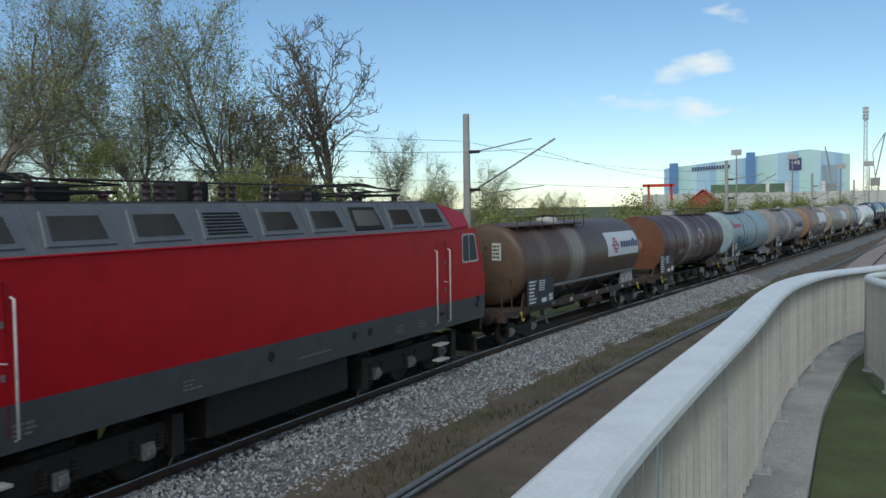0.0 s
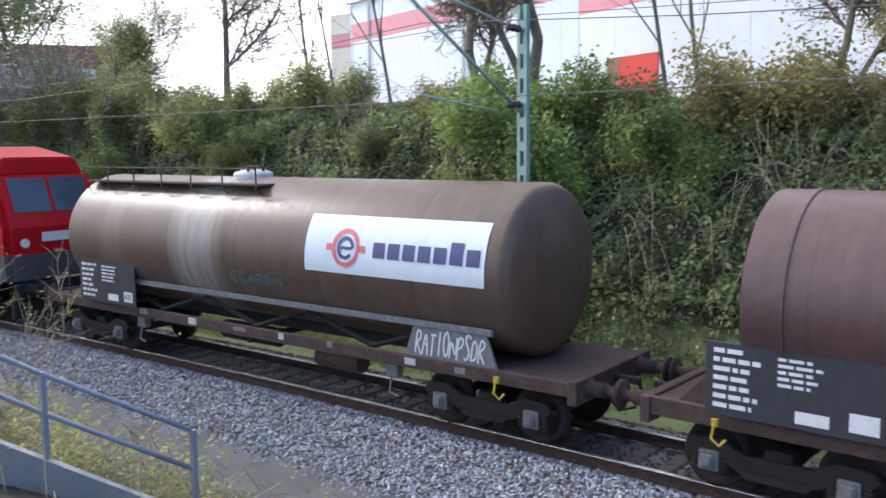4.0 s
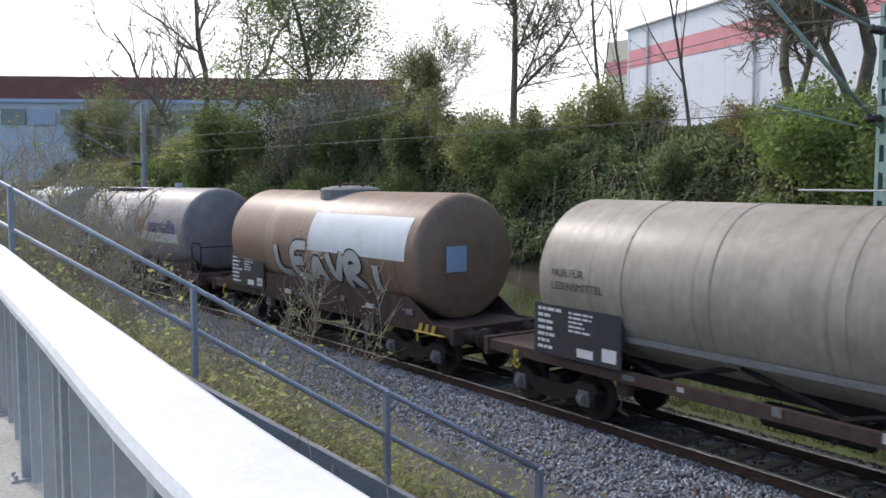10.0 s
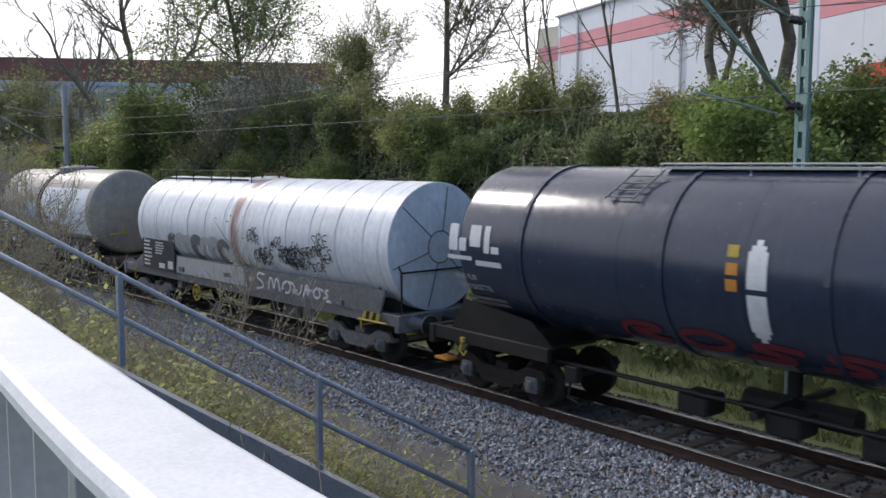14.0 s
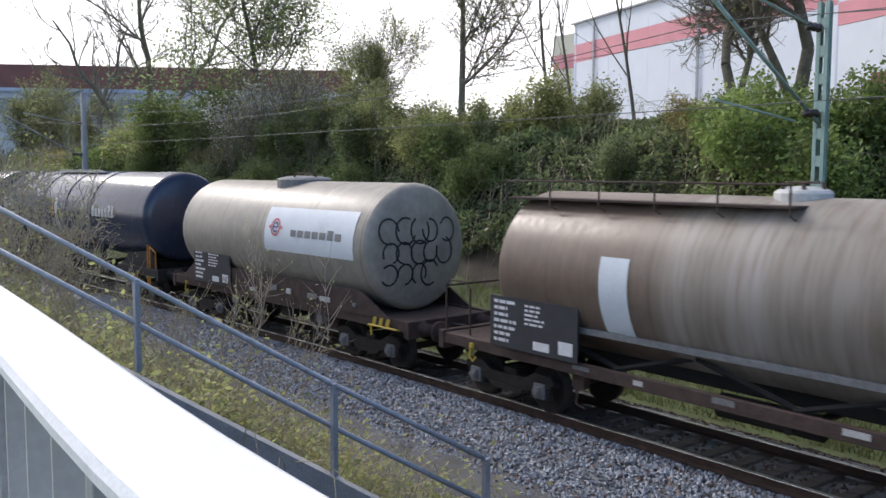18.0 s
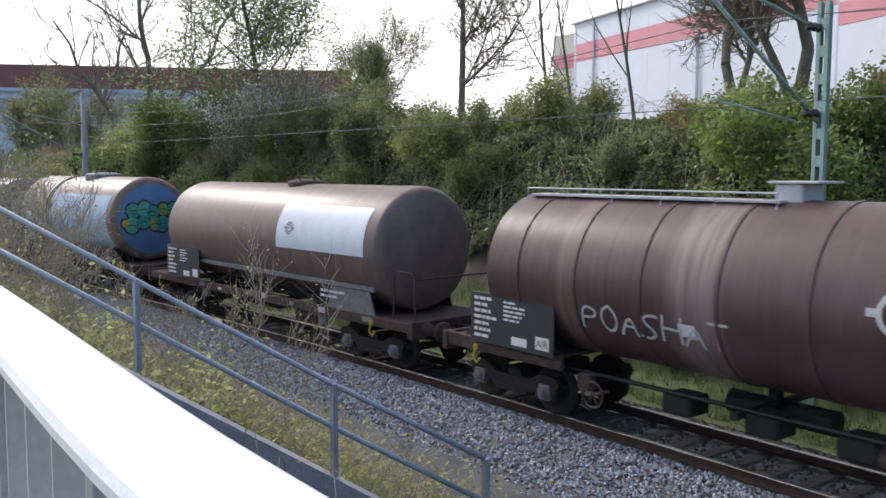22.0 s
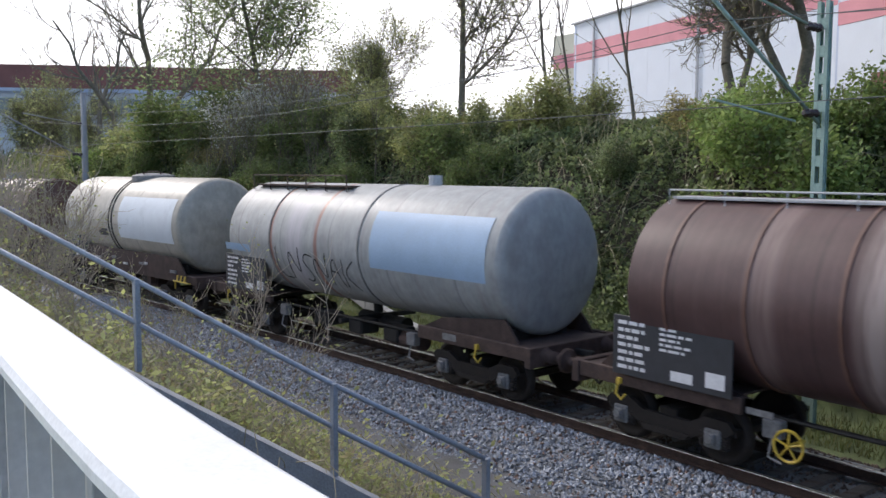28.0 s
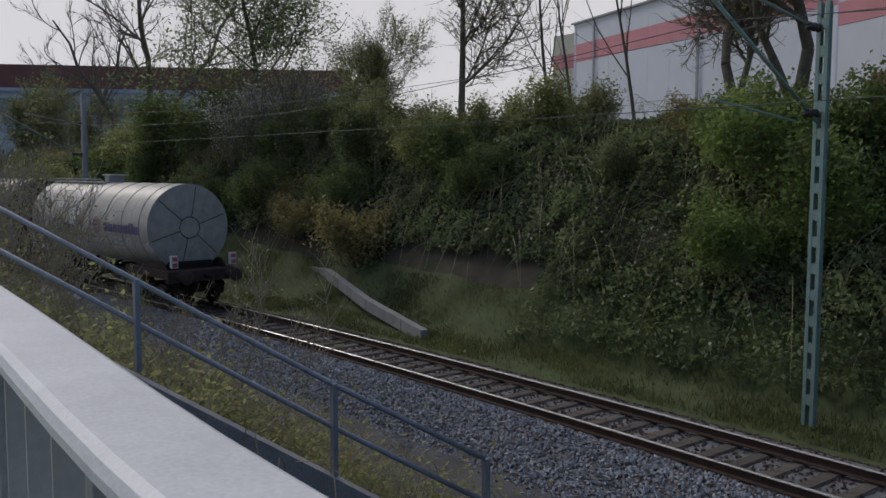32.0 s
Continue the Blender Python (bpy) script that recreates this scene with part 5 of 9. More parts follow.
def stain(w, *runs):
    """Soft-edged runs down the tank: each (place, half width, colour, amount)."""
    m = w["tank"].data.materials[0].copy()
    n, l = m.node_tree.nodes, m.node_tree.links
    b = n["Principled BSDF"]
    tc = n.new("ShaderNodeTexCoord")
    sep = n.new("ShaderNodeSeparateXYZ")
    l.new(tc.outputs["Object"], sep.inputs[0])
    mp = n.new("ShaderNodeMapping")
    mp.inputs["Scale"].default_value = (5.0, 1.0, 0.35)
    l.new(tc.outputs["Object"], mp.inputs["Vector"])
    no = n.new("ShaderNodeTexNoise")
    no.inputs["Scale"].default_value, no.inputs["Detail"].default_value = 1.6, 6
    l.new(mp.outputs[0], no.inputs["Vector"])
    for x, half, colour, amount in runs:
        d = n.new("ShaderNodeMath")
        d.operation = "SUBTRACT"
        d.inputs[1].default_value = x
        l.new(sep.outputs[0], d.inputs[0])
        ab = n.new("ShaderNodeMath")
        ab.operation = "ABSOLUTE"
        l.new(d.outputs[0], ab.inputs[0])
        mr = n.new("ShaderNodeMapRange")
        mr.inputs["From Min"].default_value, mr.inputs["From Max"].default_value = half, half * 0.45
        l.new(ab.outputs[0], mr.inputs["Value"])
        nr = n.new("ShaderNodeMapRange")
        nr.inputs["From Min"].default_value, nr.inputs["From Max"].default_value = 0.32, 0.58
        nr.inputs["To Min"].default_value, nr.inputs["To Max"].default_value = 0.35 * amount, amount
        l.new(no.outputs["Fac"], nr.inputs["Value"])
        mu = n.new("ShaderNodeMath")
        mu.operation = "MULTIPLY"
        l.new(mr.outputs[0], mu.inputs[0])
        l.new(nr.outputs[0], mu.inputs[1])
        mix = n.new("ShaderNodeMixRGB")
        mix.inputs[2].default_value = (*colour, 1)
        l.new(mu.outputs[0], mix.inputs[0])
        l.new(b.inputs["Base Color"].links[0].from_socket, mix.inputs[1])
        l.new(mix.outputs[0], b.inputs["Base Color"])
    w["tank"].data.materials[0] = m


def block(w, word, x, z, wd, h, fill, edge, label, thick=0.24, drop=0.0, seed=0, slant=0.1):
    """Block-letter graffiti: fat filled letters over a wider dark outline."""
    scrawl("graffiti", word, x, z, wd, h, thick + 0.11, w["r"], w["zc"], edge, w["w"], label + ", its outline", slant, seed, 0.014, drop)
    scrawl("graffiti", word, x, z, wd, h, thick, w["r"], w["zc"], fill, w["w"], label, slant, seed, 0.024, drop)

# wagons in order; each from its buffer faces and the ends of its tank shell
w = tank_wagon("brown grimed tank wagon with a white sign panel", -14.3, 1.8, -13.0, -0.2, 1.45, 4.12, "dish", "truss", T_BROWN, seed=1)
m0 = (-14.3 + 1.8) / 2
plate(w, -4.26 - m0, -0.28 - m0, 2.52, 3.52, PATCH_WHITE, label="white sign panel")
ring_logo(w["w"], -3.25 - m0, 2.97, w["r"], w["zc"], rad=0.29)
word_bars(w["w"], -2.6 - m0, -0.3 - m0, 2.84, 3.1, w["r"], w["zc"], M["logo_blue"], 7, (5,))
walkway_top(w["w"], -12.2 - m0, -6.0 - m0, 4.0, y=-0.75, posts=7)
dome(w["w"], -7.3 - m0, 4.1, M["grime_white"], 0.42, 0.14)
stain(w, (-7.6 - m0, 0.95, (0.34, 0.315, 0.285), 0.7), (-10.6 - m0, 0.5, (0.22, 0.17, 0.13), 0.4))
scrawl("graffiti", "RATIONPSDR", w["piv"] - 1.32, 1.26, 1.45, 0.4, 0.035, 1.45, w["zc"], M["white"], w["w"], "white sprayed tag", seed=5, flat=-1.206)
scrawl("graffiti", "ECARBN", -0.2, 2.12, 1.5, 0.2, 0.016, 1.45, w["zc"], SPRAY_TEAL, w["w"], "faint blue tag", seed=6)
bm = bmesh.new()
box(bm, w["x0"] - 0.475, w["x0"] - 0.465, -0.62, -0.27, 2.85, 3.45)
lab = part("white_label", bm, M["grime_white"], w["w"], "white label on the tank end")
bars(lab, 0, 0.3, 0, -0.25, 0.25, 77, M["board"], 4)
for o in lab.children:
    o.matrix_basis = pose(w["x0"] - 0.478, -0.3, 3.15, 0, 0, -90)
end_rail(w["w"], w["e0"], -1, M["under"])
ladder(w["w"], w["x0"] - 0.5, -0.05, 1.3, 3.6, T_BROWN)

w = tank_wagon("dark maroon tank wagon with hoops and a rusty orange end", 1.8, 16.4, 3.3, 15.4, 1.45, 4.1, "flat", "cradle", T_DARK, seed=2)
m0 = 9.1
for k in range(8):
    hoop(w["w"], 4.3 - m0 + k * 1.45, w["r"], w["zc"], T_DARK)
walkway_top(w["w"], 9.4 - m0, 15.0 - m0, 4.08, y=-0.3, posts=5)
valve_box(w["w"], 9.0 - m0, 4.05)
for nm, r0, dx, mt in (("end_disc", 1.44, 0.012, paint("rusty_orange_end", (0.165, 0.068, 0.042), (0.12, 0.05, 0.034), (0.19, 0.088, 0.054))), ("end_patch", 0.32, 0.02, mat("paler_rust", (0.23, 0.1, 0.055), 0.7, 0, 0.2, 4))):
    bm = bmesh.new()
    lathe(bm, [(w["x0"] - 0.16 - dx, 0.0), (w["x0"] - 0.14 - dx, min(0.5, r0)), (w["x0"] - (0.06 if r0 > 1 else 0.14) - dx, r0)], 40, "x", (0, 0, w["zc"]))
    part(nm, bm, mt, w["w"], "rusty orange paint on the tank end", smooth=True)
ring_logo(w["w"], 10.4 - m0, 2.9, w["r"], w["zc"], rad=0.36, red="grime_white", blue="logo_red")
stain(w, (8.45 - m0, 0.6, (0.42, 0.38, 0.35), 0.8), (12.4 - m0, 0.3, (0.3, 0.26, 0.24), 0.5))
scrawl("graffiti", "HBGA", 6.4 - m0, 2.05, 1.1, 0.3, 0.04, 1.45, w["zc"], M["grime_white"], w["w"], "small white tag", seed=8)
scrawl("graffiti", "COSCO", 7.9 - m0, 1.75, 3.2, 0.75, 0.07, 1.45, w["zc"], M["grime_white"], w["w"], "rounded white tag", seed=9)
end_rail(w["w"], w["e1"], 1, M["under"])

w = tank_wagon("light blue tank wagon with teal graffiti", 16.4, 30.6, 17.5, 28.9, 1.47, 4.13, "dish", "cradle", T_BLUE, "axlebox", seed=3)
m0 = 23.5
for x in (20.9, 24.55):
    hoop(w["w"], x - m0, w["r"], w["zc"], SPRAY_BLACK, 0.05)
walkway_top(w["w"], 19.0 - m0, 23.6 - m0, 4.1, y=-0.5, posts=6, rail=0.22)
bm = bmesh.new()
lathe(bm, [(0, 0.16), (0.28, 0.16), (0.28, 0.0)], 12, "z", (25.0 - m0, 0, 4.08))
part("vent_pipe", bm, M["galv_bar"], w["w"])
ring_logo(w["w"], 18.5 - m0, 3.35, w["r"], w["zc"], rad=0.22, red="logo_red", blue="logo_red")
word_bars(w["w"], 18.9 - m0, 20.4 - m0, 3.1, 3.35, w["r"], w["zc"], SPRAY_PINK, 6)
for ln, mt, lb, lf in ((0.3, M["grime_white"], "pale halo round the graffiti", 0.01), (0.22, SPRAY_TEAL, "large teal graffiti", 0.014), (0.05, SPRAY_BLACK, "black graffiti strokes", 0.018)):
    scrawl("graffiti", "GRUBS", 18.85 - m0 + (0.06 if ln < 0.1 else 0), 1.86, 3.3, 0.62, ln, 1.47, w["zc"], mt, w["w"], lb, seed=11, lift=lf, drop=0.05)
scrawl("graffiti", "EASKNUS", 22.0 - m0, 1.6, 2.0, 0.3, 0.045, 1.47, w["zc"], SPRAY_BLACK, w["w"], "black sprayed tag", seed=12)
scrawl("graffiti", "NSOR", 24.3 - m0, 1.75, 1.3, 0.4, 0.03, 1.47, w["zc"], M["grime_white"], w["w"], "faint white scribble", seed=14)
scrawl("graffiti", "HNRU", 25.7 - m0, 1.68, 3.0, 0.62, 0.09, 1.47, w["zc"], M["grime_white"], w["w"], "faint white tag", seed=13)

w = tank_wagon("grey tank wagon with faded lettering", 30.6, 45.1, 32.1, 43.4, 1.47, 4.18, "dish", "cradle", T_GREY, "under", seed=4)
m0 = 37.85
for x in (35.3, 39.2):
    hoop(w["w"], x - m0, w["r"], w["zc"], M["axlebox"], 0.09, 0.03)
walkway_top(w["w"], 33.5 - m0, 38.0 - m0, 4.12, y=-0.5, posts=6, rail=0.28)
stain(w, (37.4 - m0, 0.8, (0.6, 0.57, 0.56), 0.7), (36.3 - m0, 0.5, (0.3, 0.2, 0.22), 0.5), (41.5 - m0, 1.2, (0.3, 0.25, 0.24), 0.4))
plate(w, 39.4 - m0, 43.2 - m0, 2.2, 2.55, M["grime_white"], label="pale band along the tank")
ring_logo(w["w"], 39.75 - m0, 2.75, w["r"], w["zc"], rad=0.34)
word_bars(w["w"], 40.5 - m0, 43.1 - m0, 2.55, 2.9, w["r"], w["zc"], M["logo_blue"], 7, (5,))
end_rail(w["w"], w["e1"], 1, M["black"])
bm = bmesh.new()
lathe(bm, [(0, 0.16), (0.28, 0.16), (0.28, 0.0)], 12, "z", (40.0 - m0, 0, 4.08))
part("vent_pipe", bm, M["galv_bar"], w["w"])

w = tank_wagon("tan tank wagon with block-letter graffiti", 45.1, 59.1, 47.0, 57.1, 1.5, 4.17, "dish", "plate", T_TAN, "under", seed=5)
m0 = 52.1
plate(w, 52.5 - m0, 57.0 - m0, 2.6, 3.6, PATCH_WHITE, label="blank white panel")
stain(w, (52.9 - m0, 0.3, (0.6, 0.55, 0.5), 0.7), (50.2 - m0, 0.4, (0.4, 0.3, 0.22), 0.6))
dome(w["w"], 52.3 - m0, 4.15, M["axlebox"], 0.85, 0.12)
block(w, "LEAVRI", 50.6 - m0, 1.85, 5.6, 0.78, SPRAY_SILVER, SPRAY_BLACK, "large silver block-letter graffiti", 0.25, 0.02, 14)
bm = bmesh.new()
box(bm, w["x1"] + 0.49, w["x1"] + 0.505, -0.75, -0.15, 2.35, 2.95)
part("blank_sign", bm, PATCH_BLUE, w["w"])

w = tank_wagon("long beige tank wagon with a white panel", 59.1, 75.6, 60.9, 73.6, 1.45, 4.1, "dish", "truss", T_BEIGE, "under", seed=6)
m0 = 67.35
for x in (63.6, 65.4, 67.6, 69.8):
    hoop(w["w"], x - m0, w["r"], w["zc"], T_BEIGE, 0.05, 0.012)
plate(w, 69.6 - m0, 73.4 - m0, 2.55, 3.62, PATCH_WHITE, label="blank white panel with a faint emblem")
ring_logo(w["w"], 70.2 - m0, 3.0, w["r"], w["zc"], rad=0.13, red="axlebox", blue="axlebox")
dome(w["w"], 68.3 - m0, 4.08, M["galv_bar"], 0.4, 0.16)
end_rail(w["w"], w["e1"], 1, M["under"])
bm = bmesh.new()
tube(bm, [(66.0 - m0, -0.1, 4.32), (74.0 - m0, -0.1, 4.32)], 0.016, 5)
part("catwalk_rail", bm, M["galv_bar"], w["w"])
for i, word in enumerate(("NUR FÜR", "LEBENSMITTEL")):
    cu = bpy.data.curves.new("words", "FONT")
    cu.body, cu.size = word, 0.2
    ob = new("words", cu)
    me = bpy.data.meshes.new_from_object(ob)
    bpy.data.objects.remove(ob)
    me.materials.append(SPRAY_BLACK)
    t = new("lettering", me)
    t.parent = w["w"]
    t.matrix_basis = pose(61.9 - m0, -1.462, 2.72 - i * 0.24, 90, 0, 0)

w = tank_wagon("grey beige tank wagon with a domed hatch", 75.6, 89.2, 77.4, 87.3, 1.52, 4.28, "dish", "plate", T_OCHRE, "under", seed=7)
m0 = 82.4
plate(w, 82.9 - m0, 87.2 - m0, 1.95, 3.6, PATCH_WHITE, label="large bleached panel")
plate(w, 81.5 - m0, 82.35 - m0, 2.4, 2.95, PATCH_BLUE, "blank_sign")
plate(w, 80.0 - m0, 81.2 - m0, 2.35, 2.65, PATCH_BLUE, "blank_sign")
for x in (82.5, 82.75):
    hoop(w["w"], x - m0, w["r"], w["zc"], M["black"], 0.05, 0.03)
dome(w["w"], 83.0 - m0, 4.25, M["axlebox"], 0.75, 0.14)
scrawl("graffiti", "TMSK", 83.0 - m0, 1.95, 2.2, 0.5, 0.14, 1.52, w["zc"], M["orange"], w["w"], "orange and black graffiti", seed=16, drop=0.1)
scrawl("graffiti", "TMSK", 83.05 - m0, 1.97, 2.2, 0.5, 0.07, 1.52, w["zc"], SPRAY_BLACK, w["w"], "black graffiti outlines", seed=16, lift=0.015, drop=0.1)
bm = bmesh.new()
tube(bm, [(w["x1"] + 0.5, -0.9, 2.0), (w["x1"] + 0.5, -0.3, 2.05), (w["x1"] + 0.5, -0.3, 2.3)], 0.03, 6)
part("end_handle", bm, M["yellow"], w["w"])

w = tank_wagon("white tank wagon with rust stain and sprayed skirts", 89.2, 104.8, 90.8, 104.0, 1.45, 4.1, "flat", "plate", T_WHITE, "axlebox", seed=8)
m0 = 97.0
for x in np.arange(91.6, 104, 1.05):
    hoop(w["w"], x - m0, w["r"], w["zc"], T_WHITE, 0.05, 0.014)
walkway_top(w["w"], 91.2 - m0, 97.0 - m0, 4.05, y=-0.3, posts=6, rail=0.25, material=M["black"])
dome(w["w"], 97.0 - m0, 4.03, M["grime_white"], 0.6, 0.08)
stain(w, (97.45 - m0, 0.3, (0.2, 0.055, 0.03), 1.0), (98.0 - m0, 0.25, (0.5, 0.44, 0.38), 0.5))
rng = random.Random(4)
for k in range(7):
    bm = bmesh.new()
    cx, rr = 93.7 - m0 + k * 0.52, 0.32
    stroke(bm, [(cx + rr * math.cos(a * 0.5), 2.02 + rr * math.sin(a * 0.5)) for a in range(1, 11)], 0.3 if k % 2 else 0.22, w["r"], w["zc"], 0.014 + 0.002 * k)
    part("graffiti", bm, (M["axlebox"], M["grime_white"], SPRAY_SILVER)[k % 3], w["w"], "row of overlapping grey bubbles")
for k in range(26):
    scrawl("graffiti", "".join(rng.choice("SEOGCRBANM") for _ in range(3)), 98.0 - m0 + rng.uniform(0, 3.6), 1.85 + rng.uniform(0, 0.7), rng.uniform(0.4, 0.8), rng.uniform(0.16, 0.3), 0.028, 1.45, w["zc"], SPRAY_BLACK, w["w"], "scribbled black tags", rng.uniform(-0.2, 0.5), 30 + k, drop=rng.uniform(-0.06, 0.06))
bm = bmesh.new()
prism(bm, [(-3.4, 1.22), (0.9, 1.22), (0.7, 1.72), (-3.2, 1.72)], -1.316, -1.306)
part("silver_spray", bm, SPRAY_SILVER, w["w"], "silver sprayed field on the skirt")
# looping signature along the skirt
SIGNATURE = ([(0.55, 0.95), (0.2, 1.0), (0.1, 0.7), (0.45, 0.5), (0.5, 0.15), (0.1, 0.05)], [(0.75, 0.1), (0.8, 0.75), (0.95, 0.85), (1.05, 0.1), (1.12, 0.75), (1.28, 0.85), (1.35, 0.1), (1.5, 0.3)],
             [(1.75, 0.8), (1.5, 0.6), (1.55, 0.15), (1.85, 0.1), (1.95, 0.6), (1.75, 0.8), (2.1, 0.7), (2.15, 0.2), (2.4, 0.15), (2.5, 0.75)], [(2.55, 0.1), (2.75, 0.95), (2.85, 0.15), (2.6, 0.55), (3.0, 0.5)],
             [(3.25, 0.75), (3.0, 0.45), (3.15, 0.1), (3.4, 0.3), (3.25, 0.75), (3.5, 0.6)], [(3.75, 0.7), (3.55, 0.6), (3.75, 0.35), (3.5, 0.2)], [(3.65, 0.05), (3.75, 0.15), (3.85, 0.02)])
for path in SIGNATURE:
    bm = bmesh.new()
    stroke(bm, dense(rounded([(1.3 + 0.9 * px, 1.22 + 0.44 * py) for px, py in path]), 2), 0.06, 1.35, 1.5)
    for v in bm.verts:
        v.co.y = -1.312
    part("graffiti", bm, M["white"], w["w"], "white looping signature sprayed on the skirt")
hand_wheel(w["w"], -2.05, 0.75, M["yellow"])
end_seams(w, M["axlebox"])
end_rail(w["w"], w["e1"], 1, M["black"])

for k, (b0, b1, t0, t1) in enumerate(((104.8, 120.4, 105.9, 119.2), (120.4, 136.9, 120.9, 135.6))):
    w = tank_wagon("glossy navy-black tank wagon with a white emblem", b0, b1, t0, t1, 1.52, 4.45, "dish", "cradle", T_NAVY, "black", seed=9 + k, board="")
    m0 = (b0 + b1) / 2
    x0 = t0 - m0
    for x in (2.3, 5.3, 7.9, 10.4):
        hoop(w["w"], x0 + x, w["r"], w["zc"], T_NAVY, 0.09, 0.03)
    # emblem: four block letters over a bent bar, as plain shapes
    for a, b, z0, z1 in ((0.35, 0.6, 2.85, 3.35), (0.65, 0.85, 2.85, 3.1), (0.95, 1.25, 2.95, 3.35), (1.35, 1.5, 2.85, 3.35), (1.55, 1.75, 2.85, 2.98), (0.3, 1.0, 2.68, 2.76), (1.1, 1.8, 2.6, 2.7)):
        plate(w, x0 + a, x0 + b, z0, z1, M["white"], "emblem_bar")
    for za, zb, zc_ in ((2.78, 3.3, 3.46), (2.7, 2.16, 2.0)):
        bm = bmesh.new()
        skin(bm, x0 + 6.75, x0 + 7.05, min(za, zb), max(za, zb), w["r"], w["zc"], 0.012, 2, 8)
        stroke(bm, [(x0 + 6.9, zb), (x0 + 6.9, (zb + zc_) / 2)], 0.22, w["r"], w["zc"], 0.012)
        stroke(bm, [(x0 + 6.9, (zb + zc_) / 2), (x0 + 6.9, zc_)], 0.1, w["r"], w["zc"], 0.012)
        part("white_marker", bm, M["white"], w["w"], "white arrow-ended level marker")
    for z in (3.2, 2.95, 2.72):
        plate(w, x0 + 6.42, x0 + 6.6, z, z + 0.17, M["orange"] if z < 3 else M["yellow"], "hazard_sign")
    plate(w, x0 + 6.55, x0 + 7.15, 1.55, 1.72, M["axlebox"], "grey_label")
    word_bars(w["w"], x0 + 10.6, x0 + 12.6, 2.85, 3.15, w["r"], w["zc"], M["grime_white"], 7, (0, 5, 6))
    scrawl("graffiti", "ROSSO", x0 + 4.3, 1.72, 5.5, 0.28, 0.1, 1.52, w["zc"], mat("dull_red_spray", (0.16, 0.02, 0.03), 0.6, 0, 0.2, 5), w["w"], "dull red tag", seed=50 + k)
    for z in (1.9, 1.8):
        plate(w, x0 + 0.5, x0 + 1.6, z, z + 0.07, M["axlebox"], "lettering_bar")
    for i, word in enumerate(("NUR FÜR", "LEBENSMITTEL")):
        cu = bpy.data.curves.new("words", "FONT")
        cu.body, cu.size = word, 0.15
        ob = new("words", cu)
        me = bpy.data.meshes.new_from_object(ob)
        bpy.data.objects.remove(ob)
        me.materials.append(M["grime_white"])
        for v in me.vertices:
            z = 2.3 - i * 0.19 + v.co.y
            v.co = (x0 + 0.42 + v.co.x, -math.sqrt(w["r"] ** 2 - (z - w["zc"]) ** 2) - 0.012, z)
        t = new("lettering", me)
        t.parent = w["w"]
    walkway_top(w["w"], x0 + 4.6, x0 + 9.4, 4.44, y=-0.3, posts=4, rail=0.06, material=M["galv_bar"])
    bm = bmesh.new()
    tube(bm, [(x0 + 4.2, -0.7, 4.4), (x0 + 4.0, -1.25, 3.95)], 0.02, 5)
    steps = part("tank_ladder", bm, M["axlebox"], w["w"])
    for q in range(5):
        bm = bmesh.new()
        if q == 4:
            tube(bm, [(x0 + 4.75, -0.7, 4.4), (x0 + 4.55, -1.25, 3.95)], 0.02, 5)
        else:
            tube(bm, [(x0 + 4.15 - 0.05 * q, -0.8 - 0.13 * q, 4.3 - 0.11 * q), (x0 + 4.7 - 0.05 * q, -0.8 - 0.13 * q, 4.3 - 0.11 * q)], 0.015, 5)
        part("rung" if q < 4 else "side_rail", bm, M["axlebox"], steps)
    bm = bmesh.new()
    tube(bm, [(w["e1"] - 0.9, -1.2, 0.6), (w["e1"] - 0.9, -1.2, 2.05), (w["e1"] - 0.75, -1.2, 2.05), (w["e1"] - 0.75, -1.2, 0.6)], 0.025, 6)
    tube(bm, [(w["e1"] - 0.7, -1.2, 1.1), (w["e1"] - 0.3, -1.2, 1.1), (w["e1"] - 0.3, -1.2, 1.8), (w["e1"] - 0.7, -1.2, 1.95)], 0.025, 6)
    box(bm, w["e1"] - 0.98, w["e1"] - 0.5, -1.3, -1.0, 0.55, 0.6)
    box(bm, w["e0"] + 0.1, w["e0"] + 0.5, -1.3, -1.0, 0.55, 0.6)
    part("step_irons", bm, M["orange"], w["w"], "orange steps and grab rails")

w = tank_wagon("cream tank wagon with black graffiti on its end", 136.9, 149.9, 138.0, 147.8, 1.5, 4.22, "dish", "plate", T_BEIGE, "under", seed=11)
m0 = 143.4
plate(w, 143.6 - m0, 147.6 - m0, 2.45, 3.55, PATCH_WHITE, label="white panel with faded lettering")
ring_logo(w["w"], 144.15 - m0, 3.05, w["r"], w["zc"], rad=0.2)
word_bars(w["w"], 144.9 - m0, 147.2 - m0, 2.85, 3.02, w["r"], w["zc"], M["axlebox"], 7, (5,))
dome(w["w"], 143.2 - m0, 4.2, M["axlebox"], 0.75, 0.12)
END_TAGS = [(w, "SOBSE", SPRAY_BLACK)]

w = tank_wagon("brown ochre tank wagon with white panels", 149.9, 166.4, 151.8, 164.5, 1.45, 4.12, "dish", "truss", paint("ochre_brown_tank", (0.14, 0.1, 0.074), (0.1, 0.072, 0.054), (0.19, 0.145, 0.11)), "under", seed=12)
m0 = 158.15
plate(w, 160.8 - m0, 164.4 - m0, 2.5, 3.55, PATCH_WHITE, label="white panel with faded lettering")
ring_logo(w["w"], 161.5 - m0, 3.0, w["r"], w["zc"], rad=0.2, red="axlebox", blue="axlebox")
plate(w, 154.9 - m0, 155.5 - m0, 1.75, 3.1, PATCH_WHITE, "white_marker")
walkway_top(w["w"], 152.2 - m0, 158.0 - m0, 4.0, y=-0.75, posts=6)
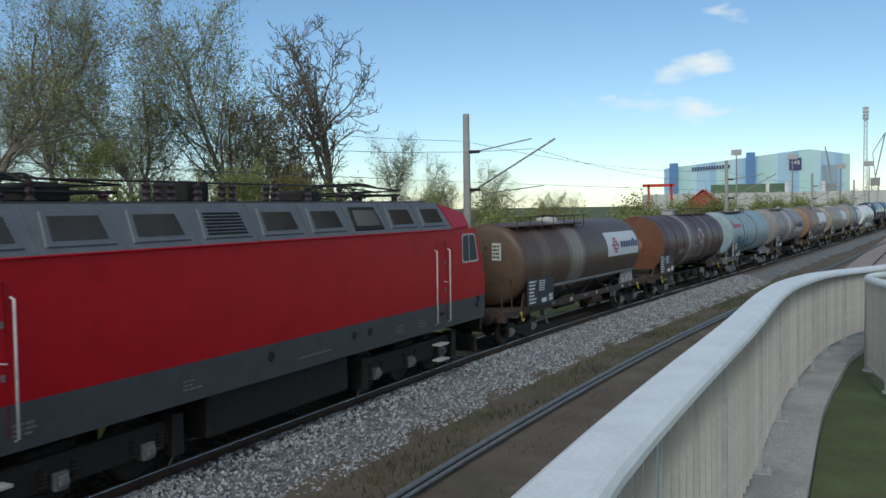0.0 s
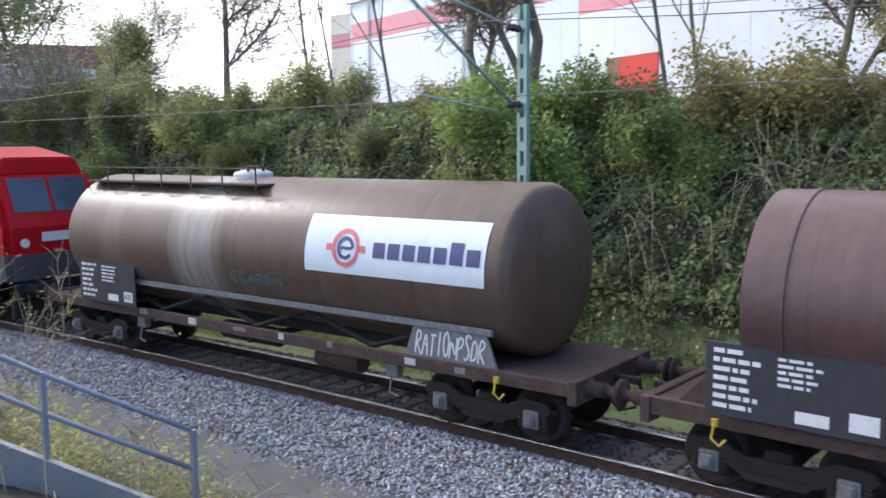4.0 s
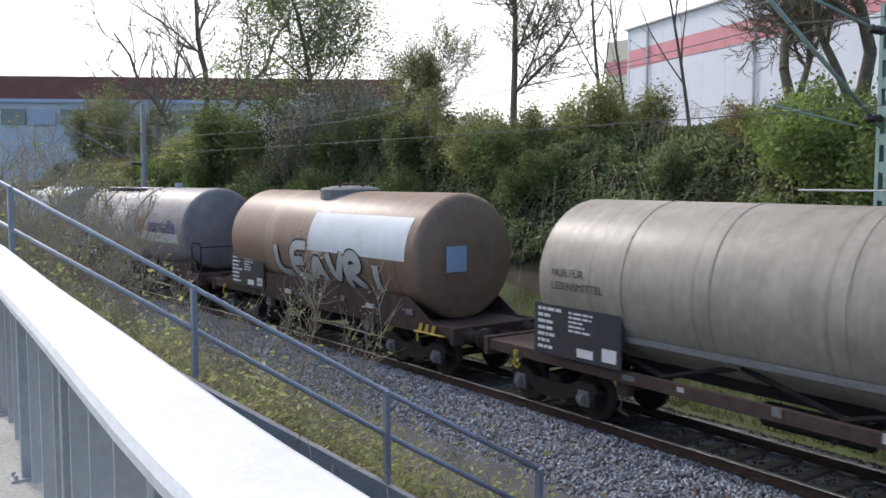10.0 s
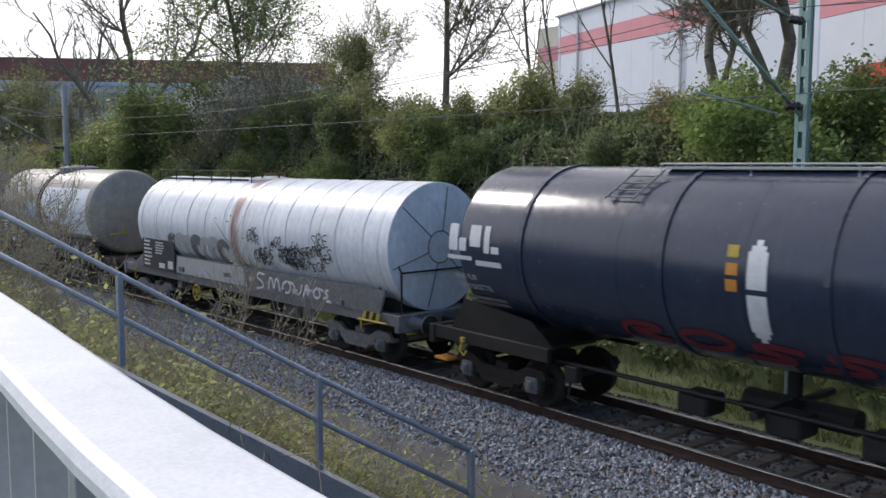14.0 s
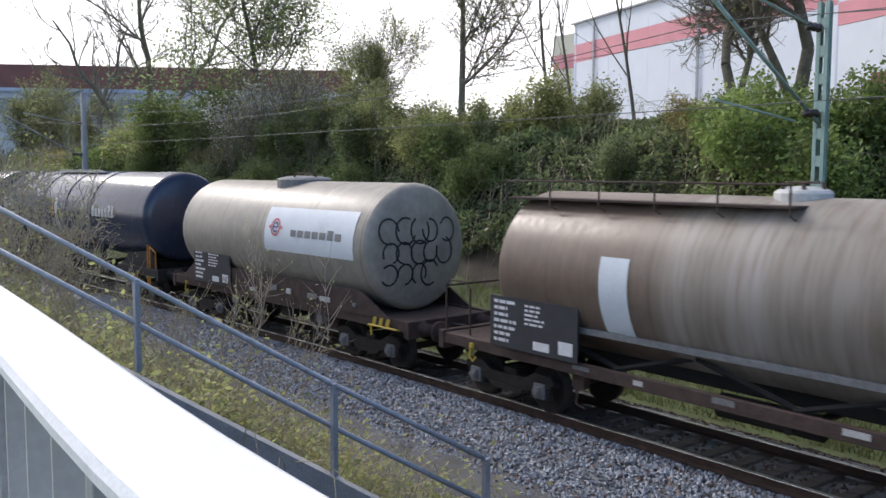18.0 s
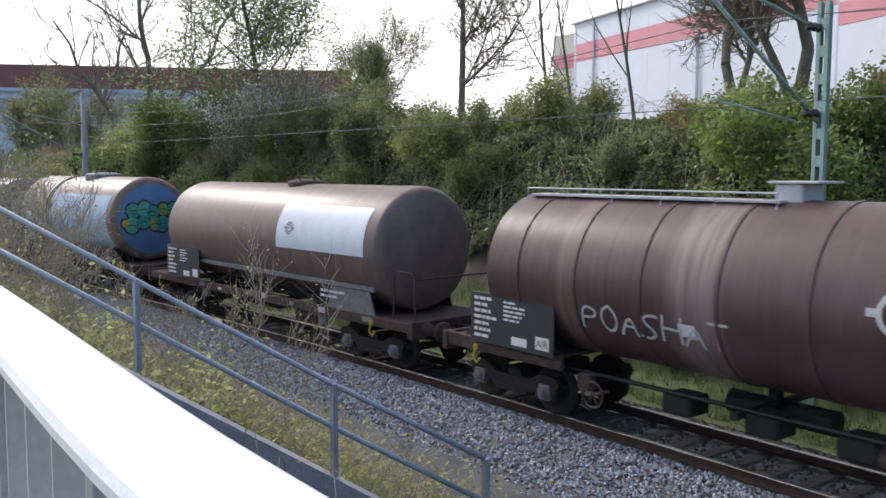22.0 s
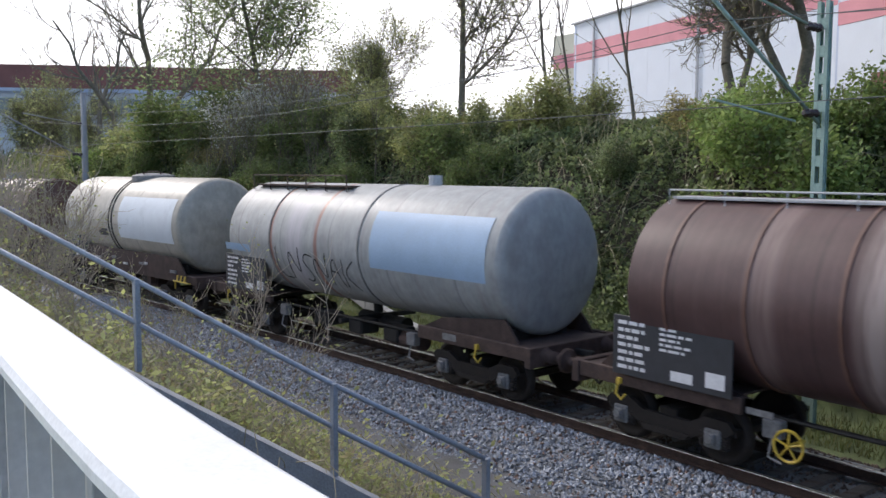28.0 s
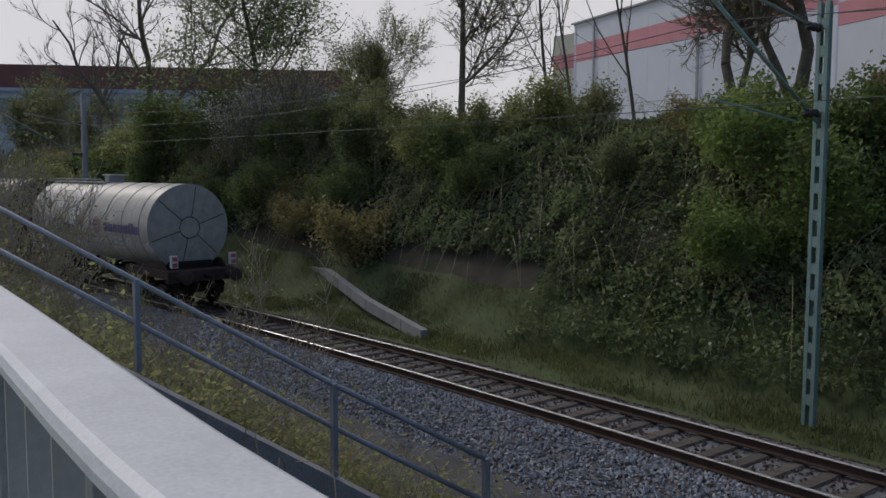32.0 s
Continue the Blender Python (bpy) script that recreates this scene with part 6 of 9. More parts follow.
dome(w["w"], 157.6 - m0, 4.1, M["grime_white"], 0.42, 0.14)
stain(w, (158.4 - m0, 3.0, (0.27, 0.245, 0.21), 0.75), (156.4 - m0, 0.35, (0.36, 0.33, 0.29), 0.5), (157.6 - m0, 0.4, (0.36, 0.33, 0.3), 0.5))
scrawl("graffiti", "COLCHUCK", w["piv"] - 1.2, 1.5, 1.1, 0.13, 0.025, 1.45, w["zc"], M["white"], w["w"], "two lines of small white writing", seed=61, flat=-1.206)
scrawl("graffiti", "RAVERI", w["piv"] - 1.2, 1.3, 0.9, 0.13, 0.025, 1.45, w["zc"], M["white"], w["w"], "two lines of small white writing", seed=62, flat=-1.206)
end_rail(w["w"], w["e0"], -1, M["under"])
END_TAGS.append((w, "C", M["grime_white"]))

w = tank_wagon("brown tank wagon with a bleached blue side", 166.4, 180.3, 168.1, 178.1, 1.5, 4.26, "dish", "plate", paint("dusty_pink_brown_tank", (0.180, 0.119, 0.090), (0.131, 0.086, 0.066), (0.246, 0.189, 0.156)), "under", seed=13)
m0 = 173.35
plate(w, 172.5 - m0, 178.0 - m0, 1.7, 3.6, mat("bleached_blue_side", (0.3, 0.4, 0.5), 0.5, 0, 0.12, 1.5, 0, (0.25, 0.33, 0.42), 0.55), "blue_side", "bleached blue painted side")
for x in (171.9, 172.15):
    hoop(w["w"], x - m0, w["r"], w["zc"], M["black"], 0.05, 0.03)
stain(w, (172.0 - m0, 0.5, (0.62, 0.56, 0.52), 0.7), (169.0 - m0, 0.3, (0.5, 0.42, 0.36), 0.5))
plate(w, 169.4 - m0, 170.2 - m0, 2.45, 2.8, PATCH_WHITE, "blank_sign")
plate(w, 170.5 - m0, 171.3 - m0, 2.25, 2.5, PATCH_WHITE, "blank_sign")
dome(w["w"], 174.2 - m0, 4.24, M["axlebox"], 0.7, 0.14)
END_TAGS.append((w, "colour", None))

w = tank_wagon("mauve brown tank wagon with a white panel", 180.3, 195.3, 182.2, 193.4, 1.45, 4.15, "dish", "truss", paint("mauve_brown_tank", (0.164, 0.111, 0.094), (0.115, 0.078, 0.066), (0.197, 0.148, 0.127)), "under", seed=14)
m0 = 187.8
plate(w, 189.4 - m0, 193.2 - m0, 2.55, 3.65, PATCH_WHITE, label="white panel with a faint emblem")
ring_logo(w["w"], 190.0 - m0, 3.05, w["r"], w["zc"], rad=0.14, red="axlebox", blue="axlebox")
dome(w["w"], 188.6 - m0, 4.12, M["under"], 0.5, 0.12)
bars(w["w"], 3.3, 4.3, -1.21, 1.4, 1.65, 71, rows=2)
end_rail(w["w"], w["e1"], 1, M["under"])

w = tank_wagon("maroon hooped tank wagon with outlined graffiti", 195.3, 209.8, 196.9, 208.6, 1.45, 4.08, "flat", "cradle", T_DARK, "under", seed=15)
m0 = 202.55
for k in range(8):
    hoop(w["w"], 198.2 - m0 + k * 1.4, w["r"], w["zc"], T_DARK)
walkway_top(w["w"], 197.6 - m0, 202.8 - m0, 4.06, y=-0.3, posts=6, rail=0.12, material=M["galv_bar"])
valve_box(w["w"], 202.8 - m0, 4.02)
ring_logo(w["w"], 205.0 - m0, 2.75, w["r"], w["zc"], rad=0.27, red="grime_white", blue="under")
word_bars(w["w"], 205.6 - m0, 208.3 - m0, 2.55, 2.75, w["r"], w["zc"], M["faded_blue"], 7, (5,))
scrawl("graffiti", "POASHAT", 199.7 - m0, 1.85, 2.9, 0.42, 0.045, 1.45, w["zc"], M["grime_white"], w["w"], "pale outlined tags", seed=72)
scrawl("graffiti", "COLSHO", 206.3 - m0, 1.95, 1.5, 0.5, 0.05, 1.45, w["zc"], M["white"], w["w"], "white sprayed tag", seed=73)
stain(w, (202.0 - m0, 0.6, (0.32, 0.25, 0.22), 0.6), (199.4 - m0, 0.3, (0.25, 0.16, 0.13), 0.5))
plate(w, 201.7 - m0, 202.0 - m0, 2.0, 2.2, M["white"], "white_label")
hand_wheel(w["w"], -2.6, 0.72, M["under"])

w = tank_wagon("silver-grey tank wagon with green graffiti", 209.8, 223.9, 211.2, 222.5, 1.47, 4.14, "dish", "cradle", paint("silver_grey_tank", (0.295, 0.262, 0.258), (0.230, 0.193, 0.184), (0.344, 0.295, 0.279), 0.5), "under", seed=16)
m0 = 216.85
for x in (214.6, 218.6):
    hoop(w["w"], x - m0, w["r"], w["zc"], M["axlebox"], 0.09, 0.03)
stain(w, (216.5 - m0, 0.7, (0.62, 0.6, 0.58), 0.8), (215.9 - m0, 0.14, (0.5, 0.2, 0.05), 0.9), (217.1 - m0, 0.12, (0.45, 0.2, 0.06), 0.8), (218.6 - m0, 0.14, (0.3, 0.14, 0.08), 0.6), (221.0 - m0, 0.8, (0.5, 0.48, 0.46), 0.4))
scrawl("graffiti", "LERUPN", 214.0 - m0, 1.75, 5.0, 0.6, 0.13, 1.47, w["zc"], SPRAY_GREEN, w["w"], "green block-letter graffiti", seed=74, lift=0.02)
ring_logo(w["w"], 219.3 - m0, 2.85, w["r"], w["zc"], rad=0.3)
word_bars(w["w"], 220.1 - m0, 222.4 - m0, 2.68, 2.85, w["r"], w["zc"], M["grime_white"], 7, (5,))
walkway_top(w["w"], 217.9 - m0, 222.2 - m0, 4.12, y=-0.4, posts=6, rail=0.28, material=M["galv_bar"])
plate(w, 221.6 - m0, 222.45 - m0, 1.85, 2.05, M["board"], "dark_sign")
end_rail(w["w"], w["e1"], 1, M["under"])
END_TAGS.append((w, "sign", None))

w = tank_wagon("rust-red hooped tank wagon with green and white graffiti", 223.9, 239.2, 225.3, 236.9, 1.47, 4.12, "flat", "cradle", T_RUST, "under", seed=17)
m0 = 231.55
for k in range(8):
    hoop(w["w"], 226.5 - m0 + k * 1.42, w["r"], w["zc"], T_DARK)
walkway_top(w["w"], 225.9 - m0, 231.0 - m0, 4.08, y=-0.3, posts=6, rail=0.12, material=M["galv_bar"])
valve_box(w["w"], 231.0 - m0, 4.05)
block(w, "DIACK", 228.4 - m0, 1.95, 3.9, 0.82, mat("mint_spray", (0.42, 0.6, 0.52), 0.6, 0, 0.25, 3), SPRAY_GREEN, "large mint green graffiti", 0.24, 0.03, 75)
stain(w, (230.6 - m0, 0.5, (0.34, 0.27, 0.24), 0.6), (227.4 - m0, 0.3, (0.26, 0.17, 0.14), 0.5))
ring_logo(w["w"], 233.4 - m0, 2.85, w["r"], w["zc"], rad=0.34, red="axlebox", blue="under")
word_bars(w["w"], 234.1 - m0, 236.6 - m0, 2.65, 2.9, w["r"], w["zc"], M["faded_blue"], 7, (5,))
scrawl("graffiti", "CSERPO", 233.5 - m0, 1.8, 3.1, 0.66, 0.05, 1.47, w["zc"], M["grime_white"], w["w"], "grey outlined graffiti", seed=76)
scrawl("graffiti", "BNDER", 226.3 - m0, 2.45, 0.9, 0.24, 0.035, 1.47, w["zc"], M["white"], w["w"], "small white tag", seed=77)
hand_wheel(w["w"], -2.6, 0.72, M["yellow"])

w = tank_wagon("cream white tank wagon with a bleached panel", 239.2, 252.8, 241.3, 251.2, 1.52, 4.26, "dish", "plate", paint("cream_tank", (0.410, 0.377, 0.312), (0.295, 0.262, 0.213), (0.459, 0.426, 0.369)), "under", seed=18)
m0 = 246.0
plate(w, 247.0 - m0, 251.1 - m0, 2.2, 3.6, PATCH_WHITE, label="bleached panel")
for x in (246.2, 246.45):
    hoop(w["w"], x - m0, w["r"], w["zc"], M["black"], 0.05, 0.03)
dome(w["w"], 246.6 - m0, 4.24, M["axlebox"], 0.75, 0.12)
plate(w, 245.2 - m0, 246.0 - m0, 2.2, 2.45, M["board"], "dark_sign")

w = tank_wagon("pale grey tank wagon with a blue panel", 252.8, 266.8, 254.1, 265.3, 1.47, 4.18, "dish", "cradle", T_GREYBLUE, "under", seed=19)
m0 = 259.8
for x in (257.0, 261.0):
    hoop(w["w"], x - m0, w["r"], w["zc"], M["axlebox"], 0.05, 0.02)
plate(w, 261.45 - m0, 265.2 - m0, 2.35, 3.6, PATCH_BLUE, label="blue painted panel")
plate(w, 254.5 - m0, 255.9 - m0, 2.3, 2.5, PATCH_BLUE, "blue_band")
stain(w, (257.05 - m0, 0.12, (0.28, 0.1, 0.06), 0.9), (259.2 - m0, 0.1, (0.28, 0.1, 0.06), 0.9), (258.2 - m0, 0.55, (0.5, 0.47, 0.5), 0.7))
walkway_top(w["w"], 255.0 - m0, 259.6 - m0, 4.12, y=-0.5, posts=6, rail=0.26)
scrawl("graffiti", "LNSNAK", 257.2 - m0, 1.75, 3.6, 0.8, 0.035, 1.47, w["zc"], SPRAY_BLACK, w["w"], "jagged black tag", seed=80)
bm = bmesh.new()
lathe(bm, [(0, 0.16), (0.28, 0.16), (0.28, 0.0)], 12, "z", (262.0 - m0, 0, 4.12))
part("vent_pipe", bm, M["galv_bar"], w["w"])

w = tank_wagon("maroon hooped tank wagon with a ring emblem", 266.8, 281.3, 268.2, 279.9, 1.47, 4.1, "flat", "cradle", T_DARK, "under", seed=20)
m0 = 274.05
for k in range(8):
    hoop(w["w"], 269.4 - m0 + k * 1.4, w["r"], w["zc"], T_RUST)
walkway_top(w["w"], 268.8 - m0, 274.0 - m0, 4.08, y=-0.3, posts=6, rail=0.12, material=M["galv_bar"])
valve_box(w["w"], 273.9 - m0, 4.05)
ring_logo(w["w"], 276.15 - m0, 2.7, w["r"], w["zc"], rad=0.36, red="grime_white", blue="logo_red")
word_bars(w["w"], 277.00 - m0, 280.00 - m0, 2.5, 2.7, w["r"], w["zc"], M["faded_blue"], 7, (5,))
hand_wheel(w["w"], -2.6, 0.72, M["yellow"])
stain(w, (272.8 - m0, 0.5, (0.4, 0.33, 0.3), 0.7), (271.0 - m0, 0.3, (0.28, 0.2, 0.18), 0.5))
plate(w, 272.9 - m0, 273.2 - m0, 2.1, 2.3, M["white"], "white_label")

w = tank_wagon("pale steel hooped tank wagon, last of the train", 281.3, 296.1, 282.8, 294.4, 1.47, 4.05, "flat", "cradle", T_STEEL, "under", seed=21)
m0 = 288.7
for k in range(8):
    hoop(w["w"], 284.0 - m0 + k * 1.4, w["r"], w["zc"], T_STEEL)
walkway_top(w["w"], 283.4 - m0, 288.6 - m0, 4.04, y=-0.3, posts=6, rail=0.12, material=M["galv_bar"])
valve_box(w["w"], 288.4 - m0, 4.0)
ring_logo(w["w"], 290.2 - m0, 2.55, w["r"], w["zc"], rad=0.26, red="faded_red", blue="faded_blue")
word_bars(w["w"], 290.9 - m0, 293.9 - m0, 2.35, 2.62, w["r"], w["zc"], M["faded_blue"], 7, (5,))
scrawl("graffiti", "SEOMA", 285.6 - m0, 1.95, 3.0, 0.6, 0.07, 1.47, w["zc"], SPRAY_BLACK, w["w"], "rounded black tag", seed=82)
scrawl("graffiti", "LEEVR", 291.2 - m0, 1.8, 1.9, 0.35, 0.05, 1.47, w["zc"], M["white"], w["w"], "white sprayed tag", seed=83)
scrawl("graffiti", "HON", 294.0 - m0, 1.75, 0.6, 0.35, 0.05, 1.47, w["zc"], M["white"], w["w"], "white sprayed tag", seed=84)
hand_wheel(w["w"], -2.7, 0.72, M["under"])
end_seams(w, M["under"])
stain(w, (288.0 - m0, 0.6, (0.8, 0.8, 0.78), 0.8), (287.1 - m0, 0.35, (0.36, 0.27, 0.18), 0.6), (285.6 - m0, 0.5, (0.42, 0.34, 0.24), 0.5), (290.5 - m0, 0.4, (0.4, 0.36, 0.28), 0.4))
for y in (-1.05, 1.05):
    bm = bmesh.new()
    box(bm, w["e1"] - 0.05, w["e1"] + 0.09, y - 0.12, y + 0.12, 1.35, 1.75, 0.01)
    ob = part("tail_sign", bm, M["white"], w["w"], "white tail sign with red triangles")
    for z0 in (1.38, 1.58):
        bm = bmesh.new()
        box(bm, w["e1"] + 0.09, w["e1"] + 0.096, y - 0.09, y + 0.09, z0, z0 + 0.13)
        part("red_triangle", bm, M["logo_red"], ob)


# painting on the round ends of some tanks
def end_point(w, y, z, lift):
    return (w["x1"] + 0.14 + dish(math.hypot(y, z), w["r"]) + lift, y, z)


def end_stroke(bm, w, pts, wd, lift=0.015):
    prev = None
    pts = [Vector(p) for p in dense(rounded(pts), 2)]
    for i, p in enumerate(pts):
        d = (pts[min(i + 1, len(pts) - 1)] - pts[max(i - 1, 0)]).normalized()
        n = Vector((-d.y, d.x)) * wd / 2
        cur = [bm.verts.new(end_point(w, *v, lift)) for v in (p + n, p - n)]
        if prev:
            bm.faces.new((prev[0], prev[1], cur[1], cur[0]))
        prev = cur


def end_blob(bm, w, cy, cz, ry, rz, lift):
    ring = [bm.verts.new(end_point(w, cy + ry * math.cos(a), cz + rz * math.sin(a), lift)) for a in [k * math.pi / 8 for k in range(16)]]
    c = bm.verts.new(end_point(w, cy, cz, lift))
    for k in range(16):
        bm.faces.new((c, ring[k], ring[(k + 1) % 16]))


for w, word, material in END_TAGS:
    at = pose(0, 0, w["zc"])
    rng = random.Random(len(word))
    if word == "C":
        for pts in ([(-0.5, -0.1), (0.1, -0.06), (0.55, -0.02), (0.62, 0.35), (0.3, 0.72), (-0.1, 0.75), (-0.52, 0.45), (-0.7, 0.0), (-0.55, -0.42), (-0.1, -0.6), (0.6, -0.58)], [(-0.55, -0.42), (-0.62, -0.8), (-0.45, -0.9)]):
            bm = bmesh.new()
            end_stroke(bm, w, pts, 0.065)
            part("graffiti", bm, material, w["w"], "white sprayed loops on the tank end").matrix_basis = at
    elif word == "SOBSE":
        for k in range(14):
            bm = bmesh.new()
            cy, cz, rr = -0.95 + 0.42 * (k % 5) + rng.uniform(-0.08, 0.08), 0.4 - 0.5 * (k // 5), rng.uniform(0.2, 0.28)
            end_stroke(bm, w, [(cy + rr * math.cos(a * 0.55 + k), cz + rr * math.sin(a * 0.55 + k) * 1.15) for a in range(10)], 0.045)
            part("graffiti", bm, material, w["w"], "black outlined bubble letters on the tank end").matrix_basis = at
    elif word == "colour":
        bm = bmesh.new()
        rings = [[bm.verts.new(end_point(w, rr * math.cos(a), rr * math.sin(a), 0.006)) for a in [k * math.pi / 16 for k in range(32)]] for rr in (0.35, 0.7, 1.0, 1.26)]
        c = bm.verts.new(end_point(w, 0, 0, 0.006))
        for k in range(32):
            bm.faces.new((c, rings[0][k], rings[0][(k + 1) % 32]))
            for p, q in zip(rings, rings[1:]):
                bm.faces.new((p[k], q[k], q[(k + 1) % 32], p[(k + 1) % 32]))
        part("end_panel", bm, mat("end_blue", (0.1, 0.19, 0.34), 0.5, 0, 0.15, 2), w["w"], "blue sprayed tank end", smooth=True).matrix_basis = at
        blobs = [(-0.74 + 0.37 * (k % 5) + 0.05 * math.sin(k * 2.1), 0.3 - 0.46 * (k // 5) + 0.06 * math.sin(k * 2.3), 0.235 + 0.03 * math.sin(k * 1.7)) for k in range(10)] + [(-1.02, -0.14, 0.12)]
        bm = bmesh.new()
        for k, (cy, cz, rr) in enumerate(blobs):
            end_blob(bm, w, cy, cz, rr + 0.06, rr * 1.12 + 0.06, 0.012 + 0.0006 * k)
        part("graffiti", bm, SPRAY_BLACK, w["w"], "black edge round the bubble letters").matrix_basis = at
        for k, (cy, cz, rr) in enumerate(blobs):
            bm = bmesh.new()
            end_blob(bm, w, cy, cz, rr, rr * 1.12, 0.022 + 0.001 * k)
            part("graffiti", bm, M["yellow"] if k == 10 else (SPRAY_SEA, SPRAY_GREEN, SPRAY_SEA, SPRAY_OLIVE)[k % 4], w["w"], "teal, green and yellowish bubble letters").matrix_basis = at
            for pts in () if k == 10 else ([(cy - 0.2, cz - 0.02), (cy - 0.02, cz + 0.03), (cy + 0.1, cz)], [(cy + 0.16, cz + 0.16), (cy + 0.2, cz), (cy + 0.16, cz - 0.18)])[:1 + k % 2]:
                bm = bmesh.new()
                end_stroke(bm, w, pts, 0.03, 0.036 + 0.0005 * k)
                part("graffiti", bm, SPRAY_BLACK, w["w"], "black strokes").matrix_basis = at
    else:
        for y0, y1, mt, nm in ((-0.62, -0.36, M["yellow"], "hazard_sign"), (-0.34, -0.1, M["orange"], "hazard_sign"), (-0.1, 0.05, PATCH_BLUE, "blue_label")):
            bm = bmesh.new()
            box(bm, w["x1"] + 0.44, w["x1"] + 0.475, y0, y1, 0.1, 0.5)
            part(nm, bm, mt, w["w"]).matrix_basis = at
        ladder(w["w"], w["x1"] + 0.55, 0.45, 1.3, 3.9, M["under"])
        end_rail(w["w"], w["e1"], 1, M["under"])


# ---- electric locomotive ----
def locomotive():
    L = thing("electric_locomotive", "red electric locomotive with a grey roof and grey skirt", "locomotive")
    h, mid = 10.05, -25.45            # half the body's length, its middle on the train
    RIDING.append((L, mid, 5.6))
    zs, zr, zw, ze, zt = 1.3, 2.0, 2.7, 4.07, 4.85      # skirt, red side, waist, eaves, roof
    rake = lambda z: 0.0 if z < zw else 0.75 * (z - zw) / (4.54 - zw)

    def body(bm, levels):
        rings = [[bm.verts.new((sx * (h - rake(z)), sy * half, z)) for sx, sy in ((-1, -1), (1, -1), (1, 1), (-1, 1))] for z, half in levels]
        bm.faces.new(rings[0][::-1])
        bm.faces.new(rings[-1])
        for a, b in zip(rings, rings[1:]):
            for i in range(4):
                bm.faces.new((a[i], a[(i + 1) % 4], b[(i + 1) % 4], b[i]))
        bmesh.ops.bevel(bm, geom=[e for e in bm.edges if abs(e.verts[0].co.z - e.verts[1].co.z) > 0.1], offset=0.16, segments=4, affect="EDGES")
        bmesh.ops.recalc_face_normals(bm, faces=bm.faces)
    bm = bmesh.new()
    body(bm, ((zs, 1.46), (zr, 1.49)))
    part("skirt", bm, M["loco_grey"], L, "grey lower band")
    bm = bmesh.new()
    body(bm, ((zr + 0.003, 1.49), (zw, 1.49), (ze, 1.46)))
    part("body", bm, M["loco_red"], L, "glossy red side walls")
    a = h - 2.55
    bm = bmesh.new()
    v = [[bm.verts.new((x, y, z)) for y, z in ((-1.46, ze + 0.004), (-1.06, zt), (1.06, zt), (1.46, ze + 0.004))] for x in (-a, a)]
    for sgn, r in ((-1, v[0]), (1, v[1])):
        for q in (0, 3):
            r[q].co.x += sgn * 0.3
    bm.faces.new(v[0])
    bm.faces.new(v[1][::-1])
    for i in range(4):
        bm.faces.new((v[0][i], v[0][(i + 1) % 4], v[1][(i + 1) % 4], v[1][i]))
    bmesh.ops.recalc_face_normals(bm, faces=bm.faces)
    part("roof", bm, M["loco_roof"], L, "sloping grey roof flank")
    bm = bmesh.new()
    box(bm, -a + 0.2, a - 0.2, -0.9, 0.9, zt + 0.004, zt + 0.04)
    part("roof_walkway", bm, M["loco_grey"], L)
    for y in (-1.475, 1.475):
        bm = bmesh.new()
        tube(bm, [(-a - 0.3, y, ze), (a + 0.3, y, ze)], 0.022, 5)
        part("drip_rail", bm, M["loco_red"], L)
    for sgn in (-1, 1):
        bm = bmesh.new()
        v0 = [bm.verts.new((sgn * (a + 0.01 + e), y, z)) for y, z, e in ((-1.46, ze + 0.004, 0.3), (-1.06, zt, 0), (1.06, zt, 0), (1.46, ze + 0.004, 0.3))]
        v1 = [bm.verts.new((sgn * (h - 0.72), y, z)) for y, z in ((-1.3, ze + 0.004), (-1.05, 4.54), (1.05, 4.54), (1.3, ze + 0.004))]
        bm.faces.new(v0)
        bm.faces.new(v1[::-1])
        for i in range(4):
            bm.faces.new((v0[i], v0[(i + 1) % 4], v1[(i + 1) % 4], v1[i]))
        bmesh.ops.recalc_face_normals(bm, faces=bm.faces)
        bmesh.ops.bevel(bm, geom=list(bm.edges), offset=0.05, segments=2, affect="EDGES")
        part("cab_roof", bm, M["loco_red"], L, "rounded red cab roof")
        for y0, y1 in ((-1.12, -0.05), (0.05, 1.12)):
            bm = bmesh.new()
            vs = [bm.verts.new((sgn * (h - rake(z) + 0.012), y, z)) for y, z in ((y0, 3.1), (y1, 3.1), (y1, 4.0), (y0, 4.0))]
            bm.faces.new(vs if sgn > 0 else vs[::-1])
            part("windscreen", bm, M["glass"], L)
        for ys in (-1, 1):
            side = lambda z, e: ys * (1.49 - 0.03 * (z - zw) / (ze - zw) + e)
            def outline(g):
                """Rounded window outline, its outer edge raked like the cab front."""
                c = [(1.75, 3.06), (0.6, 3.06), (0.82, 3.92), (1.72, 3.92)]
                m = Vector((1.25, 3.49))
                out = []
                for k in range(4):
                    p, q, r = Vector(c[k - 1]), Vector(c[k]), Vector(c[(k + 1) % 4])
                    for u in (0.16, 0.06, 0.0, -0.06, -0.16):
                        t = q + (p - q).normalized() * max(u, 0) + (r - q).normalized() * max(-u, 0)
                        if u == 0.0:
                            t = q + ((p - q).normalized() + (r - q).normalized()) * 0.045
                        out.append(m + (t - m) * g)
                return out
            rim, hole = outline(1.0), outline(0.88)
            bm = bmesh.new()
            va = [bm.verts.new((sgn * (h - p.x), side(p.y, 0.012), p.y)) for p in rim]
            vb = [bm.verts.new((sgn * (h - p.x), side(p.y, 0.012), p.y)) for p in hole]
            for i in range(len(va)):
                bm.faces.new((va[i], va[(i + 1) % 20], vb[(i + 1) % 20], vb[i]))
            x0_ = sgn * (h - 1.26)
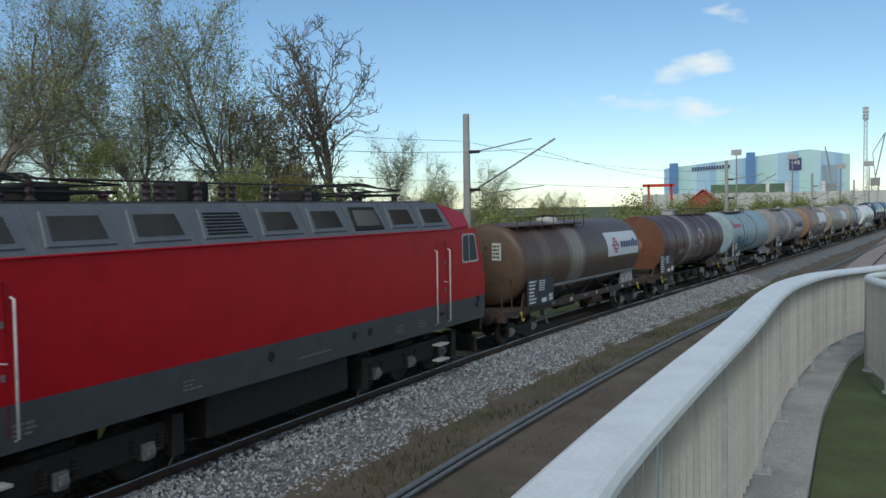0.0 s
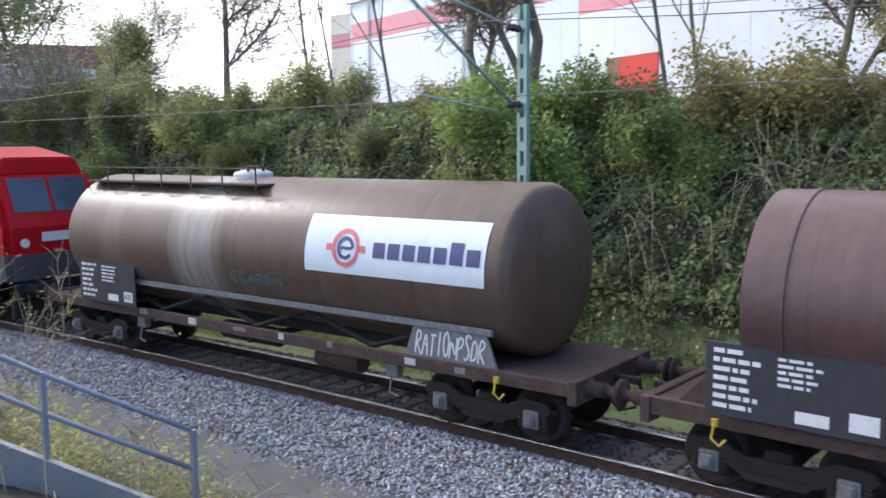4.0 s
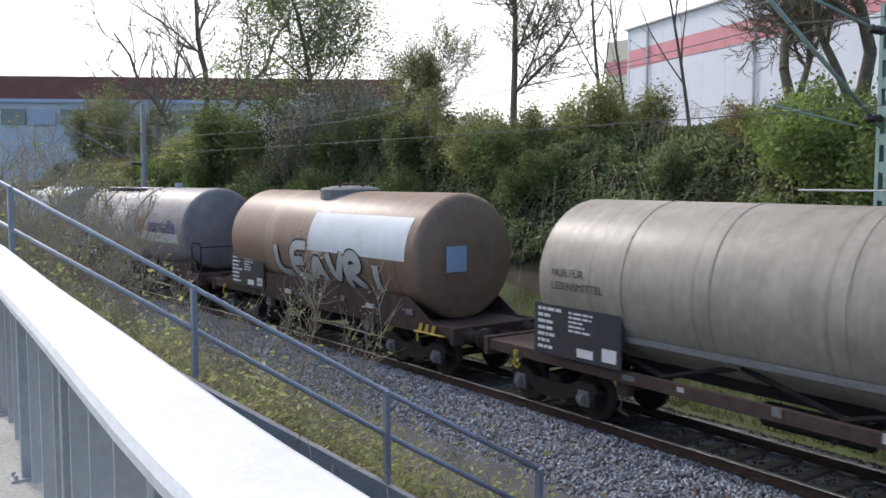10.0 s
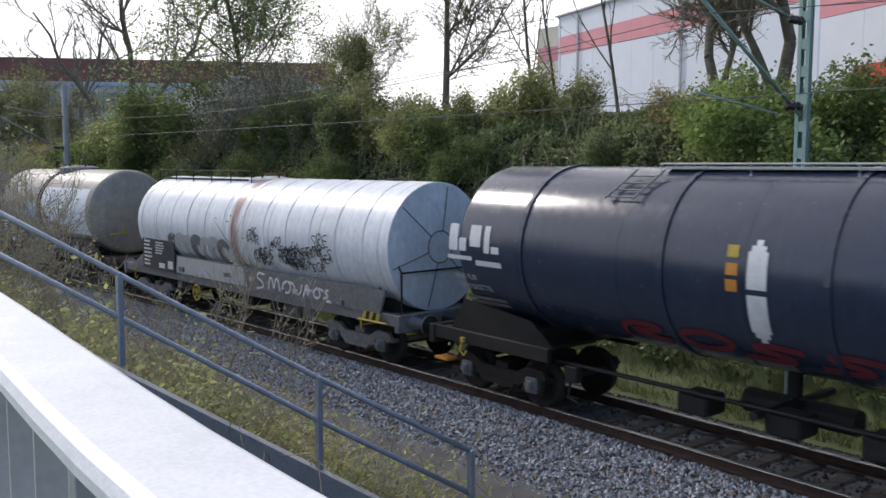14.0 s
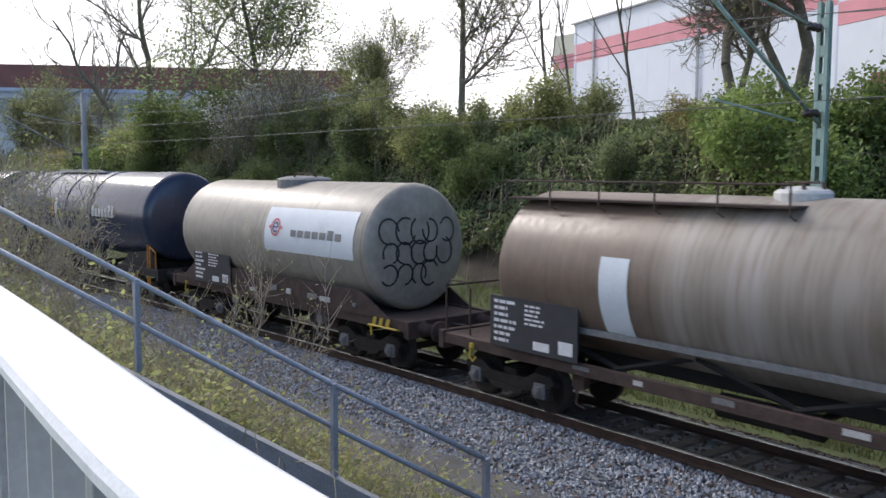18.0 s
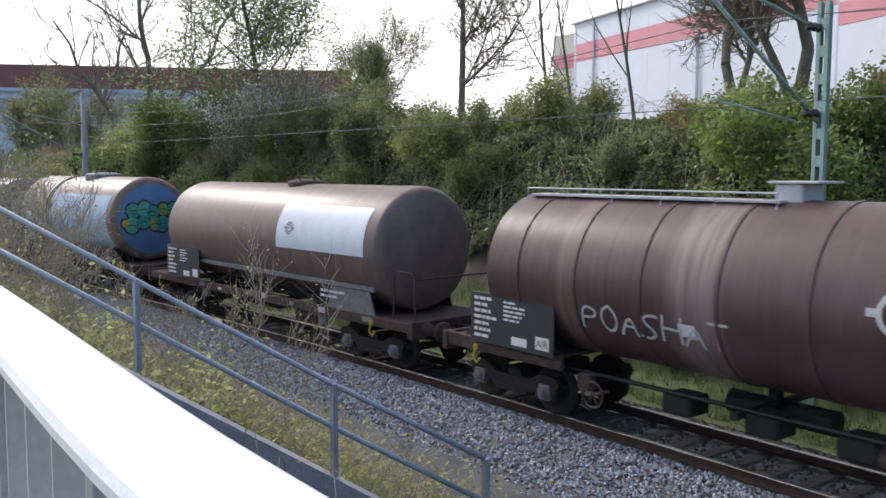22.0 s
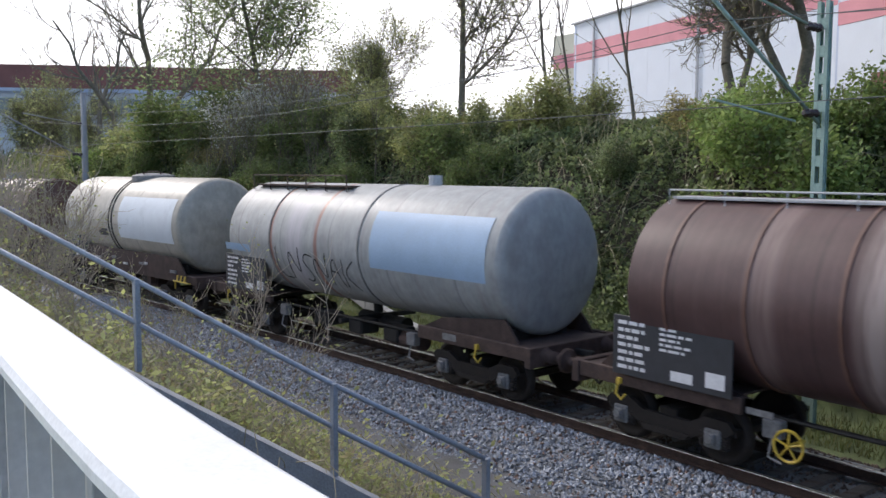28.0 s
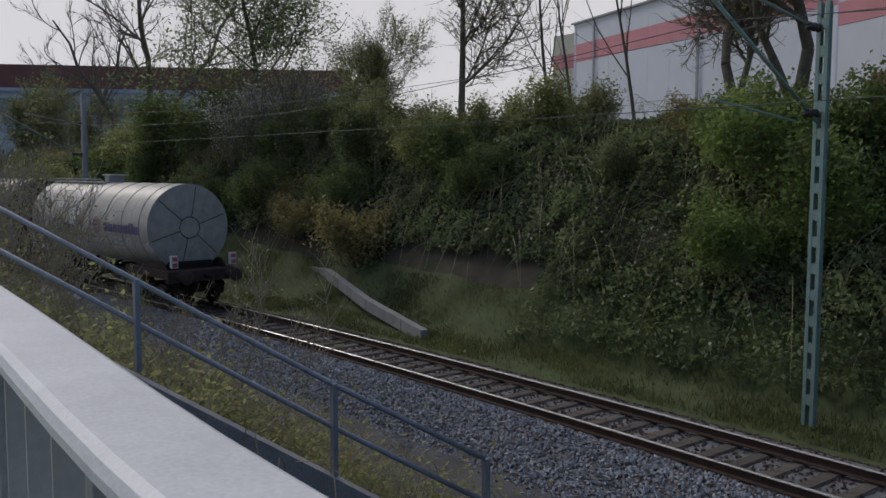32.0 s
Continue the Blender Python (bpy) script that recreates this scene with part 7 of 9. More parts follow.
            bm.faces.new([bm.verts.new((x0_ + dx, side(z, 0.013), z)) for dx, z in ((-0.02, 3.1), (0.02, 3.1), (0.02, 3.88), (-0.02, 3.88))])
            w_ = part("cab_window", bm, M["grime_white"], L, "pale rounded window frame")
            bm = bmesh.new()
            bm.faces.new([bm.verts.new((sgn * (h - p.x), side(p.y, 0.006), p.y)) for p in hole])
            part("pane", bm, M["glass"], w_, "dark window pane")
        for y in (-1.0, 1.0):
            bm = bmesh.new()
            lathe(bm, [(0, 0.0), (0, 0.12), (0.05, 0.12), (0.06, 0.0)], 12, "x")
            ob = part("headlamp", bm, M["lamp_white"], L)
            ob.matrix_basis = pose(sgn * (h + 0.005), y, 2.3, 0, 0, 0 if sgn > 0 else 180)
        bm = bmesh.new()
        box(bm, -0.01, 0.01, -0.5, 0.5, 2.3, 2.55)
        ob = part("number_field", bm, M["white"], L)
        ob.matrix_basis = pose(sgn * (h + 0.005), 0, 0)
        buffers_and_beam(L, sgn * (h - 0.05), sgn, M["black"])
        bm = bmesh.new()
        box(bm, sgn * (h - 0.35) - 0.1, sgn * (h - 0.35) + 0.1, -1.25, 1.25, 0.25, 0.75, 0.04)
        part("rail_guard", bm, M["black"], L)
        # door between two grab rails on the near side
        xd = sgn * (h - 3.1)
        bm = bmesh.new()
        for dx in (-0.3, 0.3):
            box(bm, xd + dx - 0.006, xd + dx + 0.006, -1.496, -1.48, 1.55, 3.75)
        box(bm, xd - 0.3, xd + 0.3, -1.494, -1.478, 3.745, 3.757)
        door = part("door_seam", bm, mat("dark_red_seam", (0.16, 0.004, 0.01), 0.6), L)
        bm = bmesh.new()
        tube(bm, [(xd + 0.16, -1.49, 2.62), (xd + 0.16, -1.55, 2.62), (xd + 0.26, -1.55, 2.6)], 0.014, 6)
        part("door_handle", bm, M["lamp_white"], L)
        for dz in (2.35, 3.1):
            bm = bmesh.new()
            box(bm, xd + 0.2, xd + 0.26, -1.505, -1.48, dz, dz + 0.1)
            part("door_fitting", bm, M["axlebox"], L)
        for dx in (2.7, 3.5):
            bm = bmesh.new()
            x = sgn * (h - dx)
            tube(bm, [(x, -1.49, 1.47), (x, -1.56, 1.5), (x, -1.56, 3.5), (x, -1.49, 3.53)], 0.021, 8)
            part("grab_rail", bm, M["lamp_white"], L, smooth=True)
        for z in (0.42, 0.85):
            bm = bmesh.new()
            box(bm, xd - 0.28, xd + 0.28, -1.56, -1.3, z, z + 0.045)
            part("step", bm, M["grime_white"], L)
        bm = bmesh.new()
        box(bm, xd - 0.12, xd + 0.12, -1.5, -1.44, 1.68, 1.76, 0.01)
        part("foothold", bm, M["black"], L)
        bm = bmesh.new()
        tube(bm, [(sgn * (h - 0.75), -1.5, 2.02), (sgn * (h - 0.75), -1.54, 1.95), (sgn * (h - 0.75), -1.54, 1.86)], 0.04, 6)
        part("lamp_bracket", bm, M["black"], L)

    # roof flank: framed panels with slats, one louvre and one dark mesh
    def on_roof(u, t, lift):
        return Vector((u, -1.46 + 0.4 * t, ze + 0.78 * t)) + Vector((0, -0.89, 0.456)) * lift
    xs = np.linspace(-6.9, 6.75, 9)
    for i, x in enumerate(xs):
        kind = "ssslssdss"[i]
        bm = bmesh.new()
        lo, hi = [(x - 0.68, 0.14), (x + 0.68, 0.14), (x + 0.58, 0.86), (x - 0.58, 0.86)], []
        va = [bm.verts.new(on_roof(u, t, 0.003)) for u, t in lo]
        vb = [bm.verts.new(on_roof(x + (u - x) * 0.97, 0.5 + (t - 0.5) * 0.95, 0.03)) for u, t in lo]
        bm.faces.new(vb)
        for k in range(4):
            bm.faces.new((va[k], va[(k + 1) % 4], vb[(k + 1) % 4], vb[k]))
        bmesh.ops.recalc_face_normals(bm, faces=bm.faces)
        g = part("roof_panel", bm, M["black"] if kind == "d" else M["loco_roof"], L, "dark mesh panel" if kind == "d" else "")
        for k in range(20 if kind != "l" else 7):
            bm = bmesh.new()
            if kind == "l":
                t = 0.25 + 0.08 * k
                tube(bm, [on_roof(x - 0.58 + 0.1 * t, t, 0.036), on_roof(x + 0.58 - 0.1 * t, t, 0.036)], 0.02, 4)
            else:
                u = -0.52 + 1.04 * k / 19
                tube(bm, [on_roof(x + u, 0.26, 0.032), on_roof(x + u * 0.9, 0.74, 0.032)], 0.018, 4)
            part("slat", bm, M["black"] if kind != "d" else M["loco_grey"], g)
    for x in np.linspace(-6.9, 6.75, 9)[:-1] + 0.853:
        bm = bmesh.new()
        tube(bm, [on_roof(x, 0.02, 0.0), on_roof(x, 0.98, 0.0)], 0.014, 4)
        part("roof_seam", bm, M["loco_grey"], L)
    for sgn in (-1, 1):
        x = sgn * 5.0
        bm = bmesh.new()
        for y in (-0.55, 0.55):
            tube(bm, [(x - 1.3, y, zt + 0.2), (x + 1.3, y, zt + 0.2)], 0.035, 6)
            tube(bm, [(x - 1.1, y, zt + 0.24), (x + 1.5, y * 0.8, zt + 0.34), (x - 0.9, y * 0.7, zt + 0.46)], 0.025, 6)
        for dx in (-1.0, 1.0):
            tube(bm, [(x + dx, -0.6, zt + 0.2), (x + dx, 0.6, zt + 0.2)], 0.035, 6)
        for dx in (-0.9, -0.6):
            tube(bm, [(x + dx, -0.95, zt + 0.38), (x + dx, -0.6, zt + 0.48), (x + dx, 0.6, zt + 0.48), (x + dx, 0.95, zt + 0.38)], 0.025, 6)
        part("pantograph", bm, M["black"], L, "folded dark pantograph")
        for dx in (-1.0, 1.0):
            for y in (-0.55, 0.55):
                bm = bmesh.new()
                lathe(bm, [(zt + 0.0, 0.06), (zt + 0.05, 0.1), (zt + 0.1, 0.06), (zt + 0.14, 0.1), (zt + 0.2, 0.05)], 8, "z", (x + dx, y, 0))
                part("insulator", bm, M["insulator"], L)
    bm = bmesh.new()
    tube(bm, [(-7, -0.75, zt + 0.4), (3.5, -0.75, zt + 0.4), (4.0, -0.5, zt + 0.3)], 0.02, 6)
    part("roof_busbar", bm, M["insulator"], L)
    for xx in (-6.8, -5.6, -3.2, -2.9, -2.6, -1.9, -1.2, -0.9, 0.2, 0.5, 1.7, 3.0):
        bm = bmesh.new()
        lathe(bm, [(zt, 0.05), (zt + 0.07, 0.09), (zt + 0.13, 0.05), (zt + 0.2, 0.09), (zt + 0.26, 0.05), (zt + 0.33, 0.09), (zt + 0.4, 0.03)], 8, "z", (xx, -0.75, 0))
        part("insulator", bm, M["insulator"], L)
    for xx, w_, hh in ((-5.0, 0.5, 0.35), (-1.5, 0.35, 0.45), (2.3, 0.4, 0.3)):
        bm = bmesh.new()
        box(bm, xx - w_, xx + w_, -0.4, 0.5, zt + 0.03, zt + hh, 0.05)
        part("roof_switch", bm, M["black"], L)
    for x in (-5.6, 5.6):
        bm = bmesh.new()
        for y in (-1.1, 1.1):
            prism(bm, [(x - 2.5, 0.6), (x - 2.2, 1.0), (x + 2.2, 1.0), (x + 2.5, 0.6), (x + 1.5, 0.5), (x - 1.5, 0.5)], y - 0.07, y + 0.07)
        box(bm, x - 0.5, x + 0.5, -1.0, 1.0, 0.4, 1.1, 0.04)
        bmesh.ops.recalc_face_normals(bm, faces=bm.faces)
        b = part("bogie", bm, M["bogie"], L)
        for ax in (-1.8, 0.0, 1.8):
            for y, turn in ((-0.75, 0), (0.75, 180)):
                w_ = new("wheel", KIT["wheel"])
                w_.parent, w_.matrix_basis = b, pose(x + ax, y, 0.6, 0, 0, turn) @ Matrix.Scale(1.2, 4)
            o = new("axle_box", KIT["axle_box"])
            o.parent, o.matrix_basis = b, pose(x + ax, -1.15, 0.6)
            for dx in (-0.3, 0.3):
                o = new("spring", KIT["spring"])
                o.parent, o.matrix_basis = b, pose(x + ax + dx, -1.15, 0.75) @ Matrix.Scale(1.3, 4)
        for ax in (-2.45, 2.45):
            bm = bmesh.new()
            box(bm, x + ax - 0.14, x + ax + 0.14, -1.3, -1.0, 0.35, 1.1, 0.02)
            part("sand_box", bm, M["black"], b)
            bm = bmesh.new()
            tube(bm, [(x + ax, -1.2, 0.4), (x + ax, -1.0, 0.1)], 0.025, 6)
            part("sand_pipe", bm, M["axlebox"], b)
    bm = bmesh.new()
    box(bm, -2.4, 2.4, -1.3, 1.3, 0.45, 1.29, 0.05)
    part("battery_box", bm, M["black"], L)
    for k, xx in enumerate((-9.0, -7.9, -6.6, -3.2, 4.4, 5.6)):
        bars(L, xx, xx + 0.5, -1.478, 1.5, 1.72, 90 + k, M["axlebox"], 3)
    bars(L, 0.2, 1.9, -1.478, 1.52, 1.6, 99, M["axlebox"], 1)
    for xx in (-0.7, 2.4, 3.1, 9.3):
        bm = bmesh.new()
        lathe(bm, [(-0.02, 0.0), (-0.02, 0.09), (0.0, 0.11), (0.02, 0.0)], 10, "y", (xx, -1.485, 1.75))
        part("skirt_fitting", bm, M["black"], L)
    return L


locomotive()

# ---- plants ----
class Wood:
    """Collects tapered twig tubes and leaf quads for one plant."""
    def __init__(self, seed):
        self.rng = random.Random(seed)
        self.v, self.f, self.tips = [], [], []
        self.tv, self.tf = [], []

    def limb(self, p, q, r0, r1, seg, level=1):
        d = (q - p)
        if d.length < 1e-5:
            return
        d.normalize()
        a = d.orthogonal().normalized()
        c = d.cross(a)
        vs, fs = (self.tv, self.tf) if level == 0 else (self.v, self.f)
        n = len(vs)
        for pt, r in ((p, r0), (q, r1)):
            for k in range(seg):
                t = 2 * math.pi * k / seg
                vs.append(tuple(pt + (a * math.cos(t) + c * math.sin(t)) * r))
        for k in range(seg):
            fs.append((n + k, n + (k + 1) % seg, n + seg + (k + 1) % seg, n + seg + k))

    def grow(self, p, d, length, r, level, depth, kids, spread, up, steps=4, crook=0.18):
        g = self.rng
        pos, dirn = p.copy(), d.normalized()
        seg = (8, 6, 4, 3, 3)[min(level, 4)]
        step = length / steps
        for i in range(steps):
            nd = (dirn + Vector((g.gauss(0, crook), g.gauss(0, crook), g.gauss(0, crook) + up))).normalized()
            q = pos + nd * step
            ra, rb = r * (1 - 0.75 * i / steps), r * (1 - 0.75 * (i + 1) / steps)
            self.limb(pos, q, ra, rb, seg, level)
            if level >= depth - 1:
                self.tips.append((q.copy(), nd.copy()))
            if level < depth and (i >= self.clear or level > 0):
                n = kids[min(level, len(kids) - 1)]
                for _ in range(n if g.random() < 0.9 else n - 1):
                    t = g.uniform(0, 6.283)
                    a = nd.orthogonal().normalized()
                    c = nd.cross(a)
                    sd = (nd * math.cos(spread) + (a * math.cos(t) + c * math.sin(t)) * math.sin(spread)).normalized()
                    self.grow(pos + (q - pos) * g.random(), sd, length * g.uniform(0.42, 0.66) * (self.reach if level == 0 else 1) * (1 - 0.35 * i / steps), max(self.minr, rb * self.thin), level + 1, depth, kids, spread, up, max(2, steps - 1), crook * 1.15)
            pos, dirn = q, nd


def leaf_quads(pts, n_each, size, spread, rng, flat=0.5):
    pts = np.asarray(pts)
    n = len(pts) * n_each
    c = np.repeat(pts, n_each, 0) + rng.normal(0, spread, (n, 3))
    return oriented_quads(c, size * rng.uniform(0.6, 1.4, n), rng, flat)


def oriented_quads(c, size, rng, flat=0.5):
    n = len(c)
    nrm = rng.normal(0, 1, (n, 3))
    nrm[:, 2] = np.abs(nrm[:, 2]) + flat
    nrm /= np.linalg.norm(nrm, axis=1, keepdims=True)
    a = np.cross(nrm, rng.normal(0, 1, (n, 3)))
    a /= np.linalg.norm(a, axis=1, keepdims=True) + 1e-9
    b = np.cross(nrm, a)
    s = np.asarray(size)[:, None]
    return np.stack([c - a * s, c - b * s * 0.55 + a * s * 0.1, c + a * s, c + b * s * 0.55 + a * s * 0.1], 1)


def plant(name, label, category, seed, height, r, depth, kids, spread, up, leaf, n_leaf, size, lspread, bark, stems=1, lean=0.0, thin=0.6, crook=0.16, skip=0.0, group="", clear=1, reach=1.0, minr=0.007):
    t = thing(name, label, category, group)
    w = Wood(seed)
    w.thin, w.clear, w.reach, w.minr = thin, clear, reach, minr
    cuts = [(0, 0)]
    for s in range(stems):
        d = Vector((w.rng.gauss(0, 0.12 + lean), w.rng.gauss(0, 0.12 + lean), 1))
        base = Vector((w.rng.gauss(0, 0.12 * (stems - 1)), w.rng.gauss(0, 0.12 * (stems - 1)), -0.2))
        w.grow(base, d, height * (1.0 if s == 0 else w.rng.uniform(0.65, 0.95)), r if s == 0 else r * 0.7, 0, depth, kids, spread, up, 7 if depth > 2 else 5, crook)
        cuts.append((len(w.tv), len(w.tf)))
    if r > 0.06:
        for (a, fa), (b, fb) in zip(cuts, cuts[1:]):
            from_arrays("trunk", w.tv[a:b], [tuple(i - a for i in f) for f in w.tf[fa:fb]], bark, t, "", True)
    else:
        k = len(w.v)
        w.v += w.tv
        w.f += [tuple(i + k for i in f) for f in w.tf]
    from_arrays("branchwork", w.v, w.f, bark, t, "", True)
    if n_leaf:
        rng = np.random.default_rng(seed)
        tips = np.array([tuple(p) for p, _ in w.tips])
        if skip:
            tips = tips[rng.random(len(tips)) > skip]
        quads("crown", leaf_quads(tips, n_leaf, size, lspread, rng), leaf, t)
    return t


def put(proto, s, q, turn=0, scale=1.0, first=[]):
    """A copy of a plant at s, q on its ground."""
    p = on_line(s, q)
    z = float(ground_z(np.array(p.x), np.array(p.y)))
    m = Matrix.Translation((p.x, p.y, z - 0.05)) @ Matrix.Rotation(radians(turn), 4, "Z")
    o = copy_thing(proto, m)
    o.scale = (scale, scale, scale)
    return o


BIRCH = [plant("birch_tree", "slender tree in thin fresh spring leaf", "tree", 10 + k, 7.4, 0.12, 3, (3, 2, 2), 0.68, 0.1, M[lf], 2, 0.046, 0.15, M["bark_pale"], thin=0.45, skip=0.6, group="trees on the far bank") for k, lf in enumerate(("leaf_spring", "leaf_birch", "leaf_spring"))]
BARE = [plant("bare_tree", "leafless dark tree with spreading limbs", "tree", sd, ht, r, d, kd, sp, up, M["leaf_spring"], n, 0.03, 0.05, M["bark"], st, 0.12 if sd == 31 else 0.03, crook=0.17, skip=0.5, clear=c, reach=rc, minr=0.016, group="trees on the far bank") for sd, ht, r, d, kd, sp, up, n, st, c, rc in ((30, 7.2, 0.17, 3, (2, 2, 2), 0.72, 0.1, 1, 2, 2, 1.1), (31, 6.5, 0.2, 4, (2, 2, 1, 1), 0.68, 0.1, 0, 2, 2, 1.0), (36, 8.0, 0.15, 3, (2, 1, 1), 0.5, 0.12, 0, 1, 3, 0.8))]
THIN = [plant("sapling", "thin upright tree with few side twigs", "tree", 40 + k, 6.5, 0.065, 2, (2, 1), 0.5, 0.1, M["leaf_spring"], 1, 0.05, 0.1, M["bark"], crook=0.06, skip=0.4, group="trees on the far bank") for k in range(2)]
POPLAR = plant("poplar_tree", "straight slim tree with sparse side boughs and first buds", "tree", 47, 9.5, 0.15, 3, (3, 2, 2), 0.95, 0.11, M["leaf_spring"], 1, 0.05, 0.06, M["bark"], crook=0.04, thin=0.42, skip=0.4, clear=1, reach=0.8, minr=0.019, group="trees on the far bank")
SPREADING = plant("spreading_tree", "wide open tree with sparse unfolding leaves", "tree", 53, 10.5, 0.17, 3, (3, 2, 2), 0.95, 0.06, M["leaf_green"], 3, 0.08, 0.3, M["bark"], 1, 0.0, thin=0.42, crook=0.07, skip=0.2, clear=1, reach=0.95, minr=0.017, group="trees on the far bank")
SPRING = plant("young_tree", "young tree in thin yellow-green leaf", "tree", 57, 7.5, 0.1, 3, (3, 2, 2), 0.7, 0.1, M["leaf_spring"], 1, 0.075, 0.14, M["bark"], 2, 0.1, crook=0.12, skip=0.35, clear=1, minr=0.014, group="trees on the far bank")
LEAFY = [plant("leafy_tree", "open tree in sparse fresh green leaf", "tree", 50 + k, 6.2, 0.14, 3, (2, 2, 2), 0.75, 0.06, M[lf], n, 0.07, 0.15, M["bark"], 2, 0.1, skip=0.25, clear=3, group="trees on the far bank") for k, (lf, n) in enumerate((("leaf_mid", 3), ("leaf_spring", 2), ("leaf_olive", 2)))]
CHERRY = [plant("cherry_tree", "wild cherry with loose sprays of white blossom", "tree", 60 + k, 5.2, 0.1, 3, (2, 2, 2), 0.95, 0.0, M["blossom"], 8, 0.055, 0.07, M["bark"], 2, 0.15, skip=0.83, clear=2, group="blossoming cherries") for k in range(2)]
OLIVE = plant("budding_tree", "round-crowned tree hazy with olive buds", "tree", 81, 5.6, 0.13, 3, (3, 3, 2), 0.8, 0.07, M["leaf_olive"], 2, 0.055, 0.16, M["bark"], 2, 0.12, skip=0.25, group="trees on the far bank", clear=3)
BUSH = [plant("bush", lb, "bush", 70 + k, 2.6, 0.035, 2, (4, 3), 0.8, 0.08, M[lf], n, 0.082, 0.26, M["twig"], 8, 0.42, skip=0.15, group="bushes of the far bank") for k, (lf, n, lb) in enumerate((("leaf_mid", 3, "dense shrub in dark green leaf"), ("leaf_ivy", 3, "shrub grown over with bramble leaves"), ("leaf_spring", 2, "open shrub in yellow-green young leaf"), ("leaf_olive", 2, "open shrub with brownish buds"), ("leaf_fresh", 3, "dense shrub in bright fresh green leaf")))]
THICKET = plant("thicket", "clump of bare grey rods with few leaves", "bush", 95, 4.6, 0.03, 1, (3,), 0.5, 0.14, M["leaf_spring"], 1, 0.06, 0.12, M["bark"], 9, 0.12, crook=0.05, skip=0.2, clear=1, minr=0.012, group="bushes of the far bank")
WHITEBUSH = plant("bush", "shrub with thin grey-white blossom", "bush", 97, 3.0, 0.035, 2, (4, 3), 0.8, 0.08, M["leaf_grey"], 2, 0.06, 0.22, M["twig"], 6, 0.35, skip=0.3, group="bushes of the far bank")

for proto, s, q, turn, sc in (
        (BARE[2], -66.5, 12, 0, 1.75), (BARE[2], -64.3, 12.5, 140, 1.6), (BARE[2], -58.8, 12, 200, 2.0), (BARE[2], -56.6, 12.5, 300, 1.7), (SPREADING, -42.4, 12, 20, 1.12), (LEAFY[1], -36.5, 12, 20, 0.8), (SPRING, -80, 11, 80, 1.0), (SPRING, -74.5, 11.5, 10, 0.8), (SPRING, -69.5, 11.5, 100, 0.75), (SPRING, -33.2, 11, 100, 0.62),
        (POPLAR, -28.0, 12, 0, 1.1), (THIN[0], -23.2, 12, 90, 1.25), (THIN[1], -22.6, 12.6, 20, 1.1), (THIN[1], -19.6, 12.2, 40, 1.1), (BARE[0], -15.9, 12.2, 100, 1.15), (BARE[0], -14.2, 12.6, 250, 1.3),
        (THIN[1], -9.4, 12.2, 10, 1.2), (THIN[0], -8.6, 12.6, 60, 1.2), (OLIVE, -5.0, 10.8, 200, 1.05), (THIN[0], -1.4, 11.5, 90, 1.0), (THIN[1], -0.2, 12.0, 10, 1.05), (THIN[0], 0.8, 11.6, 190, 0.95), (THIN[1], 1.8, 12.0, 150, 1.1), (THIN[0], 3.2, 13.5, 70, 1.1),
        (CHERRY[0], 5.8, 9.2, 0, 1.15), (CHERRY[1], 9.2, 9.6, 120, 1.2), (CHERRY[0], 4.2, 10.8, 210, 0.75), (CHERRY[1], 11.8, 8.6, 40, 0.85), (CHERRY[1], 7.0, 12.5, 300, 1.2), (CHERRY[0], 9.5, 7.6, 80, 0.7),
        (BIRCH[1], 14.2, 14, 0, 0.78), (BIRCH[0], 17.0, 11, 50, 0.9), (BIRCH[2], 19.8, 11.5, 100, 0.85), (BIRCH[0], 22.5, 11, 150, 0.9), (BIRCH[1], 27.2, 11, 200, 1.2), (BARE[1], 33.8, 10.5, 30, 1.4), (BIRCH[0], 30.0, 13, 280, 0.9), (BIRCH[2], 24.6, 13, 40, 0.85),
        (BIRCH[1], 37.8, 10.5, 330, 0.75), (BIRCH[0], 40.5, 12, 20, 0.7), (BIRCH[0], 43.5, 10.5, 20, 0.72), (BIRCH[2], 48, 10, 70, 0.7), (BIRCH[1], 54.5, 9.5, 120, 0.62), (BIRCH[0], 62, 9, 160, 0.6), (BIRCH[2], 45.8, 12, 200, 0.65), (BIRCH[0], 51, 12, 100, 0.65), (BIRCH[1], 58, 12, 10, 0.6),
        (LEAFY[1], 25.0, 9.5, 130, 0.5), (LEAFY[2], 29.5, 9.5, 200, 0.5), (LEAFY[1], 18.2, 9.6, 250, 0.5), (LEAFY[1], 35, 10, 20, 0.7), (LEAFY[1], 40, 10, 90, 0.7), (LEAFY[1], 45.5, 10, 190, 0.65), (LEAFY[2], 52, 9.5, 290, 0.6), (LEAFY[1], 60, 9.5, 0, 0.6), (BIRCH[2], 38, 19, 10, 0.8), (BIRCH[0], 20.5, 17, 70, 0.7), (BIRCH[2], 25.5, 17.5, 170, 0.7), (BIRCH[1], 29.5, 17, 250, 0.7), (BIRCH[2], 33.5, 16, 310, 0.7),
        (BIRCH[0], -80, 15, 10, 0.6), (LEAFY[2], -88, 12, 10, 0.6), (LEAFY[0], -98, 10, 80, 0.7)):
    put(proto, s, q, turn, sc)
g = random.Random(7)
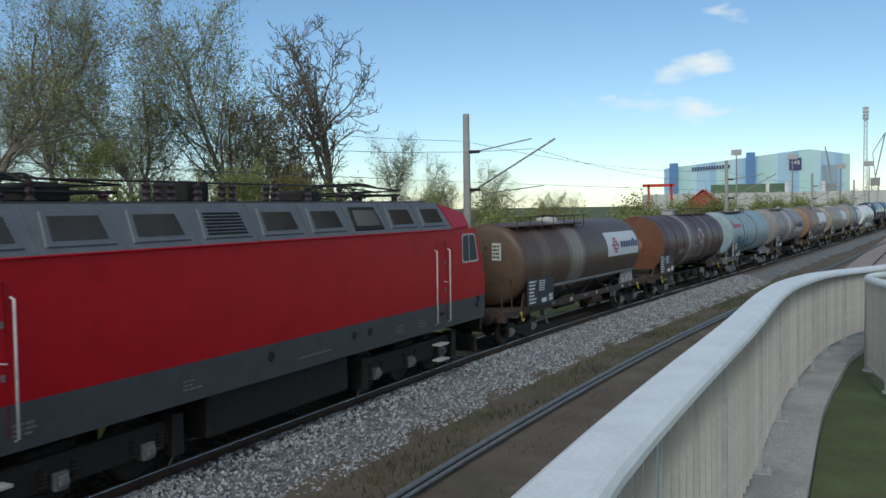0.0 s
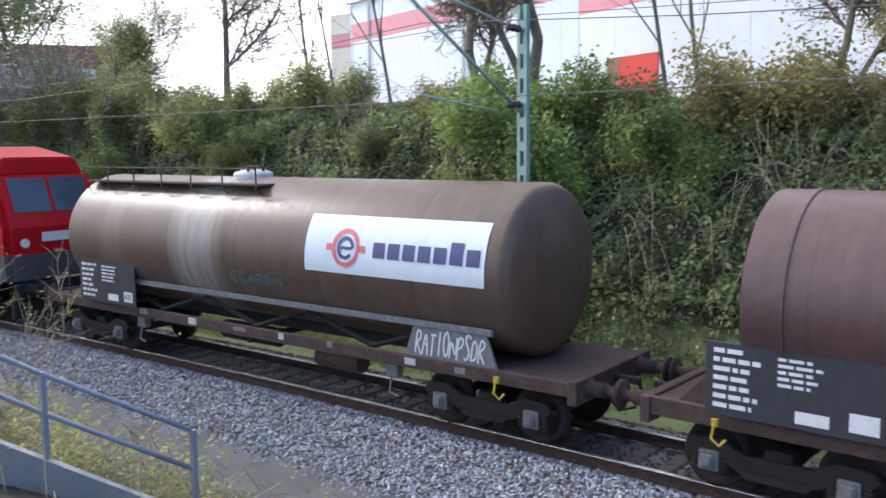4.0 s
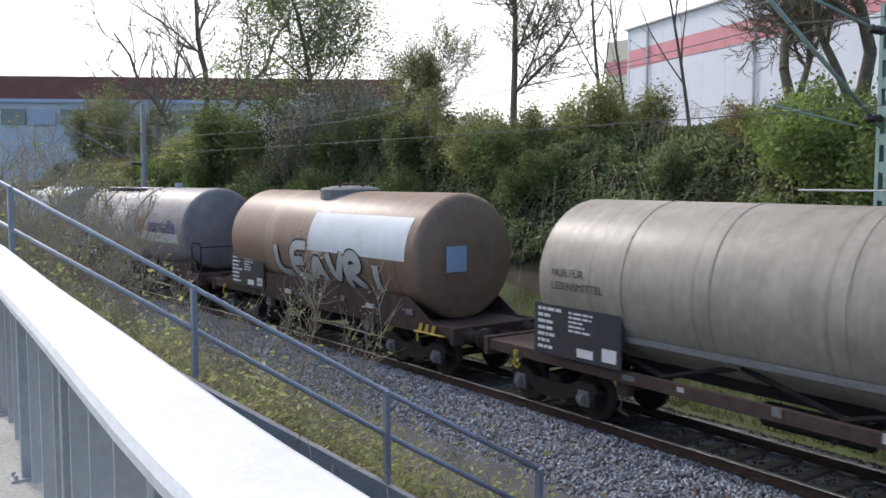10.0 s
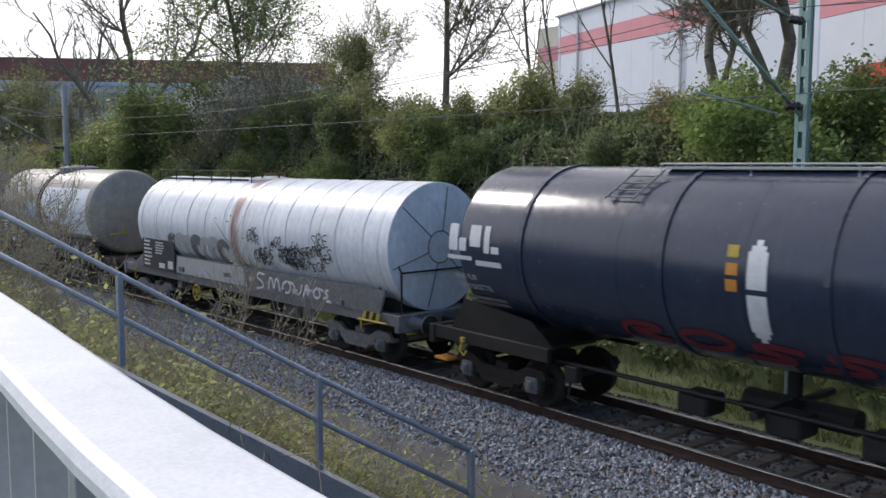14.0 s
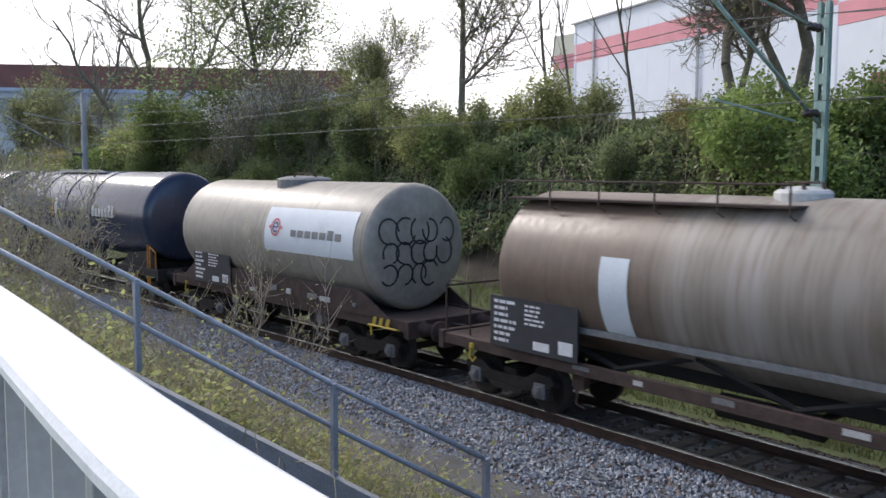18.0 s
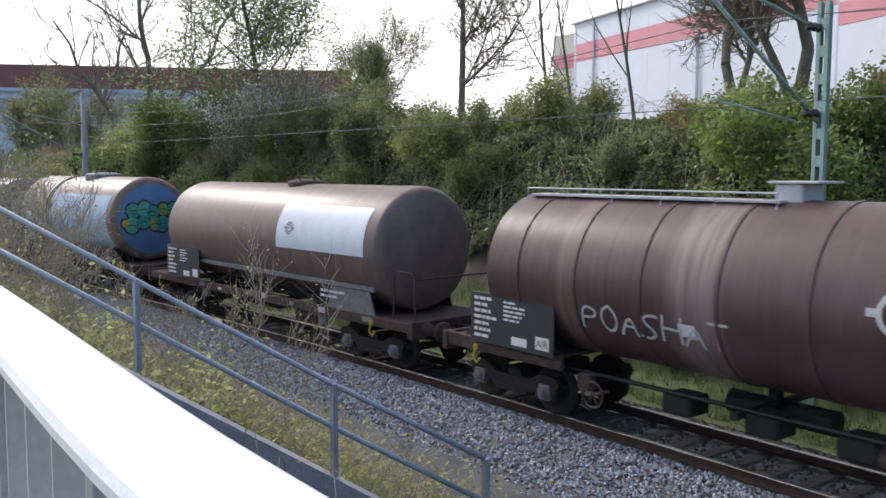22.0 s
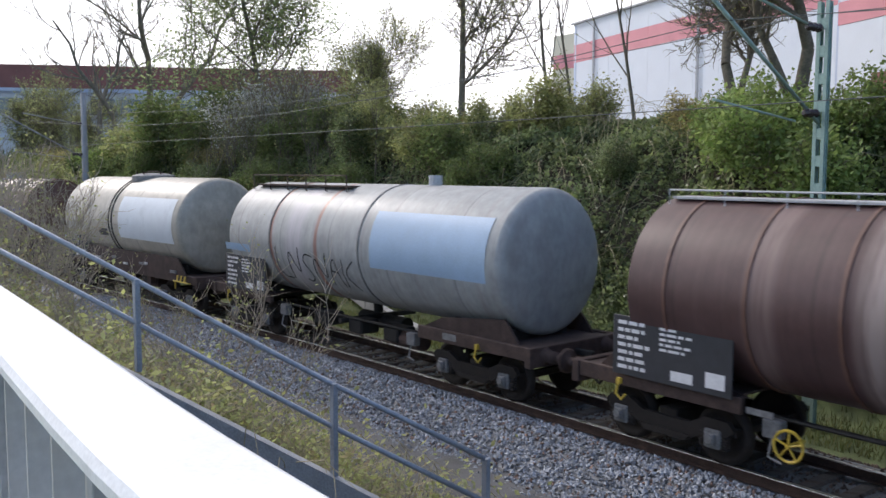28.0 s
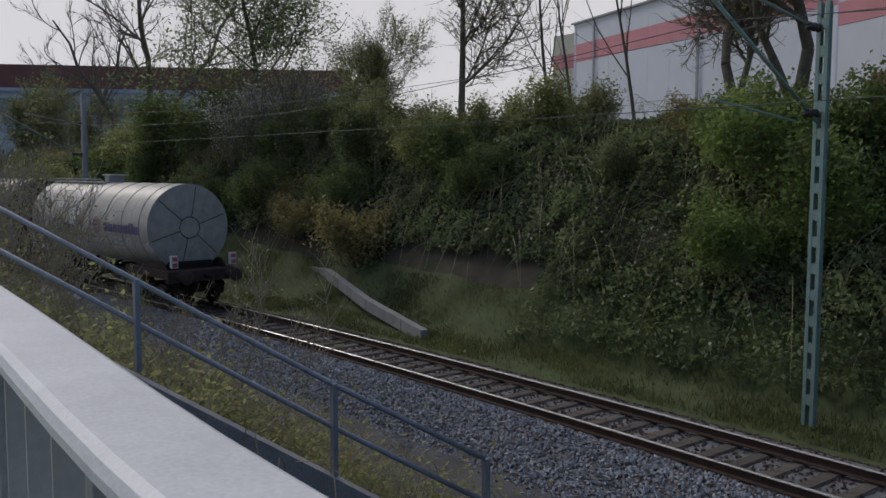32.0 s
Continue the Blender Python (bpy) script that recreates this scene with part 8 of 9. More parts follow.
for s in np.arange(-80, -27, 2.1):
    for q in (6.6, 9.2):
        if -58 > s:
            kind, sc = g.choice((2, 2, 3, 0)), 0.72
        elif s < -44:
            kind, sc = g.choice((2, 4, 0)), 0.85
        else:
            kind, sc = g.choice((0, 0, 1, 3)), 0.68
        put(BUSH[kind], s + g.uniform(-0.8, 0.8), q + g.uniform(-0.9, 0.9), g.uniform(0, 360), g.uniform(0.8, 1.2) * sc)
for s, q, k, sc in ((-24.5, 8.6, 0, 0.7), (-18, 8.6, 1, 0.4), (-14.5, 9.0, 4, 0.6), (-13, 9.4, 4, 0.8), (-12, 8.0, 4, 0.9), (-11.0, 9.0, 4, 0.85), (-9, 9.0, 0, 0.7), (-6.2, 10.0, 3, 0.9), (-4.0, 10.2, 3, 0.7), (-10.2, 6.9, 4, 0.65), (-12.8, 6.8, 4, 0.6),
                    (-2.0, 9.0, 1, 0.4), (-15.5, 10.3, 3, 0.5), (-23, 8.0, 0, 0.6), (-8.4, 8.0, 4, 0.7), (3, 8, 1, 0.5), (6, 7.4, 3, 0.6), (7.6, 8.6, 3, 0.8), (9, 6.9, 3, 0.7), (10.6, 8.0, 3, 0.8), (12.5, 7.2, 2, 0.9), (15, 8, 0, 0.7), (17.5, 7.6, 2, 1.1), (20.5, 8, 0, 0.9), (23.5, 8.2, 2, 1.1), (26.5, 8, 0, 1.0), (29.5, 8, 0, 1.1), (33, 8, 2, 1.3),
                    (36.5, 7.8, 2, 1.2), (40, 8, 2, 1.3), (44, 8, 2, 1.2), (48.5, 7.5, 3, 1.3), (53, 7.5, 2, 1.3), (58, 7, 2, 1.4), (64, 7, 3, 1.3), (70, 6.5, 2, 1.3), (77, 6.5, 3, 1.3)):
    put(BUSH[k], s, q, g.uniform(0, 360), sc)
for s, q, k, sc in ((-51.0, 9.6, 2, 1.35), (-49.3, 10.2, 2, 1.5), (-47.2, 9.4, 0, 1.45), (-44.8, 10.5, 0, 1.3), (-53.5, 9.5, 2, 1.0), (-41.5, 9.6, 0, 1.0), (-33, 9.6, 0, 0.8), (-30.2, 9.4, 2, 0.8), (-27.5, 9.2, 2, 0.75), (-26, 8.8, 2, 0.7), (-22.8, 11.2, 2, 0.75), (-21.6, 11.6, 2, 0.6), (-24.4, 10.6, 2, 0.6), (-30.8, 10.8, 2, 0.8), (-16.5, 11.0, 3, 0.5)):
    put(BUSH[k], s, q, 50 * s, sc)
for k, (s, q, sc) in enumerate(((-39.8, 9.4, 1.0), (-38.0, 8.6, 1.1), (-36.2, 9.4, 1.05), (-34.6, 8.8, 1.0), (-37.2, 7.6, 0.9), (-33.4, 8.2, 0.8), (-41.5, 8.0, 0.85), (-56, 9, 0.8), (-61, 9, 0.8), (6.4, 8.2, 0.55), (8.2, 7.8, 0.6), (10.0, 8.4, 0.6), (11.6, 7.6, 0.5))):
    put(THICKET, s, q, 67 * k, sc)
for k, (s, q, sc) in enumerate(((-40.2, 10.6, 1.2), (-37.5, 10.4, 1.2), (-38.9, 9.8, 1.0))):
    put(WHITEBUSH, s, q, 80 * k, sc)
for k, s in enumerate(np.arange(-52, -25, 2.3)):
    put(THIN[k % 2], s + 0.5 * math.sin(k * 2.7), 7.6 + 1.6 * math.sin(k * 1.9), 71 * k, 0.5 + 0.14 * math.sin(k * 3.3))
for k, s in enumerate(np.arange(82, 190, 6.0)):
    put(BUSH[(0, 2, 3, 2)[k % 4]], s, 8 + 5 * (k % 3), 37 * k, 1.3 + 0.5 * (k % 2))
for proto in BIRCH + BARE + THIN + LEAFY + CHERRY + BUSH + [POPLAR, OLIVE, SPREADING, SPRING, THICKET, WHITEBUSH]:
    for o in list(proto.children):
        bpy.data.objects.remove(o)
    bpy.data.objects.remove(proto)

# ivy and bramble over the far bank
rng = np.random.default_rng(5)


def bank_cover(name, n, s0, s1, q0, q1, size, material, label, lift=0.25, patch=0.0, seed=0):
    r = np.random.default_rng(seed)
    s, q = r.uniform(s0, s1, n), r.uniform(q0, q1, n)
    x = np.interp(s, CS, CX) + q * np.interp(s, CS, NX)
    y = np.interp(s, CS, CY) + q * np.interp(s, CS, NY)
    lump = 0.5 + 0.5 * np.sin(s * 1.1 + 1.7 * np.sin(q * 0.9)) * np.sin(q * 1.5 + 0.8 * np.sin(s * 0.7))
    # cushions with dark creases between them
    u, v = s + 0.5 * np.sin(q * 2.3 + 1.0) + 0.25 * np.sin(s * 3.1), q + 0.4 * np.sin(s * 1.9) + 0.2 * np.sin(q * 4.7 + s)
    cushion = np.abs(np.sin(u * 1.9) * np.cos(v * 2.2)) ** 0.5 * 0.6 + np.abs(np.sin(u * 4.3 + v * 2.0) * np.cos(v * 4.9 - u)) ** 0.5 * 0.4
    bare = np.exp(-((s - 1.0) / 3.2) ** 2 - ((q - 6.0) / 1.9) ** 2)
    keep = (lump + r.normal(0, 0.2, n) > patch) & (r.random(n) > 1.25 * bare)
    keep &= (q > 6.1) | (s > -18) | (s < -37)         # open grass round the cable trough
    low = 1 - 0.55 * smooth01((q - 8.5) / 2.5)
    z = ground_z(x, y) + lift * low * (0.15 + 1.5 * cushion * (0.5 + 0.8 * lump)) + np.abs(r.normal(0, 0.07, n))
    c = np.stack([x, y, z], -1)[keep]
    ob = quads(name, oriented_quads(c, size * r.uniform(0.5, 1.4, len(c)), r, 0.15), material)
    return tagged(ob, label, "undergrowth", kind="stuff")


bank_cover("ivy", 165000, -40, 16, 5.4, 12.8, 0.078, M["leaf_ivy"], "tangle of ivy and bramble leaves covering the far bank", 0.55, 0.0, 1)
bank_cover("ivy", 50000, -40, 16, 5.0, 12.8, 0.075, M["leaf_green"], "brighter shoots among the ivy of the far bank", 0.72, 0.5, 2)
bm = bmesh.new()
g = random.Random(31)
for k in range(800):
    s, q = g.uniform(-36, 14), g.uniform(6.0, 12.2)
    ln, drift, hh = g.uniform(0.6, 2.2), g.uniform(-1.8, 1.8), g.uniform(0.6, 1.25)
    pts = []
    for u in (0, 0.25, 0.5, 0.75, 1.0):
        p = on_line(s + drift * u, q - ln * u)
        pts.append((p.x, p.y, float(ground_z(np.array(p.x), np.array(p.y))) + 0.3 + hh * math.sin(0.5 + u * 2.4)))
    tube(bm, pts, 0.011, 3, 0.004, caps=False)
tagged(part("bramble_canes", bm, M["cane"]), "trailing brown bramble canes over the far bank", "undergrowth", kind="stuff")
bm = bmesh.new()
g = random.Random(77)
for k in range(120):
    s, q = g.gauss(1.0, 2.2), g.gauss(6.2, 1.2)
    a, ln = g.uniform(0, 6.3), g.uniform(0.5, 1.9)
    pts = []
    for u in (0, 0.35, 0.7, 1.0):
        p = on_line(s + math.cos(a) * ln * u, q + math.sin(a) * ln * u * 0.7)
        pts.append((p.x + g.uniform(-0.06, 0.06), p.y, float(ground_z(np.array(p.x), np.array(p.y))) + 0.06 + 0.16 * g.random() * math.sin(u * 3.0)))
    tube(bm, pts, g.uniform(0.012, 0.04), 5, 0.006)
tagged(part("brushwood", bm, M["twig"]), "fallen brown branches lying on the bare slope", "brushwood", kind="stuff")
bank_cover("ivy", 46000, -40, 16, 4.2, 6.6, 0.07, M["leaf_ivy"], "low creepers at the foot of the bank", 0.35, 0.12, 3)
bank_cover("ivy", 14000, 16, 80, 4.5, 10, 0.1, M["leaf_spring"], "leafy undergrowth further along the bank", 0.35, 0.2, 4)
bank_cover("ivy", 16000, -90, -40, 4.5, 12, 0.1, M["leaf_green"], "leafy undergrowth along the western bank", 0.4, 0.2, 8)


def blades(name, n, s0, s1, q0, q1, h, material, label, seed):
    r = np.random.default_rng(seed)
    s, q = r.uniform(s0, s1, n), r.uniform(q0, q1, n)
    x = np.interp(s, CS, CX) + q * np.interp(s, CS, NX)
    y = np.interp(s, CS, CY) + q * np.interp(s, CS, NY)
    keep = np.sin(s * 0.9) * np.sin(q * 2.3 + s * 0.3) + r.normal(0, 0.5, n) > -0.2
    x, y = x[keep], y[keep]
    m = len(x)
    z = ground_z(x, y)
    hh, a, w = h * r.uniform(0.4, 1.3, m), r.uniform(0, 6.3, m), 0.008 + 0.01 * r.random(m)
    lx, ly = r.normal(0, 0.35, m) * hh, r.normal(0, 0.35, m) * hh
    tri = np.stack([np.stack([x - w * np.cos(a), y - w * np.sin(a), z - 0.02], -1), np.stack([x + w * np.cos(a), y + w * np.sin(a), z - 0.02], -1), np.stack([x + lx, y + ly, z + hh], -1)], 1)
    return tagged(quads(name, tri, material), label, "grass", kind="stuff")


blades("grass_tufts", 75000, -36, 24, 2.6, 5.6, 0.17, M["grass"], "rough grass along the foot of the far bank", 1)
blades("grass_tufts", 9000, 6, 70, -4.5, -3.2, 0.16, M["grass"], "grass tufts between ballast and pipe", 2)
blades("grass_tufts", 5000, -20, 6, -5.6, -4.3, 0.14, M["grass"], "grass tufts beside the gravel path", 3)
blades("grass_tufts", 5000, 8, 60, -7.5, -5.2, 0.06, M["grass"], "short grass on the dirt track", 4)

# brambles on the near bank round the wing wall
def near_bank(name, n, x0, x1, y0, y1, size, material, label, lift, seed, inside=None):
    r = np.random.default_rng(seed)
    x, y = r.uniform(x0, x1, n), r.uniform(y0, y1, n)
    z = ground_z(x, y)
    # fewer towards the gravel path, none on the wing wall's coping
    side = (x - WA.x) * (WB.y - WA.y) - (y - WA.y) * (WB.x - WA.x)
    keep = (r.random(n) < np.clip((8.0 - y) / 1.4, 0, 1)) & ((side < -1.3) | ((side > 3) & (x < -10.5))) & (y > rail_y(x) + 0.5)
    lump = 0.5 + 0.5 * np.sin(x * 2.3 + 1.3 * y) * np.sin(y * 2.9 - 0.7 * x)
    keep &= lump + r.normal(0, 0.22, n) > 0.32
    z = z + np.abs(r.normal(0, 1, n)) * lift * (0.4 + lump)
    c = np.stack([x, y, z], -1)[keep]
    return tagged(quads(name, oriented_quads(c, size * r.uniform(0.5, 1.4, len(c)), r, 0.4), material), label, "undergrowth", kind="stuff")


near_bank("brambles", 90000, -26, -6.0, 0.8, 8.0, 0.042, M["bramble"], "brown and yellow-green bramble leaves on the near bank", 0.4, 21)
near_bank("brambles", 80000, -26, -6.0, 0.8, 7.8, 0.043, M["leaf_spring"], "fresh bramble leaves on the near bank", 0.5, 22)
bm = bmesh.new()
g = random.Random(12)
for k in range(2600):
    x, y = g.uniform(-22, -7.0), g.uniform(1.2, 7.4)
    side = (x - WA.x) * (WB.y - WA.y) - (y - WA.y) * (WB.x - WA.x)
    if side > -1.4 or y < rail_y(x) + 0.6:
        continue
    z = float(ground_z(np.array(x), np.array(y)))
    a, ln, hh = g.uniform(0, 6.3), g.uniform(0.5, 1.4), g.uniform(0.3, 0.9)
    tube(bm, [(x + math.cos(a) * ln * u, y + math.sin(a) * ln * u, z + hh * math.sin(u * 2.6)) for u in (0, 0.33, 0.66, 1.0)], 0.009, 3, 0.004, caps=False)
tagged(part("bramble_canes", bm, M["cane"]), "arching brown bramble canes on the near bank", "undergrowth", kind="stuff")
shrub = plant("shrub", "bare shrub with pale twigs and a few yellow-green buds", "shrub", 91, 2.3, 0.017, 2, (2, 2), 0.6, 0.06, M["leaf_spring"], 2, 0.021, 0.05, M["twig_pale"], 4, 0.45, crook=0.12, skip=0.7, minr=0.0055)
shrub.matrix_basis = pose(-15.4, 7.3, -0.35) @ Matrix.Scale(1.4, 4)
for k, (x, y, sc) in enumerate(((-15.2, 2.6, 1.0), (-17.2, 1.8, 1.3), (-19.5, 2.4, 1.5), (-14.6, 4.2, 0.9), (-18.5, 4.6, 1.4), (-21, 5.2, 1.7), (-16.5, 3.0, 0.9), (-25, 6, 1.8), (-29, 6.5, 1.8), (-22.5, 3.4, 1.7), (-23.5, 4.4, 1.8), (-20.2, 3.6, 1.5), (-26.5, 4.6, 2.0), (-18.2, 6.6, 1.1))):
    o = copy_thing(shrub, pose(x, y, float(ground_z(np.array(x), np.array(y))) - 0.1, 0, 0, 70 * k))
    o.scale = (sc, sc, sc)

# ---- pale cable trough that climbs from the track ----
trough = thing("cable_trough", "weathered pale concrete cable trough beside the track", "cable trough")
TP = [Vector(p) for p in ((-20.36, 15.63, -0.2), (-24.08, 16.2, 0.25), (-28.31, 17.3, 0.78), (-33.98, 17.97, 0.7))]
for a, b in zip(TP, TP[1:]):
    d = (b - a)
    n = Vector((-d.y, d.x, 0)).normalized()
    count = max(2, int(d.length / 1.2))
    for k in range(count):
        bm = bmesh.new()
        p, q = a + d * (k / count + 0.005), a + d * ((k + 1) / count - 0.005)
        vs = []
        for c in (p, q):
            vs.append([bm.verts.new(c + n * s * 0.12 + Vector((0, 0, z))) for s, z in ((-1, -0.3), (1, -0.3), (1, 0.06), (-1, 0.06))])
        bm.faces.new(vs[0])
        bm.faces.new(vs[1][::-1])
        for i in range(4):
            bm.faces.new((vs[0][i], vs[1][i], vs[1][(i + 1) % 4], vs[0][(i + 1) % 4]))
        bmesh.ops.recalc_face_normals(bm, faces=bm.faces)
        part("segment", bm, M["concrete"], trough)


# ---- buildings ----
def slab(parent, name, a, b, z0, z1, depth, material, label="", z1b=None):
    """An upright wall from a to b (x, y), with thickness away from the camera."""
    bm = bmesh.new()
    a, b = Vector((*a, 0)), Vector((*b, 0))
    d = (b - a).normalized()
    n = Vector((-d.y, d.x, 0)) * depth
    z1b = z1 if z1b is None else z1b
    v = [bm.verts.new(c) for c in (a + Vector((0, 0, z0)), b + Vector((0, 0, z0)), b + Vector((0, 0, z1b)), a + Vector((0, 0, z1)))]
    w = [bm.verts.new(x.co + n) for x in v]
    bm.faces.new(v)
    bm.faces.new(w[::-1])
    for i in range(4):
        bm.faces.new((v[i], w[i], w[(i + 1) % 4], v[(i + 1) % 4]))
    bmesh.ops.recalc_face_normals(bm, faces=bm.faces)
    return part(name, bm, material, parent, label)


hall = thing("warehouse", "long white industrial hall with a red band under the eaves", "warehouse")
RA, RB = Vector((-19.9, 38.6)), Vector((2.0, 29.0))          # front of the projecting block
LA, LB = Vector((-45.85, 50.0)), Vector((-19.0, 41.6))       # front of the long rear block
for A, B, n, base, low, high, top in ((RA, RB, 9, 6.7, 11.0, 12.0, 13.1), (LA, LB, 12, 7.6, 12.7, 14.0, 15.5)):
    back = Vector((-(B - A).y, (B - A).x)).normalized() * -0.025
    for i in range(n):
        p, q = A + (B - A) * ((i + 0.003) / n), A + (B - A) * ((i + 0.997) / n)
        slab(hall, "plinth_panel", p + back, q + back, 5.4, base, 0.3, M["galv_bar"], "grey plinth")
        slab(hall, "wall_panel", p, q, base + 0.01, low - 0.01, 0.3, M["wall_white"])
        slab(hall, "band_panel", p + back, q + back, low, high, 0.3, M["red_band"], "red band")
        slab(hall, "eaves_panel", p, q, high + 0.01, top, 0.3, M["wall_white"])
# stair block at the western corner, a little lower and set back
SA, SB = Vector((-48.4, 50.4)), Vector((-45.95, 50.4))
slab(hall, "stair_wall", SA, SB, 5.4, 12.4, 0.3, M["wall_cream"], "cream stair block")
slab(hall, "stair_band", SA, SB, 12.41, 13.5, 0.3, M["red_band"], "red band")
slab(hall, "stair_parapet", SA, SB, 13.51, 15.0, 0.3, M["wall_cream"], "cream stair block")
# end and side walls: shade is painted in, bluer and darker than the front
slab(hall, "end_wall", RB + Vector((0.05, 0)), (5.6, 39.5), 5.4, 13.1, 0.3, M["wall_lilac"], "end wall with shade painted in its bluish colour")
slab(hall, "end_wall", (-18.6, 44.5), RA - Vector((0.05, 0)), 5.4, 13.1, 0.3, M["wall_lilac"], "side of the projecting block, its shade painted bluish")
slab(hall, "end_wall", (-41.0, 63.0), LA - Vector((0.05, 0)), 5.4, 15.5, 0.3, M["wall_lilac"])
for up, pts in ((0.45, ((-20.1, 38.4), (2.15, 28.75), (5.8, 39.8), (-15.5, 48.8))), (2.85, ((-46.1, 49.8), (-18.7, 41.2), (-13.0, 55.0), (-40.8, 63.5)))):
    bm = bmesh.new()
    vs = [bm.verts.new((x, y, z)) for (x, y), z in zip(pts, (12.67 + up, 12.67 + up, 12.9 + up, 12.9 + up))]
    ws = [bm.verts.new(v.co + Vector((0, 0, 0.1))) for v in vs]
    bm.faces.new(vs[::-1])
    bm.faces.new(ws)
    for i in range(4):
        bm.faces.new((vs[i], vs[(i + 1) % 4], ws[(i + 1) % 4], ws[i]))
    part("roof", bm, M["galv_bar"], hall)
on_front = lambda x: (x, RA.y + (RB.y - RA.y) * (x - RA.x) / (RB.x - RA.x) - 0.06)
slab(hall, "gate", on_front(-17.1), on_front(-14.8), 6.9, 8.7, 0.05, M["red_door"], "bright red gate")
slab(hall, "gate", on_front(-17.9), on_front(-17.12), 6.9, 8.7, 0.05, M["roof_maroon"], "dark side leaf")
for x in (-43.2, -32.0):
    y = LA.y + (LB.y - LA.y) * (x - LA.x) / (LB.x - LA.x) - 0.2
    slab(hall, "downpipe", (x, y), (x + 0.14, y), 8.8, 15.3, 0.1, M["galv_bar"])

depot = thing("depot_building", "long low building with a dark red roof band and pale windows", "building")
DA, DB = Vector((-112, -24, 0)), Vector((-70.1, 45.8, 0))
slab(depot, "wall", DA[:2], DB[:2], -1, 11.65, 0.4, M["wall_white"])
slab(depot, "roof", (DA.x + 0.3, DA.y), (DB.x + 0.3, DB.y), 11.67, 13.85, 0.8, M["roof_maroon"], "dark red roof")
dd = (DB - DA) / 31
for k in range(31):
    p, q = DA + dd * (k + 0.1), DA + dd * (k + 0.9)
    slab(depot, "window", (p.x + 0.35, p.y), (q.x + 0.35, q.y), 9.5, 10.9, 0.1, M["glass"] if k % 3 else M["wall_lilac"])
slab(depot, "roof_edge", (DA.x + 1.12, DA.y), (DB.x + 1.12, DB.y), 11.45, 11.75, 0.1, M["wall_lilac"], "pale gutter board")

yard = thing("shipyard_hall", "very large pale blue shipyard hall in the distance", "shipyard hall")
YX = 398.0
cols = [mat("yard_blue_%d" % k, c, 0.6, 0, 0.05, 0.05) for k, c in enumerate(((0.4, 0.6, 0.78), (0.52, 0.72, 0.82), (0.5, 0.72, 0.74), (0.34, 0.54, 0.76)))]
ys = np.linspace(50.4, -24.8, 28)
top = lambda y: 20.4 + (50.4 - y) / 59.3 * 6.5 if y > -8.9 else 26.9 + (y + 8.9) * 0.17
for k in range(27):
    slab(yard, "cladding_panel", (YX, ys[k]), (YX, ys[k + 1]), -1, top(ys[k]), 60, cols[(k * 7 + k // 3) % 4], "", top(ys[k + 1]))
for y, h in ((46, 22.6), (14, 26.2)):
    slab(yard, "stair_tower", (YX - 0.6, y + 1.8), (YX - 0.6, y - 1.8), 8, h, -2, mat("tower_blue", (0.12, 0.25, 0.5), 0.6, 0, 0.1, 0.1), "dark blue stair tower")
slab(yard, "emblem_plate", (YX - 0.4, -1.4), (YX - 0.4, -6.2), 18.4, 23.4, -0.3, M["logo_blue"], "dark blue emblem plate")
for k in range(3):
    slab(yard, "emblem_bar", (YX - 0.5, -2.2 - k * 1.2), (YX - 0.5, -3.0 - k * 1.2), 20.6, 22.2, -0.2, M["white"])
slab(yard, "gate", (YX - 0.3, -14), (YX - 0.3, -20), 6, 20.0, -0.3, mat("yard_grey", (0.3, 0.4, 0.5), 0.6, 0, 0.1, 0.1), "grey-blue hall gate")
for k in range(14):
    slab(yard, "lettering_bar", (YX - 0.3, 38.4 - k * 1.16), (YX - 0.3, 37.6 - k * 1.16), 19.2 + 0.06 * k, 20.6 + 0.06 * k, -0.2, M["logo_blue"])
sheds = thing("harbour_sheds", "low green-roofed and white harbour sheds in the distance", "shed")
slab(sheds, "shed_roof", (300, 23), (300, 0), 7.5, 10.8, 12, mat("moss_green", (0.1, 0.16, 0.1), 0.7, 0, 0.2, 0.1), "dull green roof")
slab(sheds, "shed_wall", (298, 45), (298, -32), -1, 8.0, 10, mat("pale_wall", (0.55, 0.56, 0.55), 0.7, 0, 0.1, 0.1), "long pale wall")
for k in range(22):
    slab(sheds, "wall_pier", (297.6, 44 - k * 3.5), (297.6, 43.6 - k * 3.5), -1, 8.2, -0.3, M["galv_bar"])
for y in (6, 0.3, -10.5):
    slab(sheds, "flue", (299.8, y), (299.8, y - 1.1), 7, 11.2, -0.4, M["white"])
house = thing("red_house", "small red gabled brick house beyond the wagons", "house")
bm = bmesh.new()
prism(bm, [(0, -0.5), (5, -0.5), (5, 4.6), (2.5, 6.5), (0, 4.6)], 0, 6)
ob = part("wall", bm, mat("red_brick", (0.3, 0.075, 0.05), 0.85, 0, 0.2, 1), house)
bm = bmesh.new()
for a, b in (((-0.3, 4.4), (2.5, 6.75)), ((2.5, 6.75), (5.3, 4.4))):
    prism(bm, [a, b, (b[0], b[1] + 0.15), (a[0], a[1] + 0.15)], -0.2, 6.2)
bmesh.ops.recalc_face_normals(bm, faces=bm.faces)
part("roof", bm, M["red_door"], house)
house.matrix_basis = pose(150, 15.4, 0.2, 0, 0, 90) @ Matrix.Rotation(radians(180), 4, "Z")
portal = thing("red_gantry", "red steel gantry frame in the distance", "gantry")
bm = bmesh.new()
for y in (26, 21.5):
    box(bm, 179.7, 180.3, y - 0.2, y + 0.2, 0, 8.7)
box(bm, 179.7, 180.3, 20.8, 27.2, 8.2, 8.8)
part("frame", bm, M["red_door"], portal)


